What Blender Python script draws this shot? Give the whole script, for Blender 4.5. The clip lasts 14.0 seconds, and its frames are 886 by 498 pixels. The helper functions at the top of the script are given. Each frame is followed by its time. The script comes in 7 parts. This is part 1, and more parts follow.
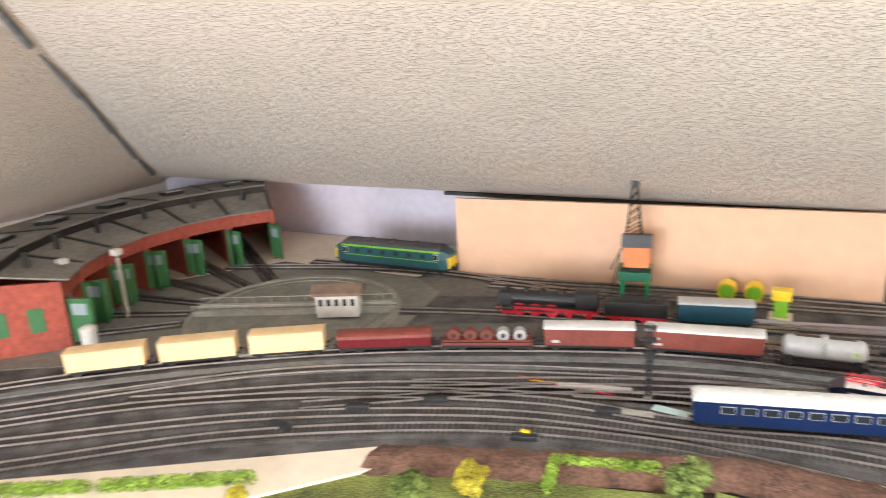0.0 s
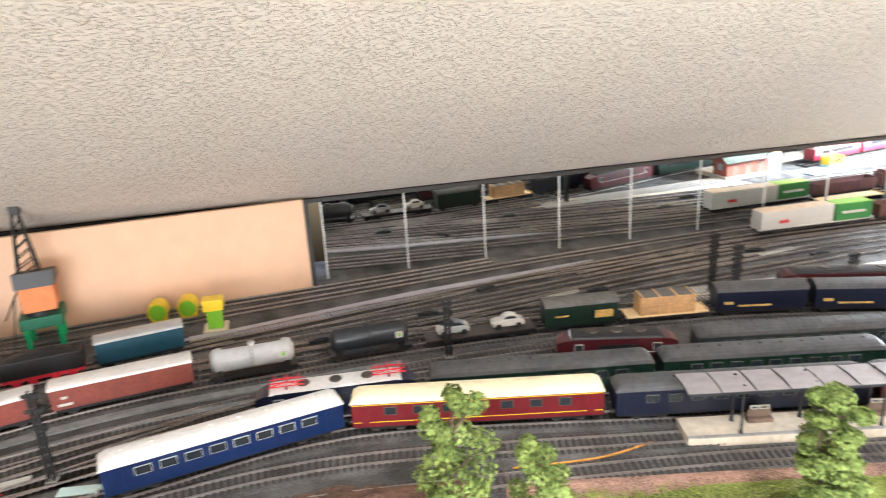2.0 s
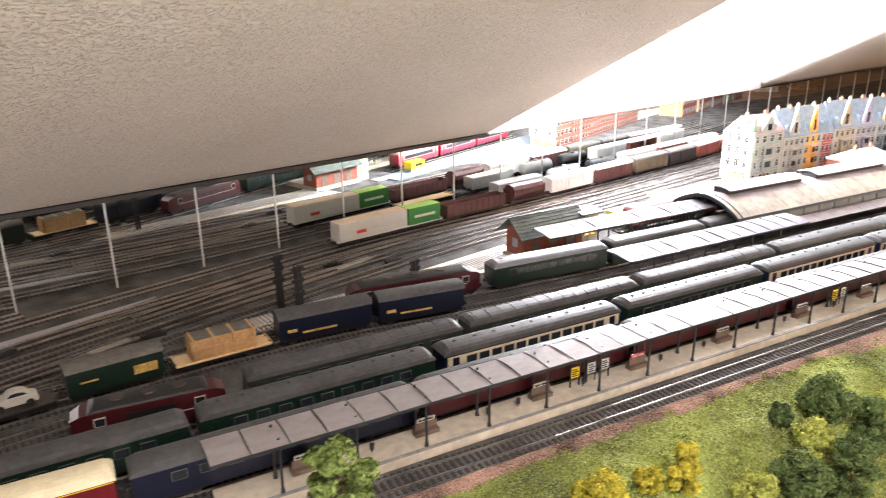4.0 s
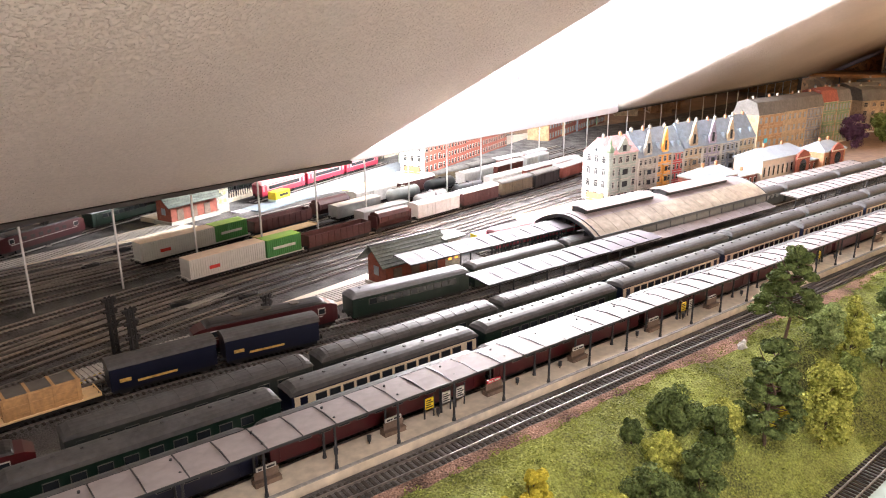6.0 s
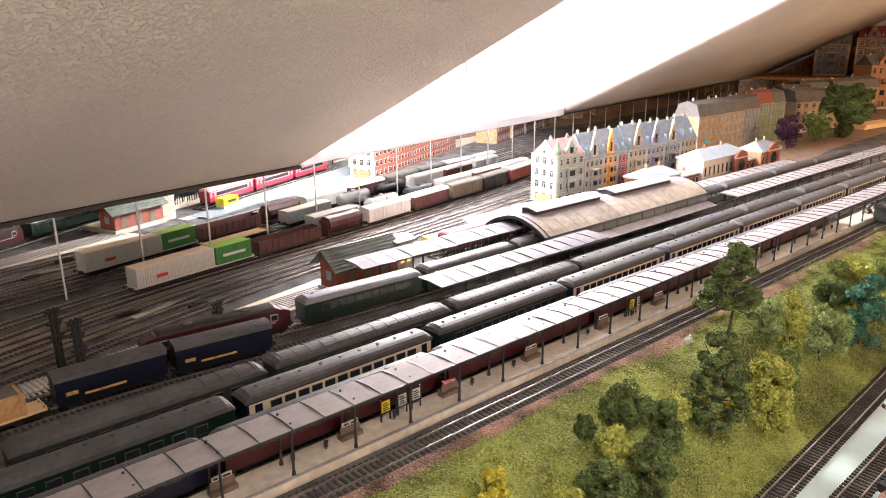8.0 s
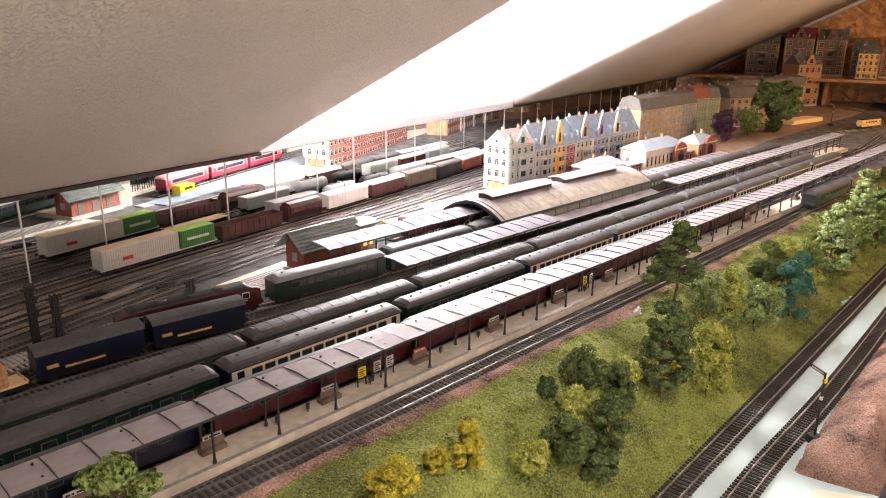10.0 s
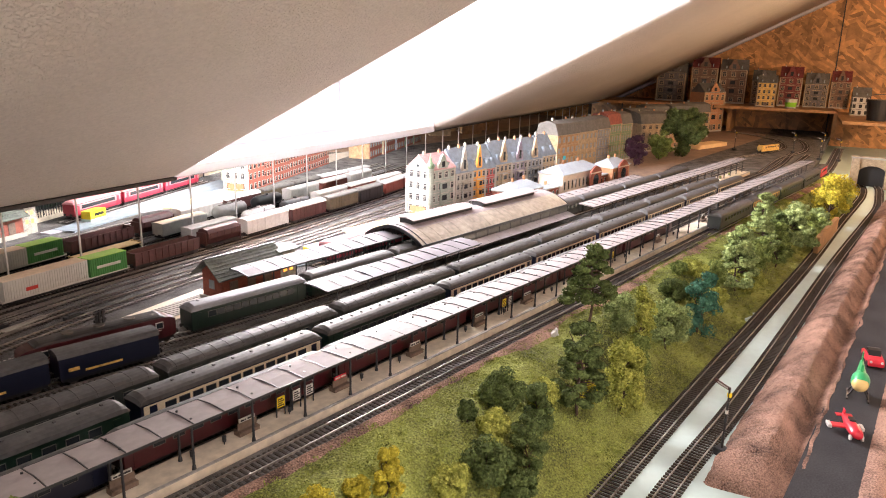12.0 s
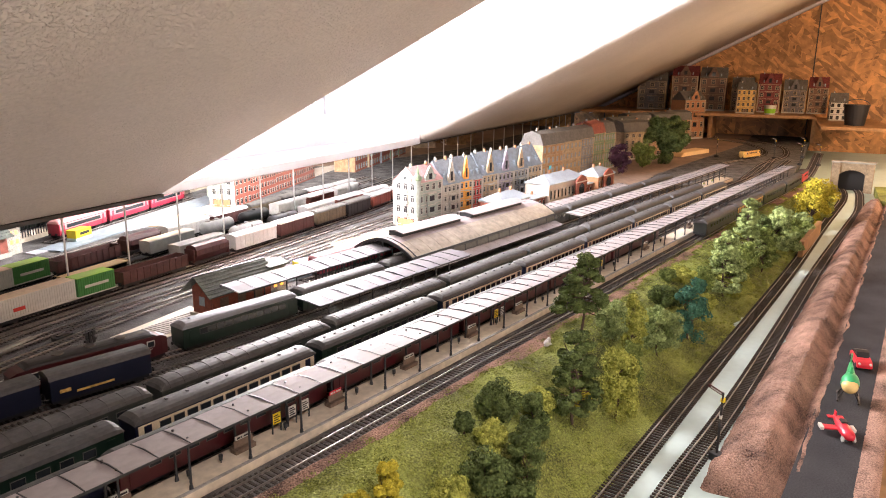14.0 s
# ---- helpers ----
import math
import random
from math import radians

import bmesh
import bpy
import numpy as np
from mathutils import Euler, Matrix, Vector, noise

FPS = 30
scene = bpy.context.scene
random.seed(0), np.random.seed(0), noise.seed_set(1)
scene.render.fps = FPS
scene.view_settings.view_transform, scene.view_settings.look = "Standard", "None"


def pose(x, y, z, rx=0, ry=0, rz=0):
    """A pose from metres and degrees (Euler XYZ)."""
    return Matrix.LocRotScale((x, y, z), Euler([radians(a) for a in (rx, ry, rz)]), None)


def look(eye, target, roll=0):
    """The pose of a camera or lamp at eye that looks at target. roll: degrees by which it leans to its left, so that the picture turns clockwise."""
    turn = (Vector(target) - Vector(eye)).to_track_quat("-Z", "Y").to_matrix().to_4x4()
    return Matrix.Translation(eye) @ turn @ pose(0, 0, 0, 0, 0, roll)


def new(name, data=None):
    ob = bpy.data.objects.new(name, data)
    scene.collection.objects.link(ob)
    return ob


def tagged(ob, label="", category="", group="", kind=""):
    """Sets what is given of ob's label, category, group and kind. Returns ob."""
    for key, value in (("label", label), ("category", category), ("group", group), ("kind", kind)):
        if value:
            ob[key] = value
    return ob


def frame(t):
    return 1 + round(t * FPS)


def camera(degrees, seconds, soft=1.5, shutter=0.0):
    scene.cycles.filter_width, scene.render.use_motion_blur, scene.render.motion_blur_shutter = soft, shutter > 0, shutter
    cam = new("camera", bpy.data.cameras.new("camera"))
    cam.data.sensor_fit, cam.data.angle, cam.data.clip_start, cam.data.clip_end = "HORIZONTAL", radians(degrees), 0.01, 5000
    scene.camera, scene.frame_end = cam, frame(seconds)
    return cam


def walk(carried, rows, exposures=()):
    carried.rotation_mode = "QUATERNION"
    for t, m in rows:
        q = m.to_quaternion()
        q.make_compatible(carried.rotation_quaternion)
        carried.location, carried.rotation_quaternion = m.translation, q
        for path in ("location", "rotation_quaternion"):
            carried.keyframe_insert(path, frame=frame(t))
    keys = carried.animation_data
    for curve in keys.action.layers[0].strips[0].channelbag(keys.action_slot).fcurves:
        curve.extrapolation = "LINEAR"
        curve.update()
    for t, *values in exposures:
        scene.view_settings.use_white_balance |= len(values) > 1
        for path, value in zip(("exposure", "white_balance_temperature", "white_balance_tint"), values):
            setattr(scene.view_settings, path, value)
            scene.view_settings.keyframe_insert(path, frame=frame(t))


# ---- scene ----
cam = camera(63.1, 14.0, soft=1.0, shutter=0.4)

PATH = [
    (0, (-0.87, -1.244, 0.428), (-1.749, 0.46, -0.139), -3.2),
    (0.5, (-0.843, -1.212, 0.423), (-1.391, 0.618, -0.168), -3.6),
    (1, (-0.816, -1.171, 0.422), (-1.027, 0.721, -0.193), -3.6),
    (1.5, (-0.794, -1.122, 0.409), (-0.666, 0.775, -0.209), -3.0),
    (2, (-0.77, -1.097, 0.403), (-0.365, 0.755, -0.235), -3.3),
    (2.5, (-0.75, -1.08, 0.395), (-0.051, 0.676, -0.259), -3.1),
    (3, (-0.717, -1.071, 0.393), (0.21, 0.573, -0.268), -2.7),
    (3.5, (-0.663, -1.057, 0.391), (0.446, 0.47, -0.272), -1.7),
    (4, (-0.606, -1.047, 0.384), (0.631, 0.387, -0.259), -0.7),
    (6.5, (-0.553, -1.059, 0.374), (0.942, 0.142, -0.191), -0.6),
    (7, (-0.553, -1.057, 0.374), (0.968, 0.113, -0.188), -0.5),
    (7.5, (-0.557, -1.059, 0.375), (0.98, 0.09, -0.186), -0.5),
    (8, (-0.559, -1.059, 0.375), (0.994, 0.068, -0.189), -0.5),
    (10.5, (-0.625, -1.071, 0.367), (1.043, -0.124, -0.201), 0.9),
    (11, (-0.617, -1.078, 0.368), (1.084, -0.185, -0.185), 1.2),
    (11.5, (-0.619, -1.074, 0.372), (1.11, -0.223, -0.162), 1.4),
    (12, (-0.62, -1.073, 0.374), (1.129, -0.251, -0.14), 1.5),
    (12.5, (-0.626, -1.07, 0.374), (1.135, -0.263, -0.124), 1.4),
    (13, (-0.622, -1.069, 0.375), (1.144, -0.269, -0.115), 1.1),
    (13.5, (-0.622, -1.067, 0.376), (1.147, -0.272, -0.111), 0.8),
    (14, (-0.625, -1.066, 0.375), (1.149, -0.277, -0.108), 0.6),
]
EXPOSURES = [(0, 2.12, 6000, 10), (2, 2.08, 6000, 10), (3.2, 1.6, 6350, 12), (4.2, 1.2, 6700, 18), (6.5, 0.83, 7000, 23), (14, 0.58, 7200, 25)]
walk(cam, [(t, look(e, g, r)) for t, e, g, r in PATH], EXPOSURES)

# ---- light ----
world = bpy.data.worlds.new("world")
scene.world = world
world.use_nodes = True
wn = world.node_tree
sky = wn.nodes.new("ShaderNodeTexSky")
sky.sky_type, sky.sun_disc = "NISHITA", False
sky.sun_elevation, sky.sun_rotation = radians(40), radians(20)
wn.links.new(sky.outputs[0], wn.nodes["Background"].inputs[0])
wn.nodes["Background"].inputs[1].default_value = 0.1


def area(name, m, sx, sy, watts, colour, spread=180):
    d = bpy.data.lights.new(name, "AREA")
    d.shape, d.size, d.size_y, d.energy, d.color, d.spread = "RECTANGLE", sx, sy, watts, colour, radians(spread)
    ob = new(name, d)
    ob.matrix_world = m
    return ob


# daylight through the dormer window split into two lamps, an added unseen fill lamp above the viewer, the low gable
# window behind, and the warm bulb of the far end
area("dormer_daylight_west", look((1.03, 0.13, 0.68), (-0.5, -1.20, 0.25)), 0.40, 0.75, 18.0, (0.93, 0.97, 1.0), 86)
area("dormer_daylight_east", look((0.66, 0.13, 0.68), (1.9, -1.3, 0.18)), 0.40, 0.75, 19.0, (0.93, 0.97, 1.0), 96)
area("low_window_daylight", look((-1.25, -2.9, 0.26), (-0.95, -0.4, 0.36)), 1.4, 0.7, 16.5, (1.0, 0.96, 0.92))
# added fill from overhead, brightens roofs, platforms and bank on the left
area("overhead_fill_light", look((-0.45, -1.225, 0.740), (-0.45, -1.452, 0.2945)), 0.55, 0.34, 5.5, (0.95, 0.98, 1.0))
bulb = bpy.data.lights.new("workshop_bulb", "POINT")
bulb.energy, bulb.color, bulb.shadow_soft_size = 34.0, (1.0, 0.68, 0.38), 0.05
new("workshop_bulb", bulb).location = (2.6, -2.2, 0.45)


# ---- materials ----
def mat(name, colour, rough=0.6, metal=0.0, var=0.15, scale=60.0, bump=0.0, bump_scale=None, colour2=None, spec=0.5, fine=6.0, island=0.0, deep=0.002, grains=False):
    """A surface with variation at two scales: stains of size 1/scale and grain fine times smaller."""
    m = bpy.data.materials.new(name)
    m.use_nodes = True
    nt = m.node_tree
    b = nt.nodes["Principled BSDF"]
    b.inputs["Roughness"].default_value, b.inputs["Metallic"].default_value = rough, metal
    b.inputs["Specular IOR Level"].default_value = spec
    geo = nt.nodes.new("ShaderNodeTexCoord")
    n1, n2 = nt.nodes.new("ShaderNodeTexNoise"), nt.nodes.new("ShaderNodeTexNoise")
    n1.inputs["Scale"].default_value, n2.inputs["Scale"].default_value = scale, scale * fine
    n1.inputs["Detail"].default_value = n2.inputs["Detail"].default_value = 3.0
    for n in (n1, n2):
        nt.links.new(geo.outputs["Object"], n.inputs["Vector"])
    add = nt.nodes.new("ShaderNodeMath")
    add.operation = "MULTIPLY_ADD"
    add.inputs[1].default_value = 0.5
    half = nt.nodes.new("ShaderNodeMath")
    half.operation = "MULTIPLY"
    half.inputs[1].default_value = 0.5
    nt.links.new(n1.outputs["Fac"], half.inputs[0])
    nt.links.new(n2.outputs["Fac"], add.inputs[0])
    nt.links.new(half.outputs[0], add.inputs[2])
    ramp = nt.nodes.new("ShaderNodeValToRGB")
    c = colour
    lo = [max(0.0, v * (1 - 2 * var)) for v in c]
    hi = colour2 or [min(1.0, v * (1 + 2 * var)) for v in c]
    ramp.color_ramp.elements[0].position, ramp.color_ramp.elements[1].position = 0.36, 0.64
    ramp.color_ramp.elements[0].color, ramp.color_ramp.elements[1].color = (*lo, 1), (*hi, 1)
    nt.links.new(add.outputs[0], ramp.inputs[0])
    out = ramp.outputs[0]
    if island:
        oi = nt.nodes.new("ShaderNodeNewGeometry")
        hsv = nt.nodes.new("ShaderNodeHueSaturation")
        mr = nt.nodes.new("ShaderNodeMapRange")
        mr.inputs[3].default_value, mr.inputs[4].default_value = 1 - island, 1 + island
        nt.links.new(oi.outputs["Random Per Island"], mr.inputs[0])
        nt.links.new(mr.outputs[0], hsv.inputs["Value"])
        nt.links.new(out, hsv.inputs["Color"])
        out = hsv.outputs[0]
    nt.links.new(out, b.inputs["Base Color"])
    if bump:
        bp = nt.nodes.new("ShaderNodeBump")
        bp.inputs["Strength"].default_value, bp.inputs["Distance"].default_value = bump, deep
        src = n2
        if bump_scale:
            src = nt.nodes.new("ShaderNodeTexNoise")
            src.inputs["Scale"].default_value, src.inputs["Detail"].default_value = bump_scale, 2.0
            nt.links.new(geo.outputs["Object"], src.inputs["Vector"])
        hs = src.outputs["Fac"]
        if grains:
            gr = nt.nodes.new("ShaderNodeMapRange")
            gr.interpolation_type = "SMOOTHSTEP"
            gr.inputs[1].default_value, gr.inputs[2].default_value = 0.50, 0.66
            nt.links.new(hs, gr.inputs[0])
            hs = gr.outputs[0]
        nt.links.new(hs, bp.inputs["Height"])
        nt.links.new(bp.outputs[0], b.inputs["Normal"])
    return m


def plain(name, colour, rough=0.5, metal=0.0, var=0.06, scale=120.0):
    return mat(name, colour, rough, metal, var, scale)


def glow(name, colour, strength):
    m = bpy.data.materials.new(name)
    m.use_nodes = True
    b = m.node_tree.nodes["Principled BSDF"]
    b.inputs["Base Color"].default_value = (*colour, 1)
    b.inputs["Emission Color"].default_value, b.inputs["Emission Strength"].default_value = (*colour, 1), strength
    return m


def mirror_glass():
    m = bpy.data.materials.new("mirror")
    m.use_nodes = True
    b = m.node_tree.nodes["Principled BSDF"]
    b.inputs["Base Color"].default_value = (0.86, 0.89, 0.88, 1)
    b.inputs["Metallic"].default_value, b.inputs["Roughness"].default_value = 1.0, 0.012
    return m


MIRROR = mirror_glass()
STUCCO = mat("stucco", (0.78, 0.72, 0.65), 0.85, var=0.04, scale=3, bump=1.0, bump_scale=290, deep=0.0028, grains=True, fine=55)
WHITE = mat("white_paint", (0.62, 0.645, 0.68), 0.6, var=0.02, scale=8)
LAVENDER = mat("lavender_wall", (0.62, 0.61, 0.72), 0.8, var=0.05, scale=9)
PEACH = mat("peach_board", (0.74, 0.50, 0.34), 0.7, var=0.03, scale=6, bump=0.1)
BALLAST = mat("ballast", (0.125, 0.121, 0.118), 0.95, var=0.34, scale=25, bump=0.9, bump_scale=700, fine=26, spec=0.12)
SLEEPER = mat("sleeper", (0.045, 0.036, 0.03), 0.85, var=0.2, scale=90)
RAIL = mat("rail", (0.50, 0.46, 0.43), 0.5, 1.0, var=0.12, scale=50)
GRASS = mat("grass_mat", (0.17, 0.20, 0.045), 0.95, var=0.36, scale=11, bump=1.0, bump_scale=420, colour2=(0.42, 0.48, 0.11), fine=40, deep=0.005)
CYANBOARD = mat("pale_cyan_board", (0.55, 0.71, 0.69), 0.6, var=0.03, scale=12)
PINKGRAVEL = mat("pink_gravel", (0.38, 0.20, 0.15), 0.95, var=0.42, scale=22, bump=1.0, bump_scale=420, colour2=(0.60, 0.36, 0.27), fine=26, deep=0.005)
ASPHALT = mat("asphalt", (0.042, 0.043, 0.047), 0.9, var=0.2, scale=12, bump=0.5, bump_scale=600, spec=0.2, fine=40)
WOOD = mat("wood_board", (0.36, 0.19, 0.08), 0.6, var=0.15, scale=10, bump=0.1)
CONCRETE = mat("concrete", (0.40, 0.38, 0.33), 0.85, var=0.08, scale=30, bump=0.15)
CREAMBOARD = mat("cream_board", (0.78, 0.68, 0.53), 0.75, var=0.04, scale=8)
GREYBOARD = mat("grey_ground", (0.15, 0.14, 0.125), 0.9, var=0.14, scale=12, bump=0.3)
PALEBOARD = mat("pale_lilac_board", (0.46, 0.45, 0.50), 0.7, var=0.05, scale=9)
DIRT = mat("ploughed_earth", (0.14, 0.075, 0.05), 0.95, var=0.3, scale=40, bump=1.0, bump_scale=350)


# ---- builders ----
def part(name, bm, material, parent=None, label="", smooth=False):
    me = bpy.data.meshes.new(name)
    if isinstance(bm, bmesh.types.BMesh):
        bm.to_mesh(me)
        bm.free()
    else:
        me.from_pydata(bm[0], [], bm[1])
        me.update()
    me.materials.append(material)
    if smooth:
        for p in me.polygons:
            p.use_smooth = True
    ob = new(name, me)
    if parent:
        ob.parent = parent
    if label:
        tagged(ob, label)
    return ob


def thing(name, label, category, m=None, group="", kind=""):
    ob = new(name)
    ob.empty_display_size = 0.01
    if m is not None:
        ob.matrix_basis = m
    return tagged(ob, label, category, group, kind)


def structure(ob, label="", category=""):
    return tagged(ob, label, category, kind="structure")


def box(bm, x0, x1, y0, y1, z0, z1, bevel=0.0, m=None):
    vs = [bm.verts.new((x, y, z)) for z in (z0, z1) for x, y in ((x0, y0), (x1, y0), (x1, y1), (x0, y1))]
    fs = [bm.faces.new([vs[i] for i in f]) for f in ((3, 2, 1, 0), (4, 5, 6, 7), (0, 1, 5, 4), (1, 2, 6, 5), (2, 3, 7, 6), (3, 0, 4, 7))]
    if bevel:
        es = list({e for f in fs for e in f.edges})
        r = bmesh.ops.bevel(bm, geom=es, offset=bevel, segments=2, profile=0.5, affect="EDGES")
        vs = list({v for f in r["faces"] for v in f.verts})
    if m is not None:
        bmesh.ops.transform(bm, matrix=m, verts=[v for v in vs if v.is_valid])
    return bm


def boxes(*rows, bevel=0.0):
    bm = bmesh.new()
    for r in rows:
        box(bm, *r, bevel=bevel)
    return bm


def prism(bm, profile, x0, x1, axis="x"):
    """A closed profile of (across, up) points pushed along x (or y)."""
    def at(a, p):
        return (a, p[0], p[1]) if axis == "x" else (p[0], a, p[1])
    a = [bm.verts.new(at(x0, p)) for p in profile]
    b = [bm.verts.new(at(x1, p)) for p in profile]
    n = len(profile)
    for i in range(n):
        bm.faces.new((a[i], a[(i + 1) % n], b[(i + 1) % n], b[i]))
    bm.faces.new(a[::-1])
    bm.faces.new(b)
    bmesh.ops.recalc_face_normals(bm, faces=bm.faces)
    return bm


def slab(points, z0, z1, holes=()):
    """A flat slab with the outline of the points."""
    bm = bmesh.new()
    a = [bm.verts.new((x, y, z0)) for x, y in points]
    b = [bm.verts.new((x, y, z1)) for x, y in points]
    n = len(points)
    for i in range(n):
        bm.faces.new((a[i], a[(i + 1) % n], b[(i + 1) % n], b[i]))
    f1, f2 = bm.faces.new(a[::-1]), bm.faces.new(b)
    bmesh.ops.triangulate(bm, faces=[f1, f2])
    bmesh.ops.recalc_face_normals(bm, faces=bm.faces)
    return bm


def cyl(bm, r0, r1, p0, p1, seg=10):
    p0, p1 = Vector(p0), Vector(p1)
    d = p1 - p0
    m = Matrix.Translation((p0 + p1) / 2) @ d.to_track_quat("Z", "Y").to_matrix().to_4x4()
    bmesh.ops.create_cone(bm, cap_ends=True, segments=seg, radius1=r0, radius2=r1, depth=d.length, matrix=m)
    return bm


def spline(points, step=0.02):
    """A smooth line through the points, in even steps."""
    p = [Vector((x, y, 0)) for x, y in points]
    p = [p[0] * 2 - p[1]] + p + [p[-1] * 2 - p[-2]]
    out = []
    for i in range(1, len(p) - 2):
        a, b, c, d = p[i - 1:i + 3]
        k = max(2, int((c - b).length / step))
        for j in range(k):
            t = j / k
            out.append(0.5 * (2 * b + (c - a) * t + (2 * a - 5 * b + 4 * c - d) * t * t + (3 * b - a - 3 * c + d) * t ** 3))
    out.append(p[-2])
    line = [out[0]]
    for q in out[1:]:
        while (q - line[-1]).length >= step:
            line.append(line[-1] + (q - line[-1]).normalized() * step)
    return line


def sweep(line, profile, z=0.0):
    """A closed profile of (across, up) points pushed along a line in the plane."""
    vs, fs, n = [], [], len(profile)
    for i, p in enumerate(line):
        d = (line[min(i + 1, len(line) - 1)] - line[max(i - 1, 0)]).normalized()
        s = Vector((-d.y, d.x, 0))
        vs += [(p.x + s.x * a, p.y + s.y * a, z + h) for a, h in profile]
    for i in range(len(line) - 1):
        for j in range(n):
            fs.append((i * n + j, i * n + (j + 1) % n, (i + 1) * n + (j + 1) % n, (i + 1) * n + j))
    fs += [tuple(range(n))[::-1], tuple((len(line) - 1) * n + j for j in range(n))]
    return vs, fs


# the station's own axes: s along the platforms, n across them towards the mirror
A = radians(-12.5)
U, V, O = Vector((math.cos(A), math.sin(A), 0)), Vector((-math.sin(A), math.cos(A), 0)), Vector((0, -0.678, 0))


def st(s, n, z=0.0):
    return O + U * s + V * n + Vector((0, 0, z))


def sxy(s, n):
    p = st(s, n)
    return (p.x, p.y)


STM = Matrix.Translation(O) @ Matrix.Rotation(A, 4, "Z")

# ---- room ----
SL = math.tan(radians(27.0))
CX0, CX1 = 0.42, 1.57


def slope_piece(name, x0, x1, y0, y1, label):
    """Sloping attic ceiling from the knee wall (y0) up into the room, with a rounded lower edge."""
    bm = bmesh.new()
    z = lambda y: 0.135 - SL * y
    prof = [(y0 + 0.06, z(y0) + 0.012), (y0 + 0.02, z(y0) - 0.002), (y0, z(y0)), (y0 - 0.02, z(y0 - 0.02))]
    prof += [(y0 + (y1 - y0) * k / 12, z(y0 + (y1 - y0) * k / 12)) for k in range(1, 13)]
    prof += [(y1, z(y1) + 0.15), (y0 + 0.06, z(y0) + 0.16)]
    prism(bm, prof, x0, x1)
    return structure(part(name, bm, STUCCO), label, "ceiling")


slope_piece("ceiling", -2.34, CX0, 0.0, -2.0, "sloping attic ceiling with rough cream stucco")
bm = bmesh.new()
rows = []
for dx, lift in ((0.0, 0.04), (0.002, 0.026), (0.007, 0.014), (0.015, 0.006), (0.026, 0.002), (0.04, 0.0), (1.3, 0.0), (2.73, 0.0)):
    rows.append([bm.verts.new((CX1 + dx, y, 0.137 - SL * y + lift)) for y in [0.03 - 2.03 * k / 40 for k in range(41)]])
for r0, r1 in zip(rows, rows[1:]):
    for i in range(40):
        bm.faces.new((r0[i], r0[i + 1], r1[i + 1], r1[i]))
r = bmesh.ops.extrude_face_region(bm, geom=list(bm.faces))
bmesh.ops.translate(bm, vec=(0, 0, 0.16), verts=[v for v in r["geom"] if isinstance(v, bmesh.types.BMVert)])
bmesh.ops.recalc_face_normals(bm, faces=bm.faces)
structure(part("ceiling", bm, STUCCO, smooth=True), "sloping attic ceiling with rounded edge in warm shade", "ceiling")
bm = bmesh.new()
prism(bm, [(-0.9, 0.135 + 0.9 * SL), (-2.0, 0.135 + 2 * SL), (-2.0, 0.3 + 2 * SL), (-0.9, 0.3 + 0.9 * SL)], CX0, CX1)
structure(part("ceiling", bm, STUCCO), "sloping attic ceiling above the dormer", "ceiling")
# dormer recess
structure(part("window_sill", boxes((CX0, CX1, 0.0, 0.16, 0.132, 0.152)), WHITE), "white painted dormer window sill", "window sill")
structure(part("wall_dormer_left", boxes((CX0 - 0.03, CX0 - 0.001, -0.95, 0.2, 0.62, 1.2), (CX0 - 0.03, CX0 - 0.001, -0.3, 0.2, 0.29, 0.62), (CX0 - 0.03, CX0 - 0.001, 0.0, 0.2, 0.15, 0.29)), WHITE), "white dormer side wall", "wall")
bm = bmesh.new()
prism(bm, [(0.16, 0.15), (0.19, 0.15), (0.19, 0.24), (0.16, 0.24)], CX0, 1.26)
structure(part("wall_dormer_back", bm, WHITE), "white dormer wall under the window", "wall")
structure(part("wall_dormer_right", slab([(1.25, 0.16), (CX1, 0.0), (CX1 + 0.03, 0.02), (1.28, 0.19)], 0.15, 1.2), WHITE), "white splayed dormer side wall", "wall")
bm = bmesh.new()
prism(bm, [(0.02, 0.16), (0.02, 1.2), (-0.95, 1.2), (-0.95, 0.69), (-0.5, 0.46)], CX1 + 0.004, CX1 + 0.03)
structure(part("wall_dormer_side", bm, WHITE), "white dormer side wall", "wall")
structure(part("ceiling", boxes((CX0 - 0.03, CX1 + 0.03, -0.95, 0.2, 1.2, 1.24)), WHITE), "white dormer ceiling", "ceiling")
win = structure(part("window_1", boxes((CX0, 1.25, 0.165, 0.185, 0.24, 0.26), (CX0, 1.25, 0.165, 0.185, 1.1, 1.14), (CX0, CX0 + 0.03, 0.165, 0.185, 0.26, 1.1), (1.22, 1.25, 0.165, 0.185, 0.26, 1.1)), WHITE), "white dormer window in bright daylight", "window")
structure(part("backdrop", boxes((CX0 - 0.3, 2.0, 0.5, 0.51, 0.0, 1.6)), glow("bright_sky", (0.9, 0.95, 1.0), 1.0)), "bright overcast sky outside the window", "sky")

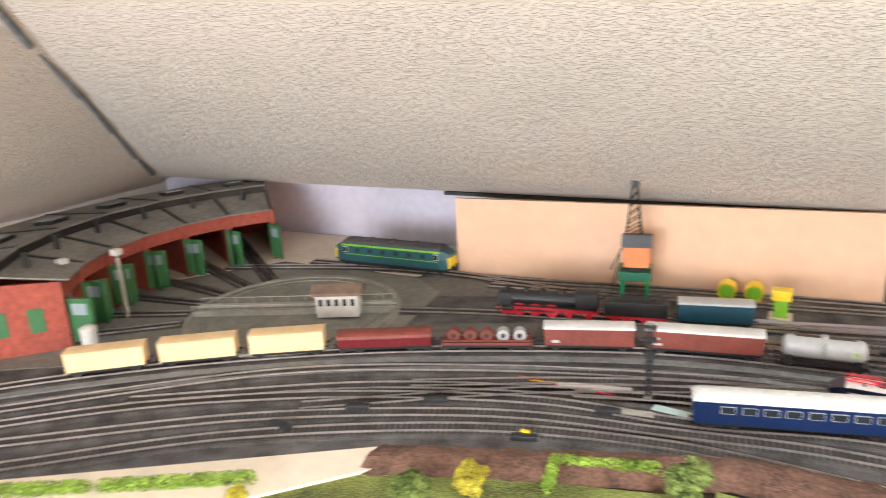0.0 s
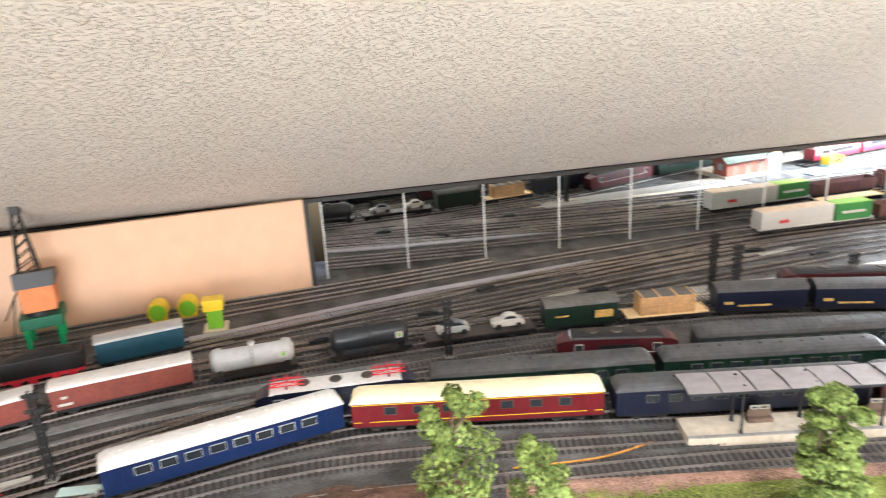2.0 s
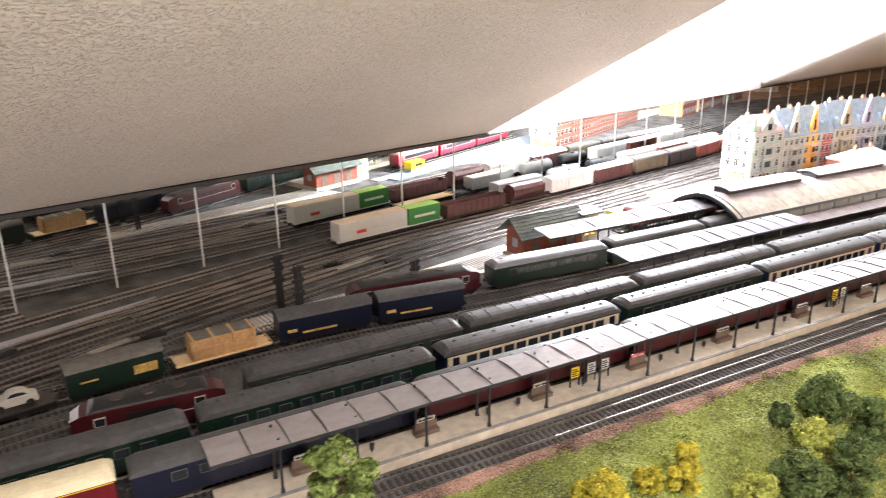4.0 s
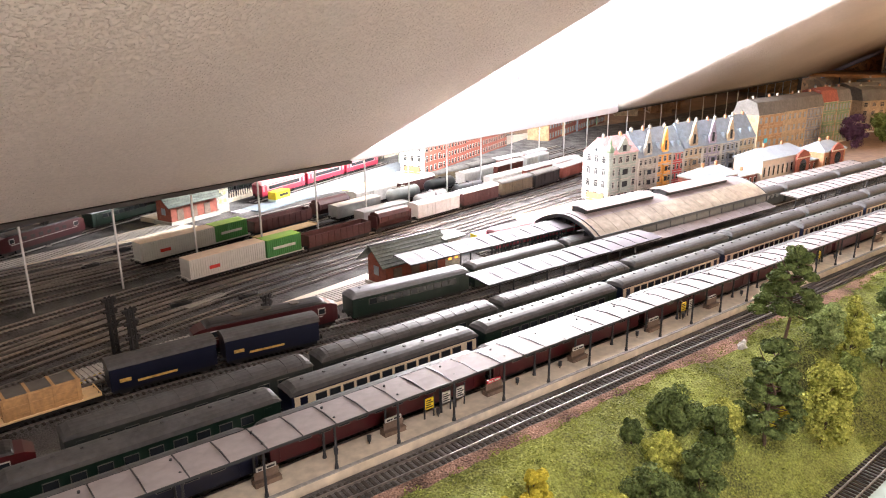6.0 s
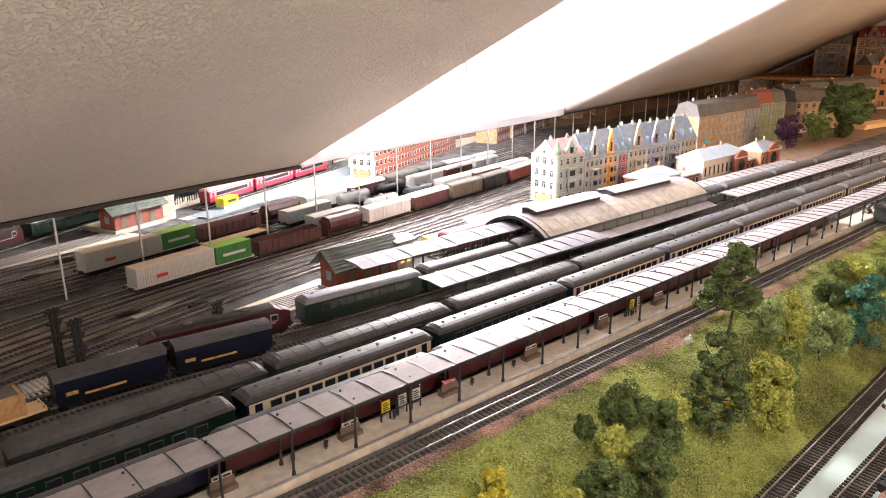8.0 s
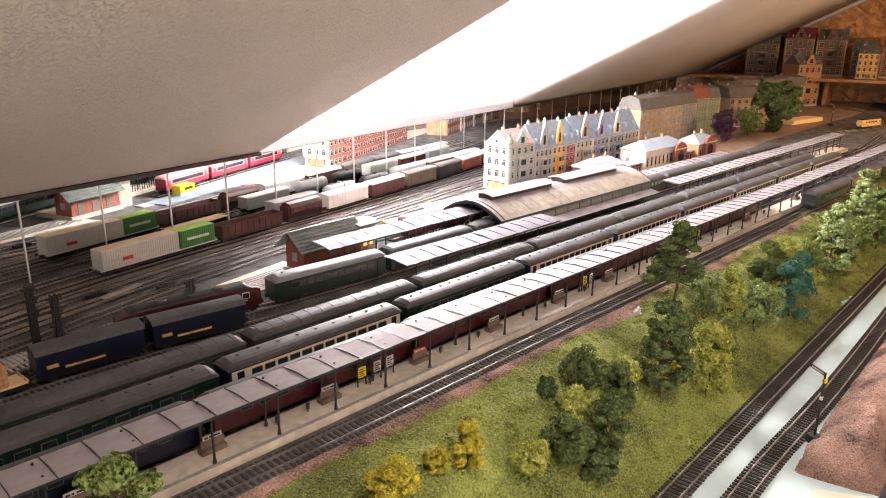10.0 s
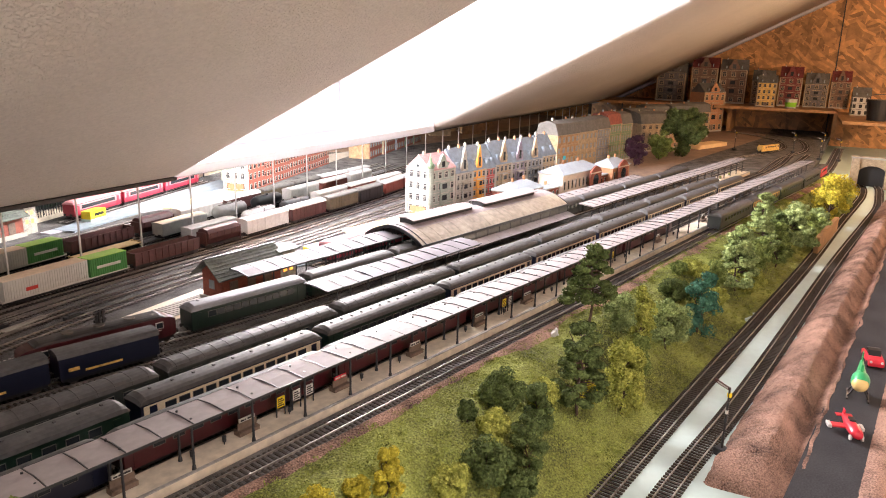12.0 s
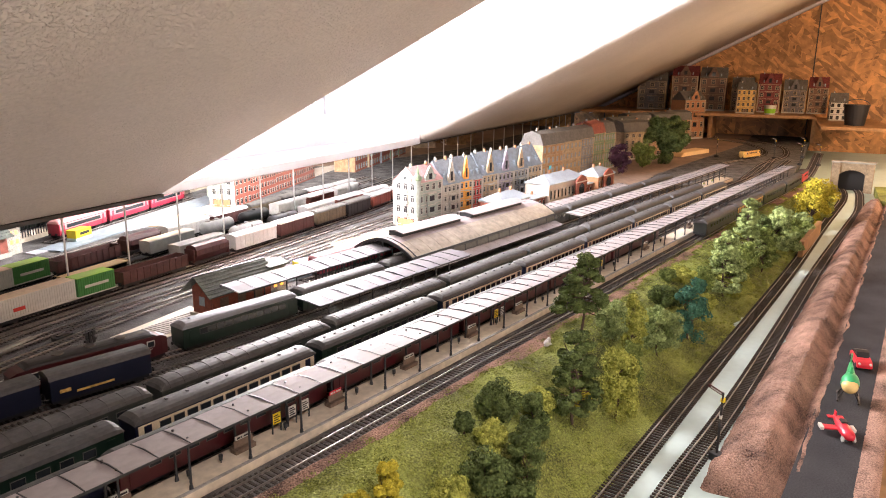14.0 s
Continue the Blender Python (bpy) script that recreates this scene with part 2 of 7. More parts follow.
def chipboard():
    """Pressed strands: long cells in three directions, each with a shade of its own."""
    m = mat("osb", (0.46, 0.23, 0.085), 0.6, var=0.16, scale=5, bump=0.2)
    nt = m.node_tree
    b = nt.nodes["Principled BSDF"]
    co = nt.nodes.new("ShaderNodeTexCoord")
    vals = []
    for turn, sc in ((0.35, 1.0), (1.45, 0.85), (2.5, 1.15)):
        mp = nt.nodes.new("ShaderNodeMapping")
        mp.inputs["Rotation"].default_value = (turn, 0, 0)
        warp = nt.nodes.new("ShaderNodeTexNoise")
        warp.inputs["Scale"].default_value = 5.0
        off = nt.nodes.new("ShaderNodeVectorMath")
        off.operation = "MULTIPLY_ADD"
        off.inputs[1].default_value = (0.06, 0.06, 0.06)
        nt.links.new(co.outputs["Object"], warp.inputs["Vector"])
        nt.links.new(warp.outputs["Color"], off.inputs[0])
        nt.links.new(co.outputs["Object"], off.inputs[2])
        nt.links.new(off.outputs[0], mp.inputs["Vector"])
        st_ = nt.nodes.new("ShaderNodeVectorMath")
        st_.operation = "MULTIPLY"
        st_.inputs[1].default_value = (1.0, 11.0 * sc, 50.0 * sc)
        nt.links.new(mp.outputs[0], st_.inputs[0])
        vo = nt.nodes.new("ShaderNodeTexVoronoi")
        vo.inputs["Scale"].default_value = 1.0
        nt.links.new(st_.outputs[0], vo.inputs["Vector"])
        sep = nt.nodes.new("ShaderNodeSeparateColor")
        nt.links.new(vo.outputs["Color"], sep.inputs[0])
        vals.append((sep.outputs[0], sep.outputs[1]))
    val = vals[0][0]
    for v, key in vals[1:]:
        pick = nt.nodes.new("ShaderNodeMath")
        pick.operation = "GREATER_THAN"
        pick.inputs[1].default_value = 0.58
        nt.links.new(key, pick.inputs[0])
        mx = nt.nodes.new("ShaderNodeMix")
        nt.links.new(pick.outputs[0], mx.inputs["Factor"])
        nt.links.new(val, mx.inputs["A"])
        nt.links.new(v, mx.inputs["B"])
        val = mx.outputs["Result"]
    hs = nt.nodes.new("ShaderNodeMapRange")
    hs.inputs[3].default_value, hs.inputs[4].default_value = 0.5, 1.4
    nt.links.new(val, hs.inputs[0])
    hv = nt.nodes.new("ShaderNodeHueSaturation")
    old = b.inputs["Base Color"].links[0].from_socket
    nt.links.new(hs.outputs[0], hv.inputs["Value"])
    nt.links.new(old, hv.inputs["Color"])
    nt.links.new(hv.outputs[0], b.inputs["Base Color"])
    return m


OSB = chipboard()
structure(part("wall_east", boxes((4.3, 4.34, -3.2, 0.4, -0.9, 1.9)), OSB), "wall of orange-brown chipboard panels", "wall")
structure(part("wall_west", boxes((-2.38, -2.34, -3.2, 0.4, -0.9, 0.3)), STUCCO), "cream stucco low side wall", "wall")
bm = bmesh.new()
prism(bm, [(-2.36, 0.095), (-2.29, 0.13), (-0.60, 1.144), (-0.60, 1.25), (-2.36, 0.30)], -3.16, 0.05, "y")
structure(part("ceiling", bm, STUCCO), "second attic slope over the engine shed", "ceiling")
structure(part("wall_north", boxes((-2.34, -0.74, 0.075, 0.1, -0.05, 0.2)), LAVENDER), "pale lavender knee wall", "wall")
structure(part("wall_south", boxes((-2.34, 4.3, -3.2, -3.16, -0.9, 1.9)), WHITE), "white room wall", "wall")
structure(part("floor", boxes((-2.34, 4.3, -3.2, 0.4, -0.95, -0.9)), WOOD), "brown wooden attic floor", "floor")
structure(part("ceiling", boxes((-2.34, 4.3, -3.2, -1.9, 1.13, 1.9 - 0.6)), WHITE), "white flat room ceiling", "ceiling")

bm = bmesh.new()
prism(bm, [(0.03, 0.12 - SL * 0.03), (-1.95, 0.12 + SL * 1.95), (-1.95, 0.165 + SL * 1.95), (0.03, 0.165 - SL * 0.03)], 4.20, 4.299)
structure(part("trim", bm, PALEBOARD), "pale lining strip between sloping ceiling and chipboard", "trim")
# added frame, out of view, only there to carry the overhead fill lamp
rw = structure(new("added_fill_frame"), "added white frame round the unseen overhead fill lamp", "window")
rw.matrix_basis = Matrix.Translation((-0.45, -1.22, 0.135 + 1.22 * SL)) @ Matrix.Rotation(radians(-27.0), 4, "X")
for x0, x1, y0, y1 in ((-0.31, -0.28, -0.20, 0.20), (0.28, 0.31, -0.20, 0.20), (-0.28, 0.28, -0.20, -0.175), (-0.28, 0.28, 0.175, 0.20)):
    part("fill_frame_bar", boxes((x0, x1, y0, y1, -0.014, -0.002)), WHITE, rw)
# mirror tiles along the back of the layout
mirror = thing("mirror_wall", "row of upright mirror tiles behind the yard tracks", "mirror", kind="structure")
tile = None
EDGE = plain("mirror_edge", (0.55, 0.57, 0.56), 0.4)
DARK = plain("dark_gap", (0.03, 0.03, 0.03), 0.6)
x, k = -0.72, 0
while x < 3.6:
    t1 = part("mirror_tile", boxes((x + 0.0012, x + 0.1298, 0.0, 0.004, -0.02, 0.131)), MIRROR, mirror)
    part("joint_strip", boxes((x - 0.0012, x + 0.0012, -0.0012, 0.004, -0.02, 0.131)), EDGE, mirror, "pale joint between two mirror tiles")
    x += 0.131
part("backing_board", boxes((-0.72, 3.7, 0.005, 0.02, -0.05, 0.131)), DARK, mirror)
structure(part("trim", boxes((-1.5, CX0, -0.006, 0.03, 0.128, 0.134)), DARK), "dark gap under the ceiling edge", "trim")

# ---- deck and ground ----
deck = [(-2.34, 0.09), (4.3, 0.09), (4.3, -1.30), (2.2, -1.155), (0.9, -0.915), (-0.16, -0.705), (-0.5, -0.625), (-0.9, -0.575), (-1.25, -0.66), (-1.62, -0.90), (-2.34, -1.35)]
structure(part("ground", slab(deck, -0.05, 0.0), BALLAST), "grey ballasted deck of the model railway", "ground")

# ---- tracks ----
RAILP = lambda o: [(o - 0.0006, 0.0018), (o + 0.0006, 0.0018), (o + 0.0006, 0.0045), (o - 0.0006, 0.0045)]


def track(points, z=0.0, label="model railway track with dark sleepers and worn rails", bed=True):
    line = spline(points)
    t = thing("track", label, "track", group="tracks", kind="structure")
    if bed:
        part("ballast_bed", sweep(line, [(-0.021, 0.0003), (0.021, 0.0003), (0.0165, 0.0018), (-0.0165, 0.0018)], z), BALLAST, t)
    for o in (-0.00825, 0.00825):
        part("rail", sweep(line, RAILP(o), z), RAIL, t)
    fine = spline(points, 0.0066)
    vs, fs = [], []
    for i, p in enumerate(fine[:-1]):
        d = (fine[i + 1] - p).normalized()
        s = Vector((-d.y, d.x, 0))
        b = len(vs)
        for h in (0.0008, 0.0026):
            for a, c in ((-0.0147, -0.0014), (0.0147, -0.0014), (0.0147, 0.0014), (-0.0147, 0.0014)):
                q = p + s * a + d * c
                vs.append((q.x, q.y, z + h))
        fs += [tuple(b + j for j in f) for f in ((4, 5, 6, 7), (0, 1, 5, 4), (1, 2, 6, 5), (2, 3, 7, 6), (3, 0, 4, 7))]
    tagged(part("sleepers", (vs, fs), SLEEPER, t), kind="stuff")
    return t


T1 = [(-2.2, -1.30), (-1.80, -0.98), (-1.631, -0.853), (-1.438, -0.71), (-1.209, -0.60), (-1.024, -0.556), (-0.858, -0.553), sxy(-0.45, -0.024), sxy(-0.1, -0.024), sxy(0.6, -0.024), sxy(1.4, -0.024), sxy(2.3, -0.02), (3.3, -1.30)]
T2 = [(-2.2, -1.24), (-1.72, -0.79), (-1.44, -0.61), (-1.15, -0.51), (-0.96, -0.497), (-0.73, -0.462), sxy(-0.4, 0.055), sxy(0.1, 0.055), sxy(1.4, 0.055), sxy(2.3, 0.06)]
T3 = [(-1.10, -0.475), (-0.95, -0.44), (-0.75, -0.418), sxy(-0.45, 0.110), sxy(0.0, 0.112), sxy(1.4, 0.113), sxy(2.3, 0.11), (2.9, -1.16)]
T4 = [(-1.30, -0.52), (-1.1, -0.44), (-0.9, -0.39), (-0.62, -0.37), sxy(-0.35, 0.162), sxy(0.1, 0.162), sxy(1.4, 0.160), sxy(2.3, 0.15), (2.95, -1.10)]
TF = [(-2.2, -1.1), (-1.95, -0.86), (-1.822, -0.725), (-1.659, -0.60), (-1.51, -0.508), (-1.367, -0.437), (-1.233, -0.385), (-1.079, -0.335), (-0.952, -0.31), (-0.821, -0.303), (-0.66, -0.297), (-0.45, -0.308), (-0.2, -0.345), sxy(0.05, 0.258), sxy(0.6, 0.254), sxy(1.5, 0.254), sxy(2.3, 0.25)]
TG = [(-0.9, -0.275), (-0.6, -0.26), (-0.35, -0.285), (-0.15, -0.31), sxy(0.1, 0.302), sxy(0.6, 0.302), sxy(1.6, 0.305), sxy(2.4, 0.30)]
YARD = [
    [(-1.3, -0.23), (-1.0, -0.205), (-0.8, -0.185), (-0.45, -0.12), (-0.2, -0.09), (0.0, -0.073), (0.5, -0.09), (1.0, -0.1), (1.3, -0.095), (1.9, -0.15)],
    [(-1.35, -0.14), (-1.0, -0.11), (-0.75, -0.085), (-0.4, -0.05), (0.0, -0.03), (0.5, -0.04), (1.2, -0.05), (2.0, -0.09)],
    [(-0.75, -0.195), (-0.5, -0.17), (-0.2, -0.135), (0.1, -0.118), (0.5, -0.135), (1.0, -0.145), (1.6, -0.17)],
    [(-0.85, -0.225), (-0.55, -0.205), (-0.2, -0.175), (0.1, -0.16), (0.5, -0.18), (0.95, -0.195), (1.6, -0.22)],
    [(-0.95, -0.25), (-0.6, -0.235), (-0.3, -0.225), (0.0, -0.205), (0.3, -0.205), (0.7, -0.225), (1.0, -0.24)],
    [(-1.9, -0.20), (-1.6, -0.115), (-1.3, -0.10), (-1.0, -0.065), (-0.72, -0.045), (-0.45, -0.02)],
]
THROAT = [
    [(-1.70, -0.835), (-1.44, -0.665), (-1.18, -0.556), (-0.98, -0.525), (-0.75, -0.508), sxy(-0.4, 0.015)],
    [(-1.80, -0.80), (-1.5, -0.563), (-1.25, -0.455), (-1.0, -0.39), (-0.8, -0.355), (-0.6, -0.342), (-0.40, -0.352)],
    [(-1.62, -0.69), (-1.35, -0.545), (-1.1, -0.47), (-0.85, -0.428), (-0.62, -0.405)],
    [(-1.40, -0.62), (-1.15, -0.485), (-0.95, -0.41), (-0.72, -0.34)],
    [(-0.95, -0.193), (-0.7, -0.150), (-0.4, -0.118), (-0.1, -0.112), (0.2, -0.118)],
    [(-0.62, -0.24), (-0.35, -0.19), (-0.1, -0.162), (0.15, -0.16)],
    [(-1.0, -0.262), (-0.75, -0.245), (-0.45, -0.262), (-0.2, -0.285)],
    [(-0.35, -0.14), (-0.05, -0.095), (0.25, -0.10), (0.6, -0.138)],
]
LOWL = [(-0.5, -0.84), (-0.1, -0.915), (0.092, -0.948), (0.488, -1.019), (1.217, -1.15), (1.8, -1.245), (2.175, -1.31), (2.40, -1.345), (2.62, -1.36), (2.85, -1.345)]
LOWR = [(-0.5, -0.896), (-0.1, -0.970), (0.13, -1.008), (0.456, -1.073), (1.244, -1.207), (1.8, -1.31), (2.14, -1.372), (2.40, -1.40), (2.62, -1.415), (2.85, -1.40)]
for pts in (T1, T2, T3, T4, TF, TG, *YARD, *THROAT):
    track(pts)
for pts in (LOWL, LOWR):
    track(pts, -0.08, bed=False)
structure(part("lower_deck", slab([(-0.9, -0.66), (2.2, -1.2), (4.3, -1.25), (4.3, -2.0), (1.4, -1.6), (0.0, -1.32), (-0.9, -1.1)], -0.12, -0.0805), CYANBOARD), "pale cyan board under the lower tracks", "ground")

def bank_z(x, y):
    """Height of the embankment: a flat shoulder, then a steep fall to the lower tracks."""
    yt = -0.728 - 0.203 * x if x > -0.45 else -0.637 - 0.05 * (x + 0.45)
    yb = -0.930 - 0.172 * x
    k = min(1, max(0, (y - yt) / (yb - yt)))
    e = min(1, max(0, (k - 0.22) / 0.76))
    w = noise.noise(Vector((x * 9, y * 9, 0))) * 0.012 + noise.noise(Vector((x * 40, y * 40, 3))) * 0.003 + noise.noise(Vector((x * 120, y * 120, 5))) * 0.0016
    return 0.002 - 0.082 * min(1, max(0, (x + 0.75) / 0.5)) * e * e * (3 - 2 * e) + w * math.sin(math.pi * k)


# grass embankment between the station and the lower tracks
vs, fs = [], []
NX, NY = 500, 44
for i in range(NX + 1):
    x = -0.92 + 3.27 * i / NX
    yt = -0.728 - 0.203 * x if x > -0.45 else -0.637 - 0.05 * (x + 0.45)
    yb = -0.930 - 0.172 * x
    for j in range(NY + 1):
        k = j / NY
        y = yt + (yb - yt) * k
        vs.append((x, y, bank_z(x, y) - (0.004 if k == 1 else 0)))
for i in range(NX):
    for j in range(NY):
        a = i * (NY + 1) + j
        fs.append((a, a + 1, a + NY + 2, a + NY + 1)[::-1])
structure(part("grass_bank", (vs, fs), GRASS, smooth=True), "sunlit mossy green grass embankment", "grass")

# ---- small materials ----
BLACK = plain("black_plastic", (0.013, 0.013, 0.014), 0.5)
STEEL = plain("wheel_steel", (0.10, 0.085, 0.075), 0.45, 0.7)
HOUSEPANE = mat("house_window", (0.045, 0.048, 0.052), 0.2, var=0.45, scale=90)
GLASS = plain("dark_window", (0.025, 0.03, 0.035), 0.12)
ROOFGREY = mat("coach_roof_grey", (0.075, 0.075, 0.077), 0.6, var=0.12, scale=30, spec=0.3)
ROOFSILVER = mat("silver_roof", (0.22, 0.23, 0.255), 0.6, 0.2, var=0.06, scale=30, spec=0.3)
ROOFCREAM = plain("cream_roof", (0.83, 0.74, 0.50), 0.5)
ROOFWHITE = mat("white_roof", (0.72, 0.71, 0.69), 0.5, var=0.06, scale=40)
CREAM = plain("cream_paint", (0.72, 0.62, 0.44), 0.5)
NAVY = plain("navy_paint", (0.006, 0.009, 0.026), 0.35)
DULLFRAME = plain("dull_frame", (0.10, 0.10, 0.09), 0.5)
BLUE = plain("blue_paint", (0.005, 0.018, 0.075), 0.3)
CRIMSON = plain("crimson_paint", (0.15, 0.009, 0.014), 0.35)
MAROON = plain("maroon_paint", (0.06, 0.007, 0.010), 0.35)
BOTTLE = plain("dark_green_paint", (0.006, 0.022, 0.014), 0.4)
OXIDE = mat("brown_wagon_paint", (0.20, 0.045, 0.03), 0.6, var=0.12, scale=50)
OXIDEDARK = mat("dark_brown_wagon_paint", (0.09, 0.028, 0.026), 0.6, var=0.15, scale=50)
OLIVE = mat("olive_wagon_paint", (0.13, 0.10, 0.06), 0.6, var=0.15, scale=50)
BEIGE = mat("beige_cover", (0.85, 0.62, 0.34), 0.6, var=0.05, scale=40)
TANKGREY = plain("grey_tank", (0.42, 0.43, 0.43), 0.35)
TANKBLACK = plain("black_tank", (0.022, 0.026, 0.03), 0.35)
TEAL = plain("teal_wagon", (0.012, 0.07, 0.11), 0.5)
CRATE = mat("crate_wood", (0.55, 0.33, 0.15), 0.7, var=0.12, scale=40)
BRICK = mat("brick_red", (0.26, 0.07, 0.045), 0.8, var=0.15, scale=120)
BRICKPALE = mat("brick_orange", (0.42, 0.20, 0.10), 0.8, var=0.12, scale=120)
SLATE = mat("slate_roof", (0.17, 0.22, 0.27), 0.6, var=0.12, scale=90)
MOSSROOF = mat("moss_slate_roof", (0.085, 0.10, 0.085), 0.7, var=0.2, scale=60, bump=0.3)
TARROOF = mat("tar_roof", (0.12, 0.115, 0.105), 0.8, var=0.14, scale=25)
CANOPYD = mat("dark_canopy_roof", (0.12, 0.11, 0.125), 0.72, var=0.08, scale=14, spec=0.3)
CANOPY = mat("canopy_roof", (0.28, 0.25, 0.25), 0.72, var=0.08, scale=14, spec=0.3)
HALLROOF = mat("hall_roof", (0.29, 0.25, 0.255), 0.72, var=0.12, scale=11, spec=0.3)
IRON = plain("grey_iron", (0.035, 0.038, 0.042), 0.45, 0.3)
PINKROOF = mat("pink_roof", (0.42, 0.24, 0.24), 0.7, var=0.15, scale=60, bump=0.5, bump_scale=500)
MINT = mat("mint_plaster", (0.27, 0.32, 0.28), 0.75, var=0.12, scale=60)
STONE = mat("stone_plaster", (0.34, 0.325, 0.28), 0.8, var=0.2, scale=70, bump=0.3, bump_scale=600)
ORANGE = mat("orange_plaster", (0.72, 0.33, 0.06), 0.75, var=0.2, scale=70, bump=0.3, bump_scale=600)
REDP = mat("red_plaster", (0.42, 0.05, 0.05), 0.75, var=0.2, scale=70, bump=0.3, bump_scale=600)
TAN = mat("tan_plaster", (0.38, 0.29, 0.19), 0.8, var=0.2, scale=70, bump=0.3, bump_scale=600)
MAUVE = mat("mauve_plaster", (0.26, 0.23, 0.29), 0.8, var=0.2, scale=70, bump=0.3, bump_scale=600)
GREYP = mat("grey_plaster", (0.20, 0.22, 0.25), 0.8, var=0.2, scale=70, bump=0.3, bump_scale=600)
BROWNP = mat("brown_plaster", (0.36, 0.22, 0.12), 0.8, var=0.2, scale=70, bump=0.3, bump_scale=600)
YELLOWP = mat("yellow_plaster", (0.62, 0.40, 0.12), 0.8, var=0.2, scale=70, bump=0.3, bump_scale=600)
GREENP = mat("green_plaster", (0.16, 0.24, 0.15), 0.8, var=0.2, scale=70, bump=0.3, bump_scale=600)
PALEPANE = plain("pale_window", (0.30, 0.36, 0.40), 0.2)
FRAMEW = plain("white_frame", (0.56, 0.55, 0.51), 0.5)
TRIM = plain("stone_trim", (0.42, 0.40, 0.35), 0.7)
YELLOW = plain("yellow_plastic", (0.85, 0.62, 0.02), 0.4)
LIME = plain("lime_plastic", (0.22, 0.55, 0.03), 0.4)
REDPL = plain("red_plastic", (0.65, 0.03, 0.05), 0.3)
GREENPL = plain("green_plastic", (0.02, 0.42, 0.16), 0.3)
LOCOTEAL = plain("teal_loco_paint", (0.02, 0.09, 0.11), 0.35)
BARK = mat("bark", (0.09, 0.06, 0.04), 0.9, var=0.2, scale=80)
BENCH = mat("bench_wood", (0.16, 0.11, 0.08), 0.7, var=0.15, scale=60)


class Path:
    def __init__(self, pts):
        self.l = spline(pts, 0.01)

    def at_x(self, x):
        return min(range(len(self.l)), key=lambda i: abs(self.l[i].x - x)) * 0.01

    def at(self, s, z=0.0045):
        k = max(0.0, min(len(self.l) - 1.001, s / 0.01))
        i = int(k)
        p = self.l[i].lerp(self.l[i + 1], k - i)
        a, b = self.l[max(0, i - 3)], self.l[min(len(self.l) - 1, i + 4)]
        return Matrix.Translation((p.x, p.y, z)) @ Matrix.Rotation(math.atan2(b.y - a.y, b.x - a.x), 4, "Z")


P2, P3, P4, PF, PG, PY = Path(T2), Path(T3), Path(T4), Path(TF), Path(TG), Path(YARD[0])
W = 0.0155


def running_gear(t, L, bogies=True):
    part("chassis", boxes((-L / 2 + 0.004, L / 2 - 0.004, -0.011, 0.011, 0.005, 0.0095)), BLACK, t)
    xs = (-L * 0.36, L * 0.36)
    for x in xs:
        bm = boxes((x - 0.017, x + 0.017, -0.0105, -0.009, 0.003, 0.0075), (x - 0.017, x + 0.017, 0.009, 0.0105, 0.003, 0.0075)) if bogies else boxes((x - 0.006, x + 0.006, -0.0105, -0.009, 0.003, 0.008), (x - 0.006, x + 0.006, 0.009, 0.0105, 0.003, 0.008))
        b = part("bogie" if bogies else "axle_guard", bm, BLACK, t)
        for dx in ((-0.0125, 0.0125) if bogies else (0,)):
            bm = bmesh.new()
            for y in (-0.0085, 0.0085):
                cyl(bm, 0.0055, 0.0055, (x + dx, y - 0.0012, 0.0055), (x + dx, y + 0.0012, 0.0055), 12)
            part("wheelset", bm, STEEL, b)
    for sx in (-1, 1):
        for y in (-0.008, 0.008):
            bm = bmesh.new()
            cyl(bm, 0.0012, 0.0012, (sx * (L / 2 - 0.004), y, 0.0115), (sx * (L / 2 + 0.002), y, 0.0115), 8)
            cyl(bm, 0.0028, 0.0028, (sx * (L / 2 + 0.002), y, 0.0115), (sx * (L / 2 + 0.003), y, 0.0115), 10)
            part("buffer", bm, BLACK, t)


def roof_profile(w, z0, z1, n=8):
    return [(-w, z0)] + [(-w * math.cos(math.pi * k / n), z0 + (z1 - z0) * math.sin(math.pi * k / n) ** 0.75) for k in range(1, n)] + [(w, z0)]


def rounded_roof(L, w, z0, z1, ends=0.008):
    """A vaulted roof whose ends curve down."""
    bm = bmesh.new()
    rings = []
    for x, k in ((-L / 2, 0.15), (-L / 2 + ends * 0.3, 0.62), (-L / 2 + ends, 1.0), (L / 2 - ends, 1.0), (L / 2 - ends * 0.3, 0.62), (L / 2, 0.15)):
        rings.append([bm.verts.new((x, a, z0 + (h - z0) * k)) for a, h in roof_profile(w, z0, z1)])
    n = len(rings[0])
    for r0, r1 in zip(rings, rings[1:]):
        for i in range(n):
            bm.faces.new((r0[i], r0[(i + 1) % n], r1[(i + 1) % n], r1[i]))
    bm.faces.new(rings[0][::-1])
    bm.faces.new(rings[-1])
    bmesh.ops.recalc_face_normals(bm, faces=bm.faces)
    return bm


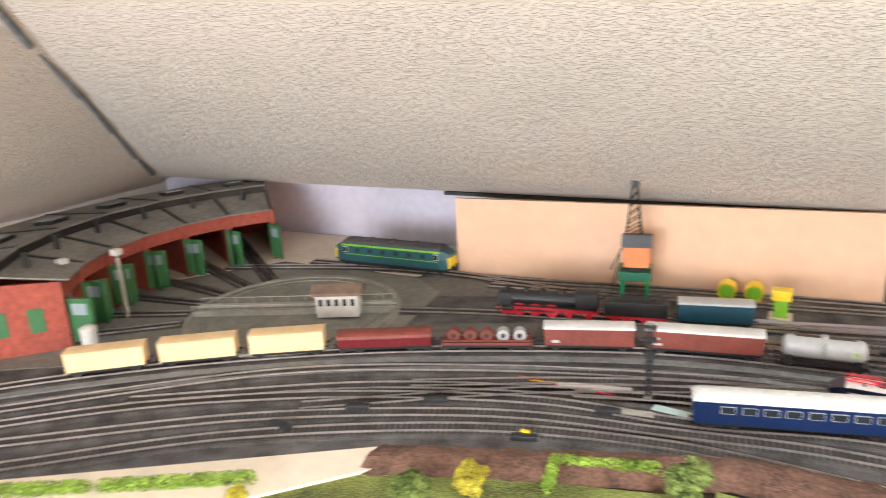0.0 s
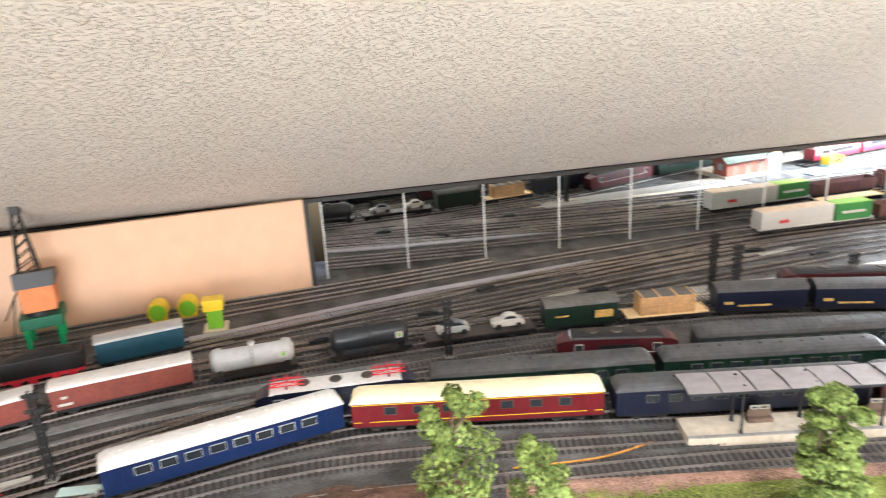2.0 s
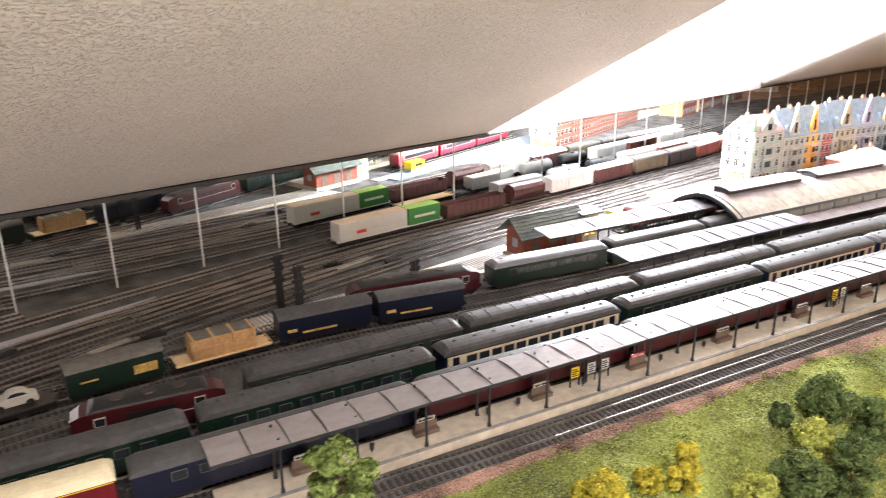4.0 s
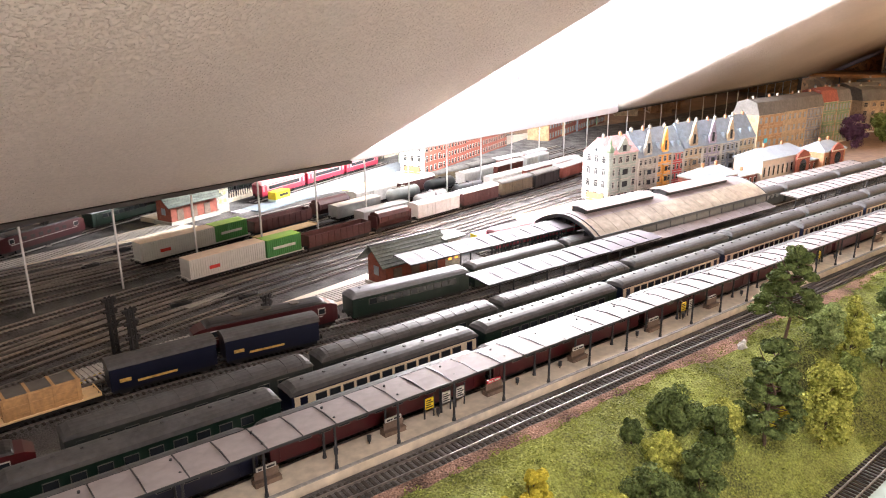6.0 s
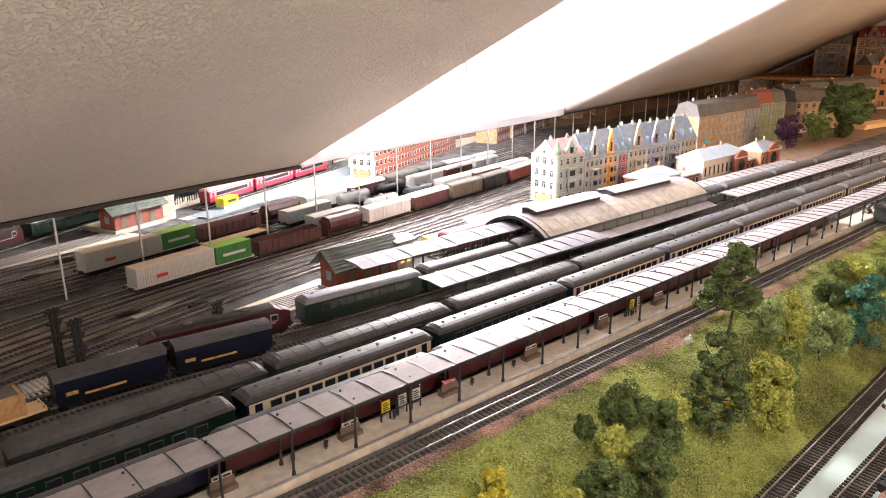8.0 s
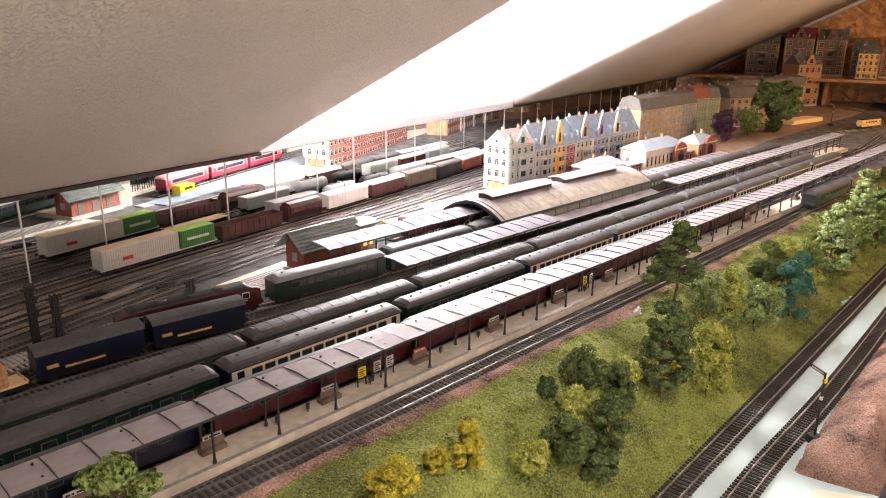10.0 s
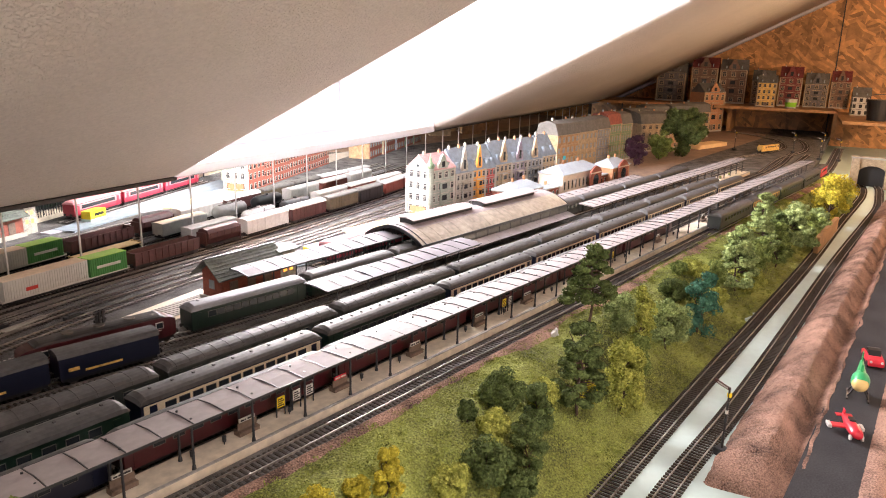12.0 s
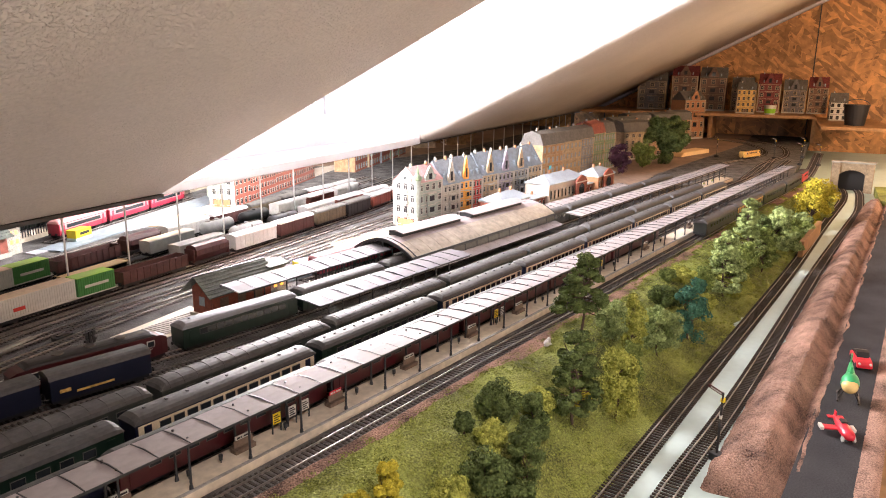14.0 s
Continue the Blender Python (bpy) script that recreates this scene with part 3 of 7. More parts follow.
def coach(label, L, body, roof, band=None, windows=10, ribs=0, stripe=None, vents=8, ww=0.0125, m=None, frame_m=None):
    frame_m = frame_m or DULLFRAME
    t = thing("coach", label, "coach", m, "coaches at the platforms")
    running_gear(t, L)
    part("body", boxes((-L / 2 + 0.001, L / 2 - 0.001, -W + 0.0006, W - 0.0006, 0.008, 0.0345), bevel=0.0008), body, t)
    if band:
        part("window_band", boxes((-L / 2 + 0.004, L / 2 - 0.004, -W + 0.0003, W - 0.0003, 0.0195, 0.0325)), band, t, "cream window band")
    r = part("roof", rounded_roof(L, W, 0.0342, 0.0425), roof, t, smooth=False)
    if stripe:
        for z in (0.0135, 0.0325):
            part("stripe", boxes((-L / 2 + 0.002, L / 2 - 0.002, -W + 0.0002, W - 0.0002, z, z + 0.0007)), stripe, t, "thin golden stripe")
    for k in range(ribs):
        x = -L / 2 + 0.012 + (L - 0.024) * k / (ribs - 1)
        bm = bmesh.new()
        prism(bm, [(a * 1.01, h + 0.0005) for a, h in roof_profile(W, 0.0342, 0.0425)], x - 0.0004, x + 0.0004)
        part("roof_rib", bm, roof, r)
    for k in range(vents):
        x = -L / 2 + 0.02 + (L - 0.04) * k / max(1, vents - 1)
        part("roof_vent", boxes((x - 0.0014, x + 0.0014, -0.0015, 0.0015, 0.0415, 0.0438), bevel=0.0004), roof, r)
    step = (L - 0.05) / windows
    me = None
    for k in range(windows):
        x = -L / 2 + 0.025 + step * (k + 0.5)
        for sy in (-1, 1):
            if me is None:
                w0 = part("window", boxes((-ww / 2, ww / 2, -0.0004, 0.0004, 0, 0.0085)), frame_m, t)
                p0 = part("pane", boxes((-ww / 2 + 0.0006, ww / 2 - 0.0006, -0.0006, 0.0006, 0.0006, 0.0079)), GLASS, w0)
                me = (w0.data, p0.data)
            else:
                w0, p0 = new("window", me[0]), new("pane", me[1])
                w0.parent, p0.parent = t, w0
            w0.location = (x, sy * (W - 0.0002), 0.0215)
    for sx in (-1, 1):
        part("door", boxes((sx * (L / 2 - 0.014) - 0.004, sx * (L / 2 - 0.014) + 0.004, -W + 0.0001, W - 0.0001, 0.0095, 0.031)), body, t)
    return t


def van(label, L, body, roof, top=0.036, arch=0.006, bogies=False, ribs=True, name="covered_wagon", m=None, stripes=None):
    t = thing(name, label, "goods wagon", m, "goods wagons")
    running_gear(t, L, bogies)
    part("body", boxes((-L / 2 + 0.002, L / 2 - 0.002, -0.0142, 0.0142, 0.0095, top), bevel=0.0004), body, t)
    if arch:
        bm = bmesh.new()
        prism(bm, roof_profile(0.0153, top - 0.0005, top + arch), -L / 2 + 0.001, L / 2 - 0.001)
        part("roof", bm, roof, t)
    if ribs:
        n = max(4, int(L / 0.014))
        for k in range(n + 1):
            x = -L / 2 + 0.003 + (L - 0.006) * k / n
            part("rib", boxes((x - 0.0005, x + 0.0005, -0.0147, 0.0147, 0.0095, top - 0.001)), body, t)
        part("sliding_door", boxes((-0.012, 0.012, -0.0150, 0.0150, 0.0105, top - 0.002)), body, t)
    if stripes:
        for x0, x1, z0, z1 in stripes[1]:
            part("lettering_bar", boxes((x0, x1, -0.0153, -0.0149, z0, z1)), stripes[0], t, "painted mark")
    return t


def tank(label, L, colour, m=None):
    t = thing("tank_wagon", label, "tank wagon", m, "goods wagons")
    running_gear(t, L, False)
    bm = bmesh.new()
    r, prof = 0.0142, []
    rings = []
    for x, k in ((-L / 2 + 0.006, 0.0), (-L / 2 + 0.007, 0.6), (-L / 2 + 0.010, 0.9), (-L / 2 + 0.014, 1), (L / 2 - 0.014, 1), (L / 2 - 0.010, 0.9), (L / 2 - 0.007, 0.6), (L / 2 - 0.006, 0.0)):
        rings.append([bm.verts.new((x, r * max(k, 0.02) * math.cos(a * math.pi / 10), 0.0255 + r * max(k, 0.02) * math.sin(a * math.pi / 10))) for a in range(20)])
    for r0, r1 in zip(rings, rings[1:]):
        for i in range(20):
            bm.faces.new((r0[i], r0[(i + 1) % 20], r1[(i + 1) % 20], r1[i]))
    bmesh.ops.recalc_face_normals(bm, faces=bm.faces)
    tk = part("tank", bm, colour, t, smooth=True)
    part("walkway", boxes((-L / 2 + 0.02, L / 2 - 0.02, -0.003, 0.003, 0.0398, 0.0405)), STEEL, t)
    part("dome", cyl(bmesh.new(), 0.005, 0.0045, (0, 0, 0.039), (0, 0, 0.0425), 14), colour, t)
    part("badge", boxes((L / 2 - 0.024, L / 2 - 0.015, -0.0149, -0.0142, 0.023, 0.031)), FRAMEW, tk, "white square badge")
    part("emblem", boxes((L / 2 - 0.0215, L / 2 - 0.0175, -0.0152, -0.0149, 0.025, 0.029)), LIME, tk, "green and yellow emblem")
    for x in (-L / 2 + 0.016, L / 2 - 0.016):
        part("saddle", boxes((x - 0.003, x + 0.003, -0.011, 0.011, 0.009, 0.017)), BLACK, t)
    for y in (-0.0012, 0.0012):
        part("ladder_rail", boxes((-0.001 + y, -0.0004 + y, -0.0165, -0.0158, 0.009, 0.04)), STEEL, t)
    return t


def open_wagon(label, L, colour, m=None, top=0.031):
    t = thing("open_wagon", label, "goods wagon", m, "goods wagons")
    running_gear(t, L, True)
    a, b = L / 2 - 0.002, 0.0142
    part("floor_plate", boxes((-a, a, -b, b, 0.0095, 0.0115)), colour, t)
    for y in (-b, b - 0.001):
        part("side_wall", boxes((-a, a, y, y + 0.001, 0.0115, top)), colour, t)
    for x in (-a, a - 0.001):
        part("end_wall", boxes((x, x + 0.001, -b + 0.001, b - 0.001, 0.0115, top)), colour, t)
    n = int(L / 0.014)
    for k in range(n + 1):
        x = -a + 0.001 + (2 * a - 0.002) * k / n
        for y in (-b - 0.0008, b):
            part("rib", boxes((x - 0.0006, x + 0.0006, y, y + 0.0008, 0.0095, top)), colour, t)
    return t


def hopper(label, L, colour, m=None):
    t = thing("hopper_wagon", label, "goods wagon", m, "goods wagons")
    running_gear(t, L, False)
    bm = bmesh.new()
    prism(bm, [(-0.007, 0.010), (0.007, 0.010), (0.0145, 0.022), (0.0145, 0.032), (0.010, 0.039), (0, 0.0415), (-0.010, 0.039), (-0.0145, 0.032), (-0.0145, 0.022)], -L / 2 + 0.010, L / 2 - 0.010)
    part("hopper", bm, colour, t)
    for x in (-L / 2 + 0.006, L / 2 - 0.006):
        part("end_frame", boxes((x - 0.001, x + 0.001, -0.012, 0.012, 0.0095, 0.034)), colour, t)
    for k in range(5):
        x = -L / 2 + 0.016 + (L - 0.032) * k / 4
        part("rib", boxes((x - 0.0006, x + 0.0006, -0.0152, 0.0152, 0.022, 0.0325)), colour, t)
    return t


def flat_wagon(label, L, m=None, deck=None, name="flat_wagon"):
    t = thing(name, label, "goods wagon", m, "goods wagons")
    running_gear(t, L, True)
    part("deck", boxes((-L / 2 + 0.002, L / 2 - 0.002, -0.0142, 0.0142, 0.0095, 0.0115), bevel=0.0003), deck or STEEL, t)
    for x in (-L / 2 + 0.0025, L / 2 - 0.0025):
        part("end_board", boxes((x - 0.0006, x + 0.0006, -0.0135, 0.0135, 0.0115, 0.0135)), deck or STEEL, t)
    return t


def container(label, L, colour, top_colour, marks, m):
    t = thing("shipping_container", label, "container", m, "containers on the wagon")
    part("box", boxes((0, L, -0.014, 0.014, 0, 0.0295)), colour, t)
    part("lid", boxes((0, L, -0.014, 0.014, 0.0296, 0.0302)), top_colour, t, "pale roof with light from above put into its colour")
    n = int(L / 0.0042)
    me = None
    for k in range(n):
        for y in (-0.0145, 0.0145):
            if me is None:
                o = part("corrugation", boxes((-0.0011, 0.0011, -0.0006, 0.0006, 0.0012, 0.0285)), colour, t)
                me = o.data
            else:
                o = new("corrugation", me)
                o.parent = t
            o.location = (0.003 + (L - 0.006) * k / (n - 1), y * 0.985, 0)
    for x0, x1, z0, z1, c in marks:
        part("mark", boxes((x0, x1, -0.0153, -0.0149, z0, z1)), c, t, "painted mark")
        part("mark", boxes((x0, x1, 0.0149, 0.0153, z0, z1)), c, t, "painted mark")
    return t


def model_car(label, colour, m, s=1.0, dark=None):
    t = thing("model_car", label, "car", m @ Matrix.Scale(s, 4), "model cars")
    bm = bmesh.new()
    prism(bm, [(-0.022, 0.004), (-0.0225, 0.010), (-0.018, 0.0125), (-0.006, 0.0135), (0.010, 0.0132), (0.019, 0.0115), (0.0225, 0.008), (0.022, 0.004)], -0.0085, 0.0085, "y")
    bmesh.ops.bevel(bm, geom=list(bm.edges), offset=0.0007, segments=2, affect="EDGES")
    part("body", bm, colour, t)
    bm = bmesh.new()
    prism(bm, [(-0.016, 0.0125), (-0.011, 0.0175), (-0.003, 0.0195), (0.004, 0.0185), (0.009, 0.0128)], -0.0068, 0.0068, "y")
    part("roof", bm, dark or colour, t)
    bm = bmesh.new()
    prism(bm, [(-0.0125, 0.0138), (-0.0095, 0.0167), (-0.003, 0.0178), (0.003, 0.0172), (0.0065, 0.0138)], -0.0071, 0.0071, "y")
    part("side_window", bm, GLASS, t)
    for x in (-0.014, 0.014):
        for y in (-0.0075, 0.0075):
            part("wheel", cyl(bmesh.new(), 0.0042, 0.0042, (x, y - 0.0012, 0.0042), (x, y + 0.0012, 0.0042), 12), BLACK, t)
    for y in (-0.006, 0.006):
        part("headlight", cyl(bmesh.new(), 0.0016, 0.0013, (0.021, y, 0.0095), (0.0228, y, 0.0095), 8), FRAMEW, t)
    return t


def diesel(label, L, body, roof, m, end=None, band=None, roof_top=0.0405, name="diesel_locomotive"):
    t = thing(name, label, "locomotive", m, "locomotives")
    running_gear(t, L)
    part("skirt", boxes((-L / 2 + 0.03, L / 2 - 0.03, -0.0145, 0.0145, 0.004, 0.0095)), BLACK, t)
    bm = bmesh.new()
    rings = []
    for x, k in ((-L / 2, 0.70), (-L / 2 + 0.008, 0.86), (-L / 2 + 0.020, 1), (L / 2 - 0.020, 1), (L / 2 - 0.008, 0.86), (L / 2, 0.70)):
        top = 0.030 if k < 0.8 else (0.034 if k < 1 else 0.036)
        rings.append([bm.verts.new((x, y * k, z)) for y, z in ((-W, 0.009), (-W, top - 0.012), (-W * 0.93, top), (W * 0.93, top), (W, top - 0.012), (W, 0.009))])
    for r0, r1 in zip(rings, rings[1:]):
        for i in range(6):
            bm.faces.new((r0[i], r0[(i + 1) % 6], r1[(i + 1) % 6], r1[i]))
    bm.faces.new(rings[0][::-1])
    bm.faces.new(rings[-1])
    bmesh.ops.recalc_face_normals(bm, faces=bm.faces)
    part("body", bm, body, t)
    part("roof", rounded_roof(L - 0.03, W * 0.93, 0.0355, roof_top, 0.006), roof, t)
    if band:
        part("stripe", boxes((-L / 2 + 0.022, L / 2 - 0.022, -W - 0.0003, W + 0.0003, 0.0195, 0.0205)), band, t, "thin pale stripe")
    for sx in (-1, 1):
        for y in (-0.0055, 0.0055):
            part("windscreen", box(bmesh.new(), -0.0004, 0.0004, -0.0045, 0.0045, -0.004, 0.004, m=pose(sx * (L / 2 - 0.0035), y, 0.0275, 0, -sx * 28, 0)), FRAMEW, t)
            part("windscreen_glass", box(bmesh.new(), -0.0007, 0.0007, -0.0036, 0.0036, -0.0032, 0.0032, m=pose(sx * (L / 2 - 0.0035), y, 0.0275, 0, -sx * 28, 0)), GLASS, t)
        for y in (-1, 1):
            part("cab_window", boxes((sx * (L / 2 - 0.024) - 0.005, sx * (L / 2 - 0.024) + 0.005, y * W - 0.0006, y * W + 0.0006, 0.0225, 0.031)), FRAMEW, t)
            part("cab_pane", boxes((sx * (L / 2 - 0.024) - 0.0042, sx * (L / 2 - 0.024) + 0.0042, y * W - 0.0009, y * W + 0.0009, 0.0233, 0.0302)), GLASS, t)
        if end:
            part("end_panel", boxes((min(sx * (L / 2 + 0.0008), sx * (L / 2 - 0.004)), max(sx * (L / 2 + 0.0008), sx * (L / 2 - 0.004)), -W * 0.76, W * 0.76, 0.011, 0.026)), end, t, "bright yellow end panel")
    for k in range(6):
        x = -L / 2 + 0.05 + (L - 0.1) * k / 5
        part("grille", boxes((x - 0.004, x + 0.004, -W - 0.0004, W + 0.0004, 0.0235, 0.0295)), BLACK, t)
    for x in (-L * 0.2, 0, L * 0.2):
        part("roof_fan", cyl(bmesh.new(), 0.007, 0.0065, (x, 0, roof_top - 0.001), (x, 0, roof_top + 0.001), 16), STEEL, t)
    return t

# ---- trains at the platforms ----
def put_row(path, x, items):
    """Stands vehicles behind one another on a track; x is where the first one's tail stands."""
    s = path.at_x(x)
    for L, make in items:
        make(L, path.at(s + L / 2))
        s += L + 0.009


GREYGREEN = plain("grey_green_paint", (0.03, 0.037, 0.034), 0.45)
put_row(P3, -0.648, [
    (0.236, lambda L, m: coach("dark grey passenger coach with a grey ribbed roof", L, BOTTLE, ROOFGREY, None, 9, 0, vents=10, m=m)),
    (0.236, lambda L, m: coach("dark green coach with a long grey roof", L, BOTTLE, ROOFGREY, None, 9, 0, vents=10, m=m)),
    (0.238, lambda L, m: coach("passenger coach with cream window band and grey roof", L, NAVY, ROOFGREY, CREAM, 12, 0, vents=9, m=m)),
    (0.238, lambda L, m: coach("dark coach with grey vented roof", L, BOTTLE, ROOFGREY, None, 12, 0, vents=12, m=m)),
] + [(0.238, lambda L, m: coach("passenger coach with cream window band and grey roof", L, NAVY, ROOFGREY, CREAM, 12, 0, vents=9, m=m)) for _ in range(6)])
put_row(P4, -0.345, [
    (0.242, lambda L, m: coach("old passenger coach with a ribbed grey roof", L, GREYGREEN, ROOFGREY, None, 9, 13, vents=0, m=m)),
    (0.252, lambda L, m: coach("old passenger coach with a ribbed grey roof", L, GREYGREEN, ROOFGREY, None, 9, 14, vents=0, m=m)),
    (0.252, lambda L, m: coach("old passenger coach with a ribbed grey roof", L, GREYGREEN, ROOFGREY, None, 9, 14, vents=0, m=m)),
] + [(0.252, lambda L, m: coach("grey passenger coach with a smooth roof", L, GREYGREEN, ROOFGREY, None, 10, 0, vents=6, m=m)) for _ in range(5)])
put_row(P2, -0.963, [
    (0.222, lambda L, m: coach("bright blue coach with a silver white roof", L, BLUE, ROOFWHITE, None, 8, 0, vents=8, ww=0.015, m=m, frame_m=TANKGREY)),
    (0.250, lambda L, m: coach("crimson dining coach with a cream roof and gold stripes", L, CRIMSON, ROOFCREAM, None, 7, 0, YELLOW, 0, m=m)),
    # coaches under the canopy: its shade is put into their darker paint
    (0.250, lambda L, m: coach("blue coach with a grey roof, paint darkened for the canopy's shade", L, NAVY, ROOFGREY, None, 9, 0, vents=6, m=m)),
] + [(0.250, lambda L, m: coach("maroon coach half hidden under the canopy, paint darkened for its shade", L, MAROON, ROOFGREY, None, 10, 0, vents=6, m=m)) for _ in range(5)])
put_row(Path(T1), 1.10, [(0.25, lambda L, m: coach("grey green coach at the head of a waiting train", L, GREYGREEN, ROOFGREY, None, 9, 0, vents=6, m=m)),
                         (0.25, lambda L, m: coach("cream and green coach in a waiting train", L, BOTTLE, ROOFGREY, YELLOWP, 9, 0, vents=6, m=m)),
                         (0.25, lambda L, m: coach("green coach in a waiting train", L, BOTTLE, ROOFGREY, None, 9, 0, vents=6, m=m)),
                         (0.25, lambda L, m: coach("green coach in a waiting train", L, BOTTLE, ROOFGREY, None, 9, 0, vents=6, m=m)),
                         (0.16, lambda L, m: diesel("red diesel locomotive at a train's far end", L, REDPL, ROOFGREY, m))])

# blue electric locomotive with raised red pantograph frames
e = diesel("blue electric locomotive with a white roof and red pantographs", 0.165, NAVY, ROOFWHITE, P3.at(P3.at_x(-0.655) - 0.0875), roof_top=0.0385, name="electric_locomotive")
for x in (-0.05, 0.055):
    pg = part("pantograph", cyl(bmesh.new(), 0.0008, 0.0008, (x - 0.018, 0, 0.0415), (x + 0.018, 0, 0.0415), 6), REDPL, e, "folded red pantograph frame")
    for y in (-0.008, 0.008):
        for p, q in (((x - 0.018, y, 0.0415), (x + 0.018, y, 0.0415)), ((x - 0.018, y, 0.0415), (x, y * 0.6, 0.0445)), ((x + 0.018, y, 0.0415), (x, y * 0.6, 0.0445))):
            part("pantograph_bar", cyl(bmesh.new(), 0.0006, 0.0006, p, q, 6), REDPL, pg)
    for dx in (-0.012, 0, 0.012):
        part("contact_strip", cyl(bmesh.new(), 0.0006, 0.0006, (x + dx, -0.011, 0.0448), (x + dx, 0.011, 0.0448), 6), REDPL, pg)
    for y in (-0.008, 0.008):
        part("insulator", cyl(bmesh.new(), 0.0014, 0.001, (x, y, 0.038), (x, y, 0.0415), 8), CRIMSON, e)
diesel("maroon diesel locomotive with a dark roof at a train's head", 0.135, MAROON, BLACK, P4.at(P4.at_x(-0.36) - 0.0675), band=FRAMEW)
diesel("maroon diesel locomotive with a sooty black roof", 0.185, MAROON, BLACK, PG.at(PG.at_x(-0.045)), band=FRAMEW)
BUSRED = plain("rail_bus_red", (0.30, 0.015, 0.035), 0.4)
BUSBAND = plain("rail_bus_band", (0.50, 0.20, 0.21), 0.45)
ROOFBUS = mat("rail_bus_roof", (0.16, 0.165, 0.175), 0.6, var=0.1, scale=30, spec=0.3)
put_row(PG, 0.06, [
    (0.195, lambda L, m: coach("dark rail car with a smooth blue-grey roof", L, BOTTLE, ROOFSILVER, None, 11, 0, vents=1, m=m)),
    (0.195, lambda L, m: coach("dark rail car with a dark grey roof", L, BOTTLE, ROOFGREY, None, 11, 0, vents=0, m=m)),
    (0.195, lambda L, m: coach("dark rail car trailer with a grey roof", L, BOTTLE, ROOFGREY, None, 11, 0, vents=0, m=m)),
] + [(0.24, lambda L, m: coach("grey coach behind the station hall", L, GREYGREEN, ROOFGREY, None, 10, 0, vents=4, m=m)) for _ in range(5)])
TB = [sxy(0.33, 0.426), sxy(0.6, 0.426), sxy(0.92, 0.426)]
track(TB)
put_row(Path(TB), sxy(0.355, 0.426)[0], [(0.162, lambda L, m: coach("red rail bus with pale window band", L, BUSRED, BUSBAND, BUSBAND, 10, 0, vents=0, m=m)) for _ in range(3)])

# ---- goods train ----
CX = PF.at_x(-0.832)


def along(d):
    return PF.at(CX + d)


tank("silver-grey tank wagon with a square badge", 0.108, TANKGREY, along(0))
tank("black tank wagon with a square badge", 0.108, TANKBLACK, along(0.138))
flat_wagon("dark flat wagon carrying two small cars", 0.146, along(0.276))
model_car("small pale grey and white car on the flat wagon", TANKGREY, along(0.242) @ Matrix.Translation((0, 0, 0.0115)) @ Matrix.Rotation(math.pi, 4, "Z"), 0.92, GREYP)
model_car("small cream car on the flat wagon", FRAMEW, along(0.312) @ Matrix.Translation((0, 0, 0.0115)) @ Matrix.Rotation(math.pi, 4, "Z"), 0.92)
van("dark green refrigerator wagon with a grey roof", 0.098, BOTTLE, TARROOF, stripes=(YELLOWP, [(0.016, 0.040, 0.017, 0.027), (-0.035, -0.018, 0.022, 0.024)]), ribs=False, m=along(0.405))
flat_wagon("low wagon carrying a large wooden crate", 0.112, along(0.518), BEIGE)
cr = thing("crate", "large pale wooden crate strapped on a wagon", "crate", along(0.518) @ Matrix.Translation((0, 0, 0.0115)))
part("box", boxes((-0.036, 0.036, -0.012, 0.012, 0, 0.024)), CRATE, cr)
for k in range(4):
    x = -0.033 + 0.022 * k
    part("batten", boxes((x - 0.0015, x + 0.0015, -0.0132, 0.0132, 0, 0.0252)), CRATE, cr)
for z in (0.003, 0.012, 0.021):
    part("plank", boxes((-0.0365, 0.0365, -0.0126, 0.0126, z, z + 0.0015)), CRATE, cr)
part("lid", boxes((-0.0362, 0.0362, -0.0122, 0.0122, 0.0241, 0.0247)), GREYBOARD, cr)
for d in (0.640, 0.765):
    van("navy blue baggage van with a rounded grey roof", 0.118, NAVY, ROOFGREY, 0.035, 0.007, False, False, m=along(d), stripes=(YELLOWP, [(-0.03, 0.012, 0.0145, 0.017), (-0.048, -0.036, 0.018, 0.022)]))
van("red-brown covered wagon with a pale roof", 0.150, OXIDE, ROOFWHITE, 0.034, 0.004, m=along(-0.141), ribs=False, stripes=(FRAMEW, [(-0.066, -0.052, 0.014, 0.017), (-0.062, -0.056, 0.022, 0.025)]))
van("red-brown covered wagon with a white roof", 0.124, OXIDE, ROOFWHITE, 0.034, 0.004, m=along(-0.290), stripes=(FRAMEW, [(-0.05, -0.04, 0.014, 0.018)]))
fw = flat_wagon("brown cradle wagon loaded with five steel coils", 0.130, along(-0.430), OXIDE)
for k in range(5):
    x = -0.046 + 0.023 * k
    c = thing("steel_coil", "coil of sheet steel in the wagon's cradle", "coil", along(-0.430) @ Matrix.Translation((x, 0, 0.0105)), "steel coils")
    bm = bmesh.new()
    cyl(bm, 0.0085, 0.0085, (0, -0.007, 0.0105), (0, 0.007, 0.0105), 18)
    part("coil", bm, OXIDE if k < 3 else TANKGREY, c)
    bm = bmesh.new()
    cyl(bm, 0.0035, 0.0035, (0, -0.0074, 0.0105), (0, 0.0074, 0.0105), 12)
    part("core", bm, BLACK, c)
for z in (0.0165, 0.0125):
    part("side_rail", boxes((-0.062, 0.062, -0.0145, -0.0135, z - 0.0008, z + 0.0008), (-0.062, 0.062, 0.0135, 0.0145, z - 0.0008, z + 0.0008)), OXIDE, fw)
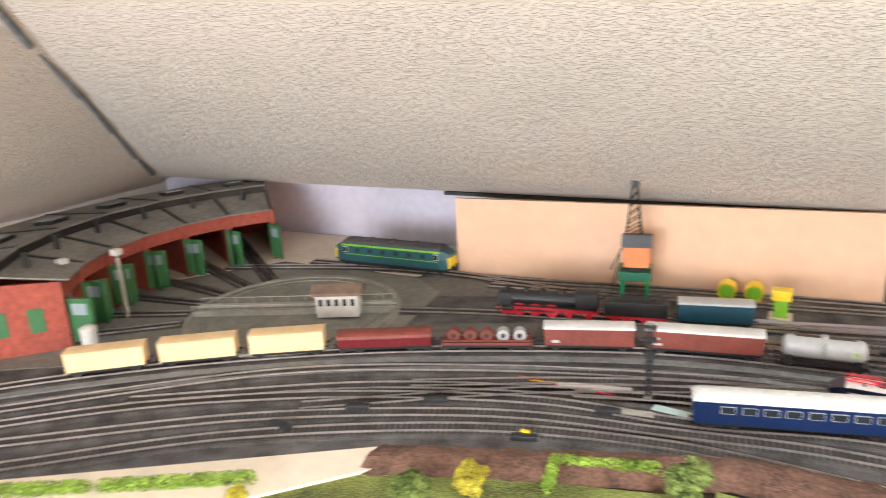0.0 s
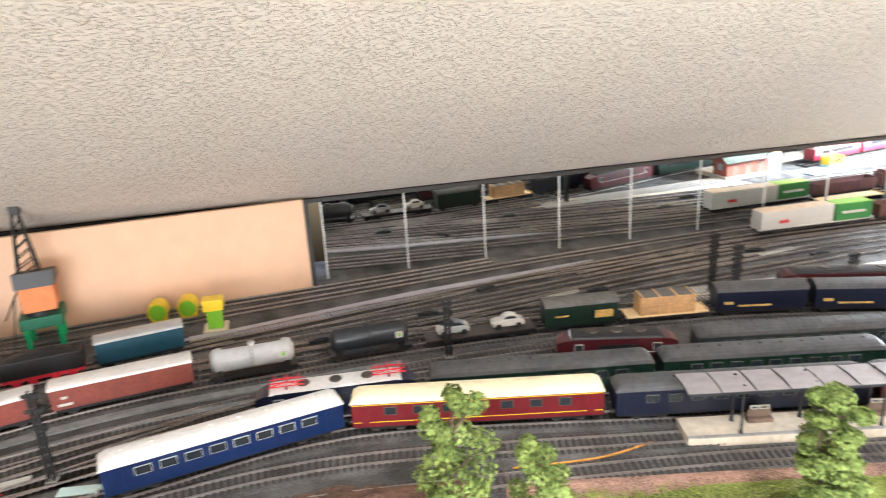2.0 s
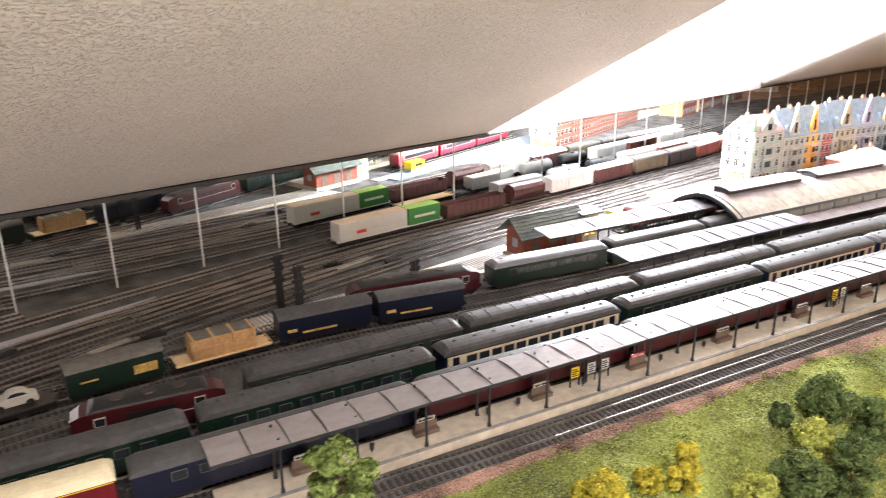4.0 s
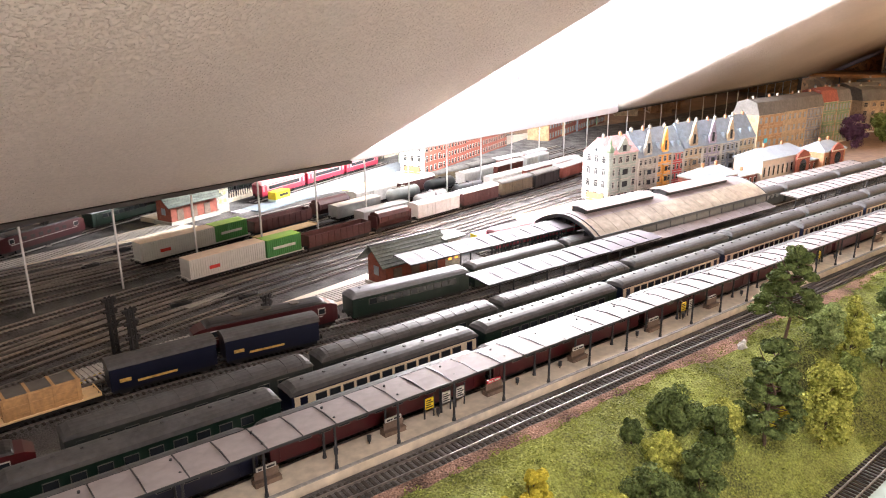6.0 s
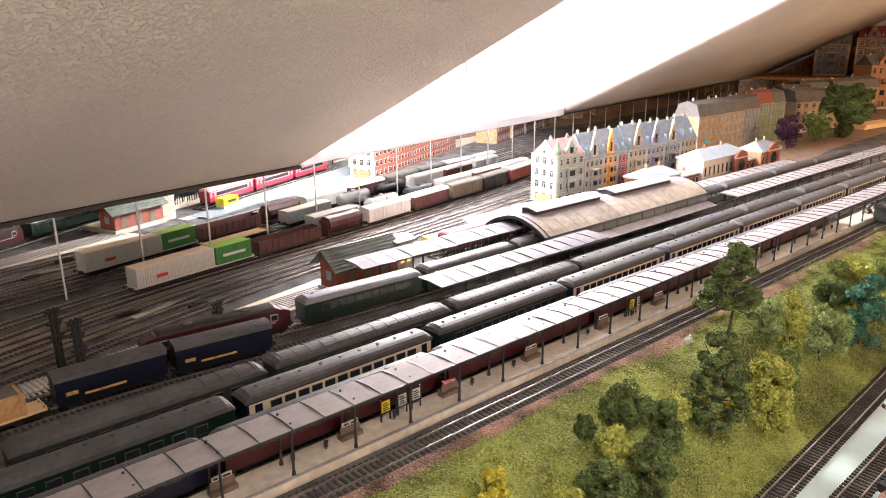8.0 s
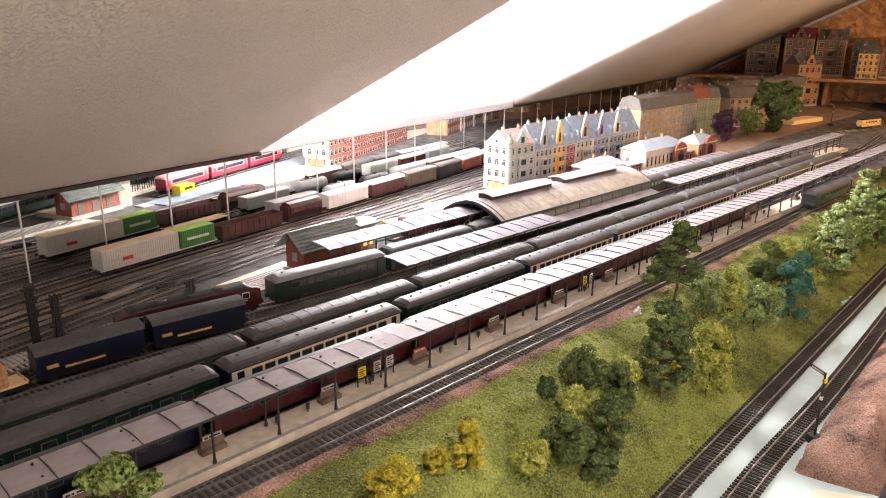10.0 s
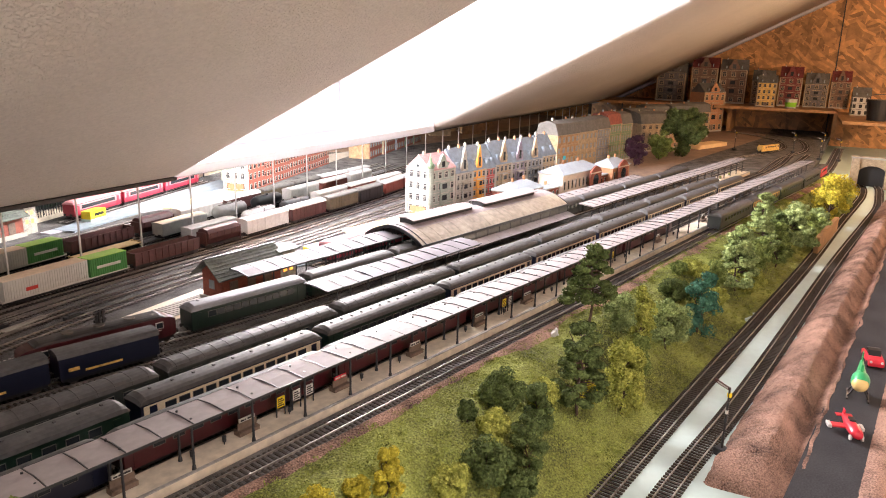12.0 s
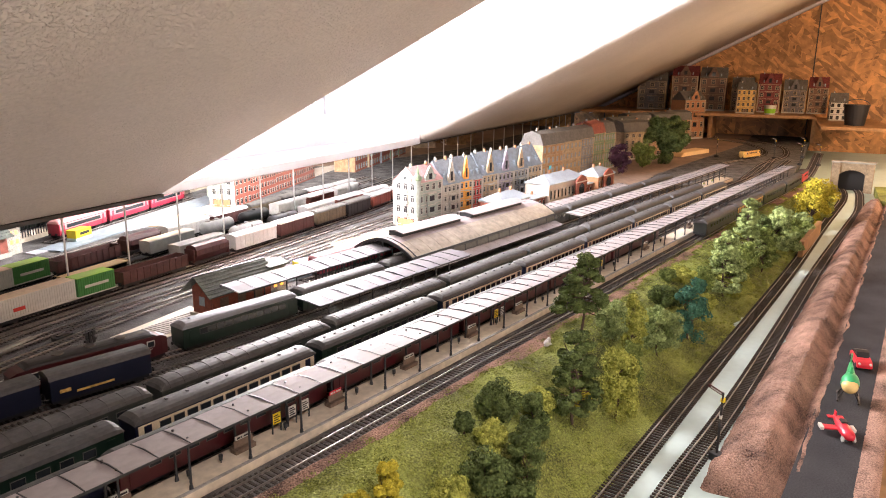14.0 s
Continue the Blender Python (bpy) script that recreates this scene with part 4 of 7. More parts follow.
van("red wagon with a sliding tarpaulin cover", 0.135, CRIMSON, OXIDE, 0.023, 0.008, True, True, "tarpaulin_wagon", along(-0.574))
for d in (-0.712, -0.836, -0.960):
    van("wagon with a beige box body on a brown frame", 0.108, BEIGE, BEIGE, 0.037, 0.001, False, True, m=along(d))

# ---- container train beside the mirror ----
YX = PY.at_x(0.0)


def yard(d):
    return PY.at(YX + d)


flat_wagon("container wagon with black bogies", 0.225, yard(0.108), FRAMEW, "container_wagon")
MARK = plain("red_mark", (0.55, 0.03, 0.02), 0.5)
CGREEN = plain("green_container", (0.04, 0.22, 0.05), 0.45)
# lids are coloured lighter than the sides, painting in light from above
CTOP = plain("lit_lid", (0.74, 0.60, 0.46), 0.6)
container("long white corrugated container with a red mark", 0.140, FRAMEW, CTOP, [(0.033, 0.052, 0.008, 0.0135, MARK)], yard(0.001) @ Matrix.Translation((0, 0, 0.0116)))
container("short green corrugated container with white marks", 0.0700, CGREEN, LIME, [(0.012, 0.057, 0.012, 0.0165, FRAMEW)], yard(0.143) @ Matrix.Translation((0, 0, 0.0116)))
open_wagon("brown open wagon with ribbed sides", 0.150, OXIDEDARK, yard(0.302))
hopper("purple-brown hopper wagon with a rounded roof", 0.105, OXIDEDARK, yard(0.440))
van("silver-white sliding-wall wagon with arched roof", 0.135, ROOFWHITE, ROOFWHITE, 0.036, 0.005, m=yard(0.570))
van("red-brown covered wagon with a white roof", 0.128, OXIDEDARK, ROOFWHITE, 0.036, 0.006, m=yard(0.712))
van("olive brown covered wagon with dark roof", 0.128, OLIVE, TARROOF, 0.036, 0.006, m=yard(0.850))
van("dark covered wagon with a grey roof", 0.115, BLACK, TARROOF, 0.036, 0.006, m=yard(0.980))
van("red-brown covered wagon with a grey roof", 0.115, OXIDE, TANKGREY, 0.036, 0.006, m=yard(1.105))
van("red-brown covered wagon with a grey roof", 0.115, OXIDE, TANKGREY, 0.036, 0.006, m=yard(1.230))
P1Y = Path(YARD[1])
y1 = P1Y.at_x(0.56)
flat_wagon("low wagon with pale planks close to the mirror", 0.145, P1Y.at(y1 - 0.29), BEIGE)
van("grey covered wagon with a flat grey roof", 0.13, TANKGREY, TANKGREY, 0.034, 0.002, m=P1Y.at(y1 - 0.10), ribs=False)
tank("grey tank wagon near the mirror", 0.108, TANKGREY, P1Y.at(y1 + 0.05))
tank("dark tank wagon near the mirror", 0.108, TANKBLACK, P1Y.at(y1 + 0.18))
for k in range(3):
    van("pale covered wagon with a white roof", 0.125, ROOFWHITE if k != 1 else OXIDE, ROOFWHITE, 0.036, 0.006, m=P1Y.at(y1 + 0.32 + 0.14 * k))

# ---- platforms and canopies ----
PAVING = mat("platform_paving", (0.62, 0.54, 0.42), 0.8, var=0.1, scale=18, bump=0.1)


def platform(s0, s1, n0, n1, label):
    bm = bmesh.new()
    prism(bm, [(n0, 0), (n1, 0), (n1, 0.0098), (n0 + 0.0005, 0.0102), (n0, 0.0098)], s0, s1)
    t = thing("platform", label, "platform", STM, "station platforms", "structure")
    part("slab", bm, PAVING, t)
    part("edge", boxes((s0, s1, n0 - 0.0006, n0 + 0.003, 0.0095, 0.0106)), mat("platform_edge", (0.30, 0.29, 0.27), 0.8, scale=50), t, "worn platform edge")
    return t


def canopy(s0, s1, n0, n1, zl, zh, label, step=0.031, post=0.0655, posts=True, tilt=0, sheet_mat=None):
    """A shallow canopy roof of single sheets on two rows of posts."""
    t = thing("platform_canopy", label, "canopy", STM, "platform canopies")
    k, me, s = 0, [], s0
    rng = random.Random(3)
    nm = (n0 + n1) / 2
    for v in range(3):
        bm = bmesh.new()
        prof = [(n0, zl), (nm, zh - 0.0006 * v), (n1, zl), (n1, zl + 0.0008), (nm, zh + 0.0008 - 0.0006 * v), (n0, zl + 0.0008)]
        if tilt:
            prof = [(n0, zl), (n1, zh), (n1, zh + 0.0008), (nm, (zl + zh) / 2 + 0.0022 - 0.0005 * v), (n0, zl + 0.0008)]
        prism(bm, prof, 0.0003, step - 0.0003)
        o = part("roof_sheet", bm, sheet_mat or CANOPY, t)
        me.append(o.data)
        o.location.x = s0 + v * step
    s = s0 + 3 * step
    while s < s1 - step * 0.5:
        o = new("roof_sheet", me[rng.randrange(3)])
        o.parent = t
        o.location, o.rotation_euler = (s, 0, rng.uniform(-0.0002, 0.0003)), (0, rng.uniform(-0.006, 0.006), 0)
        s += step
    sm = None
    s = s0
    while s < s1:
        if sm is None:
            bm = bmesh.new()
            if tilt:
                prism(bm, [(n0, zl + 0.0006), (nm, (zl + zh) / 2 + 0.002), (n1, zh + 0.0006), (n1, zh + 0.0014), (nm, (zl + zh) / 2 + 0.003), (n0, zl + 0.0014)], -0.0004, 0.0004)
            else:
                prism(bm, [(n0, zl + 0.0006), (nm, zh + 0.0006), (n1, zl + 0.0006), (n1, zl + 0.0014), (nm, zh + 0.0014), (n0, zl + 0.0014)], -0.0004, 0.0004)
            o = part("seam", bm, IRON, t)
            sm = o.data
        else:
            o = new("seam", sm)
            o.parent = t
        o.location.x = s
        s += step
    part("fascia", boxes((s0, s1, n0 - 0.0006, n0, zl - 0.0018, zl + 0.0006)), CRIMSON if not tilt else IRON, t)
    part("fascia", boxes((s0, s1, n1, n1 + 0.0006, (zh if tilt else zl) - 0.0028, (zh if tilt else zl) + 0.001)), IRON, t)
    if posts:
        pm = None
        s = s0 + 0.055
        while s < s1:
            for n in (n0 + 0.010, n1 - 0.010):
                if pm is None:
                    bm = bmesh.new()
                    cyl(bm, 0.0013, 0.0011, (0, 0, 0.010), (0, 0, zl + 0.0015), 8)
                    cyl(bm, 0.0021, 0.0016, (0, 0, 0.010), (0, 0, 0.014), 8)
                    box(bm, -0.0004, 0.0004, -0.006, 0.006, zl - 0.004, zl - 0.003)
                    o = part("post", bm, IRON, t)
                    pm = o.data
                else:
                    o = new("post", pm)
                    o.parent = t
                o.location = (s, n, 0)
            s += post
    return t


platform(-0.445, 2.2, 0.0, 0.036, "long grey concrete platform with worn edges")
canopy(-0.45, 2.22, -0.006, 0.036, 0.0595, 0.0575, "long platform canopy with bent grey-brown roof sheets", tilt=1)
platform(0.06, 2.15, 0.180, 0.228, "middle concrete platform under its canopy")
canopy(0.135, 0.50, 0.186, 0.234, 0.055, 0.0575, "middle platform canopy with purple-grey roof sheets", tilt=1, sheet_mat=CANOPYD)
canopy(0.95, 2.13, 0.190, 0.230, 0.0545, 0.0575, "far part of the middle platform canopy", tilt=1)
platform(0.10, 1.5, 0.325, 0.37, "back platform beside the brick shed")
canopy(0.105, 0.46, 0.322, 0.366, 0.055, 0.059, "narrow back platform canopy with dark roof sheets", tilt=1, sheet_mat=CANOPYD)

# benches, bins, boards on the front platform
def bench(s, n, board):
    t = thing("platform_bench", "brown wooden platform bench with a board behind", "bench", STM @ Matrix.Translation((s, n, 0.0102)), "platform benches")
    part("seat", boxes((-0.011, 0.011, -0.0062, -0.0012, 0.0045, 0.0055)), BENCH, t)
    part("seat", boxes((-0.011, 0.011, 0.0012, 0.0062, 0.0045, 0.0055)), BENCH, t)
    part("backrest", boxes((-0.011, 0.011, -0.0007, 0.0007, 0.005, 0.0125)), BENCH, t)
    part("base", boxes((-0.012, 0.012, -0.0045, 0.0045, 0, 0.0045)), BENCH, t)
    b = part("board", boxes((-0.009, 0.009, -0.0008, 0.0008, 0.0128, 0.0165)), board, t, "white board with a line of print" if board is FRAMEW else "red board with a line of print")
    for x0, x1 in ((-0.0085, -0.0045), (-0.0035, -0.0015), (0.0005, 0.0085)):
        part("print_bar", boxes((x0 * 0.9, x1 * 0.9, -0.0012, -0.0008, 0.0138, 0.0155)), BLACK if board is FRAMEW else FRAMEW, b)


def bin_(s, n):
    t = thing("litter_bin", "small dark litter bin on a post", "bin", STM @ Matrix.Translation((s, n, 0.0102)), "litter bins")
    part("bucket", cyl(bmesh.new(), 0.0018, 0.0022, (0, 0, 0.003), (0, 0, 0.0085), 10), IRON, t)
    part("foot", cyl(bmesh.new(), 0.0006, 0.0006, (0, 0, 0), (0, 0, 0.003), 6), IRON, t)


for k, s in enumerate((-0.37, -0.255, -0.126, 0.001, 0.131, 0.271, 0.40, 0.66, 0.92, 1.2)):
    bench(s, 0.0235, REDPL if k in (3,) else FRAMEW)
for s in (-0.31, -0.19, -0.155, -0.075, 0.032, 0.098, 0.235, 0.33, 0.47, 0.6, 0.75, 1.0):
    bin_(s, 0.020)
for s, c in ((-0.083, YELLOW), (-0.062, FRAMEW), (-0.044, FRAMEW), (0.335, YELLOW), (0.352, FRAMEW), (0.7, YELLOW)):
    t = thing("notice_board", "timetable board on two thin posts", "sign", STM @ Matrix.Translation((s, 0.024, 0.0102)), "notice boards")
    part("sheet", boxes((-0.005, 0.005, -0.0006, 0.0006, 0.010, 0.0215)), c, t)
    for x in (-0.0056, 0.0056):
        part("leg", boxes((x - 0.0006, x + 0.0006, -0.0006, 0.0006, 0, 0.024)), IRON, t)
    for j in range(4):
        part("print_bar", boxes((-0.004, 0.004 - 0.002 * (j % 2), -0.0009, -0.0006, 0.0115 + 0.0024 * j, 0.0127 + 0.0024 * j)), BLACK, t)
for s in [1.0 + 0.09 * k for k in range(12)]:
    t = thing("planter", "stone planter with a small green shrub on the platform", "planter", STM @ Matrix.Translation((s, 0.205, 0.0102)), "planters")
    part("tub", boxes((-0.006, 0.006, -0.004, 0.004, 0, 0.004), bevel=0.0005), CONCRETE, t)
    bm = bmesh.new()
    bmesh.ops.create_icosphere(bm, subdivisions=2, radius=0.0035, matrix=Matrix.Translation((0, 0, 0.0065)))
    for v in bm.verts:
        v.co += v.normal * noise.noise(v.co * 900) * 0.0012
    part("shrub", bm, GRASS, t)

# ---- station hall ----
hall = thing("station_hall", "arched train hall with sheet roof, glazed sides and dark iron ends", "hall", STM)
HS0, HS1, HC, HW = 0.44, 0.975, 0.338, 0.070
arc = [(HC - HW + HW * a, 0.048 + b) for a, b in ((0, 0), (0.16, 0.0075), (0.32, 0.0135), (0.45, 0.0175), (0.57, 0.0205), (0.78, 0.0245), (1, 0.0262), (1.22, 0.0245), (1.43, 0.0205), (1.55, 0.0175), (1.68, 0.0135), (1.84, 0.0075), (2, 0))]
NS = 17
HALLBAND = mat("hall_band", (0.30, 0.25, 0.19), 0.42, var=0.16, scale=16)
for i in range(NS):
    a, b = HS0 + (HS1 - HS0) * i / NS, HS0 + (HS1 - HS0) * (i + 1) / NS
    for j0, j1 in ((0, 4), (4, 8), (8, 12)):
        bm = bmesh.new()
        prism(bm, arc[j0:j1 + 1] + [(y, z - 0.0012) for y, z in arc[j0:j1 + 1][::-1]], a + 0.0003, b - 0.0003)
        part("roof_sheet", bm, HALLROOF if j0 == 4 else HALLBAND, hall)
for s in (HS0, HS0 + 0.012, HS1):
    bm = bmesh.new()
    prism(bm, [(HC + (y - HC) * 1.01, z + 0.001) for y, z in arc] + [(HC + (y - HC) * 0.93, 0.046 + (z - 0.048) * 0.9) for y, z in arc[::-1]], s - 0.001, s + 0.001)
    part("arch_rib", bm, IRON, hall, "dark iron end arch")
for n in (HC - HW, HC + HW):
    part("wall_plate", boxes((HS0, HS1, n - 0.001, n + 0.001, 0.044, 0.049)), IRON, hall)
    part("sill", boxes((HS0, HS1, n - 0.001, n + 0.001, 0.030, 0.032)), IRON, hall)
    for i in range(14):
        s = HS0 + (HS1 - HS0) * i / 13
        part("mullion", boxes((s - 0.0008, s + 0.0008, n - 0.0012, n + 0.0012, 0.0102 if i % 2 == 0 else 0.03, 0.045)), IRON, hall)
        if i < 13:
            part("pane", boxes((s + 0.001, s + (HS1 - HS0) / 13 - 0.001, n - 0.0003, n + 0.0003, 0.0325, 0.0435)), plain("smoky_glass", (0.12, 0.12, 0.11), 0.25), hall) if i == 0 else None
HP = [o for o in hall.children if o.name.startswith("pane")]
for src in HP:
    for i in range(1, 13):
        o = new("pane", src.data)
        o.parent = hall
        o.location.x = (HS1 - HS0) / 13 * i
for i in range(13):
    s = HS0 + 0.03 + (HS1 - HS0 - 0.03) * i / 13
    bm = bmesh.new()
    prism(bm, [(HC - HW - 0.024, 0.0245), (HC - HW, 0.031), (HC - HW, 0.0318), (HC - HW - 0.024, 0.0253)], s + 0.0005, s + (HS1 - HS0 - 0.03) / 13 - 0.0005)
    part("lean_to_sheet", bm, CANOPY, hall)
for a, b in ((HS0 + 0.035, HS0 + 0.225), (HS0 + 0.265, HS0 + 0.47)):
    l = part("lantern", boxes((a, b, HC - 0.015, HC + 0.015, 0.072, 0.0815)), IRON, hall, "raised roof lantern")
    bm = bmesh.new()
    prism(bm, [(HC - 0.023, 0.080), (HC, 0.0845), (HC + 0.023, 0.080), (HC + 0.023, 0.0808), (HC, 0.0856), (HC - 0.023, 0.0808)], a - 0.003, b + 0.003)
    part("lantern_roof", bm, CANOPY, l)
bm = bmesh.new()
for k in range(1, 6):
    n = HC - HW + 2 * HW * k / 6
    box(bm, HS0 - 0.0006, HS0 + 0.0006, n - 0.0007, n + 0.0007, 0.046, 0.048 + 0.025 * math.sin(math.pi * k / 6) ** 0.8)
part("arch_bars", bm, IRON, hall)
# link bridge railing between the canopy and the hall
t = thing("lattice_railing", "dark iron lattice railing beside the hall", "railing", STM)
part("rail_top", boxes((0.30, 0.47, 0.368, 0.370, 0.050, 0.0515)), IRON, t)
part("rail_bottom", boxes((0.30, 0.47, 0.368, 0.370, 0.040, 0.0412)), IRON, t)
for k in range(22):
    part("bar", boxes((0.301 + 0.0079 * k, 0.302 + 0.0079 * k, 0.3682, 0.3698, 0.0, 0.0505)), IRON, t)

# ---- brick goods shed ----
sh = thing("goods_shed", "red brick goods shed with a mossy slate roof and wide eaves", "shed", STM @ Matrix.Translation((0.155, 0.405, 0)) @ Matrix.Rotation(radians(4), 4, "Z"))
part("wall", boxes((-0.058, 0.062, -0.022, 0.022, 0.008, 0.048)), BRICK, sh)
part("plinth", boxes((-0.062, 0.066, -0.03, 0.026, 0, 0.009)), CONCRETE, sh)
for x in (-0.058, 0.0615):
    bm = bmesh.new()
    prism(bm, [(-0.022, 0.048), (0.022, 0.048), (0.0, 0.066)], x, x + 0.0008)
    part("gable", bm, BRICK, sh)
for sy in (-1, 1):
    for r in range(7):
        k0, k1 = r / 7, (r + 1) / 7
        bm = bmesh.new()
        y0, z0, y1, z1 = sy * 0.034 * (1 - k0), 0.041 + 0.029 * k0, sy * 0.034 * (1 - k1), 0.041 + 0.029 * k1
        prism(bm, [(y0, z0), (y1, z1 - 0.0006), (y1, z1 + 0.0006), (y0, z0 + 0.0018)], -0.072, 0.07)
        part("slate_course", bm, MOSSROOF, sh)
part("ridge_cap", boxes((-0.073, 0.071, -0.0012, 0.0012, 0.0696, 0.0712)), IRON, sh)
for x in (-0.035, 0.0, 0.035):
    part("door", boxes((x - 0.008, x + 0.008, -0.0228, 0.0228, 0.009, 0.033)), BENCH, sh, "brown sliding door")
part("window", boxes((-0.0592, -0.0585, -0.006, 0.006, 0.022, 0.036)), PALEPANE, sh)
tw = part("tower", boxes((0.066, 0.10, -0.018, 0.018, 0, 0.058)), STONE, sh, "grey plastered stair tower")
bm = bmesh.new()
prism(bm, [(-0.024, 0.057), (0.024, 0.057), (0.024, 0.059), (0.0, 0.064), (-0.024, 0.059)], 0.060, 0.106)
part("tower_roof", bm, MOSSROOF, tw)
for z in (0.026, 0.044):
    for x in (0.076, 0.09):
        part("lit_window", boxes((x - 0.0035, x + 0.0035, -0.0186, 0.0186, z - 0.0045, z + 0.0045)), glow("lamp_orange", (1.0, 0.42, 0.08), 1.2), tw, "warmly lit small window")
t = thing("kiosk", "yellow box kiosk with a turquoise base", "kiosk", STM @ Matrix.Translation((0.375, 0.470, 0.0032)))
part("cabin", boxes((-0.025, 0.025, -0.012, 0.012, 0.006, 0.0235)), YELLOW, t)
part("base", boxes((-0.0252, 0.0252, -0.0122, 0.0122, 0, 0.0059)), CYANBOARD, t)
for sy in (-1, 1):
    part("print_bar", boxes((-0.012, 0.018, min(sy * 0.012, sy * 0.0124), max(sy * 0.012, sy * 0.0124), 0.012, 0.018)), BLACK, t)

# ---- ground sheets on the deck ----
def sheet(name, pts, h, material, label, category="ground"):
    return structure(part(name, slab(pts, 0.0002, h), material), label, category)


sheet("ground_walkway", [(-0.32, -0.285), (-0.05, -0.30), (0.19, -0.325), (0.22, -0.245), (-0.1, -0.245), (-0.35, -0.262)], 0.0012, CREAMBOARD, "cream board strip beside the yard tracks")
wk = thing("corrugated_walkway", "pale corrugated loading surface beside the yard", "walkway", Matrix.Translation((-0.07, -0.272, 0.0013)) @ Matrix.Rotation(radians(-4), 4, "Z"), kind="structure")
RIBBED = mat("pale_ribbed_sheet", (0.52, 0.50, 0.47), 0.8, var=0.12, scale=20)
part("sheet", boxes((-0.19, 0.27, -0.022, 0.022, 0, 0.001)), RIBBED, wk)
src = part("ridge", boxes((-0.0014, 0.0014, -0.022, 0.022, 0.001, 0.0022)), RIBBED, wk)
src.location.x = -0.187
for k in range(1, 76):
    o = new("ridge", src.data)
    o.parent, o.location = wk, (-0.187 + 0.006 * k, 0, 0)
SHOULDER = mat("grey_shoulder", (0.21, 0.215, 0.215), 0.85, var=0.12, scale=25)
for off, wide in ((-0.031, 0.006), (-0.060, 0.004)):
    structure(part("ground_shoulder", sweep(spline(TF[:11], 0.02), [(off - wide, 0.0006), (off + wide, 0.0006), (off + wide, 0.0034), (off - wide, 0.0028)]), SHOULDER), "smooth grey shoulder along the curved track", "ground")
sheet("ground_lilac", [(-1.0, -0.168), (-0.87, -0.155), (-0.6, -0.108), (-0.30, -0.078), (-0.345, -0.092), (-0.6, -0.135), (-0.86, -0.178)], 0.0026, PALEBOARD, "pale lilac bare board between yard tracks")
sheet("ground_plaza", [sxy(0.42, 0.43), sxy(0.72, 0.43), sxy(1.6, 0.52), sxy(1.9, 0.62), sxy(0.80, 0.60), sxy(0.74, 0.56), sxy(0.55, 0.47)], 0.0015, mat("forecourt_board", (0.46, 0.42, 0.36), 0.8, var=0.08, scale=10), "pale station forecourt")
sheet("road", [sxy(0.24, 0.445), sxy(0.55, 0.48), sxy(0.74, 0.57), sxy(0.80, 0.605), sxy(0.74, 0.62), sxy(0.5, 0.52), sxy(0.24, 0.47)], 0.0024, PALEBOARD, "pale blue-grey road by the corner house", "road")
sheet("ground_forecourt", [sxy(0.27, 0.450), sxy(0.95, 0.450), sxy(0.98, 0.535), sxy(0.60, 0.520), sxy(0.27, 0.505)], 0.0031, mat("blue_grey_paving", (0.20, 0.25, 0.285), 0.8, var=0.1, scale=15), "pale blue-grey forecourt beside the rail bus track")
sheet("ground_ochre", [sxy(0.53, 0.522), sxy(0.60, 0.522), sxy(0.80, 0.537), sxy(0.80, 0.60), sxy(0.56, 0.60)], 0.0028, mat("ochre_board", (0.62, 0.47, 0.27), 0.8, var=0.08, scale=12), "ochre strip of bare ground by the yard")
sheet("ground_grey", [(-1.43, -0.10), (-0.9, -0.062), (-0.9, -0.105), (-1.2, -0.155), (-1.4, -0.21), (-1.55, -0.25), (-1.5, -0.15)], 0.0010, GREYBOARD, "dull grey bare ground")
sheet("ground_grey_apron", [(-1.2, -0.27), (-0.86, -0.205), (-0.84, -0.235), (-1.15, -0.31), (-1.40, -0.41), (-1.45, -0.36)], 0.0010, GREYBOARD, "dull grey bare ground")
sheet("ground_turntable_apron", [(-1.42, -0.20), (-1.5, -0.14), (-1.80, -0.135), (-2.3, -0.75), (-1.9, -0.70), (-1.6, -0.54), (-1.4, -0.38)], 0.0012, mat("apron_concrete", (0.21, 0.20, 0.175), 0.85, var=0.1, scale=14), "grey concrete apron round the turntable")
sheet("ground_bare", [(-1.45, -0.05), (-1.40, 0.07), (-2.3, 0.07), (-2.3, -0.74), (-1.81, -0.13), (-1.5, -0.135)], 0.0011, CREAMBOARD, "bare cream board by the engine shed")
sheet("ground_plain", [sxy(1.55, 0.36), (2.2, -0.70), (3.6, -0.95), (4.29, -0.98), (4.29, -0.3), (2.6, -0.3), (1.9, -0.45)], 0.0012, mat("far_board", (0.25, 0.17, 0.125), 0.8, var=0.12, scale=9), "brown board at the far end")
structure(part("ground_front", slab([(-2.3, -1.33), (-1.62, -0.875), (-1.25, -0.655), (-1.245, -0.70), (-1.6, -1.05), (-2.3, -1.6)], -0.05, 0.0012), CREAMBOARD), "bare cream board along the curve", "ground")
structure(part("ground_garden", slab([(-1.9, -1.05), (-1.24, -0.690), (-0.9, -0.615), (-0.45, -0.65), (-0.5, -0.85), (-1.2, -1.05), (-1.7, -1.3)], -0.05, -0.002), GRASS), "garden lawn at the layout's front", "grass")
vs, fs = [], []
for i in range(81):
    x = -1.26 + 0.62 * i / 80
    yc = (-0.675 + 0.115 * min(1, (x + 1.26) / 0.35)) - 0.22 * max(0, x + 0.75)
    for j in range(9):
        k = j / 8
        y = yc + 0.028 - 0.07 * k - (0.02 if x > -0.55 else 0) * (1 - k)
        vs.append((x, y, -0.004 + 0.011 * math.sin(math.pi * k) + 0.003 * noise.noise(Vector((x * 60, y * 60, 0)))))
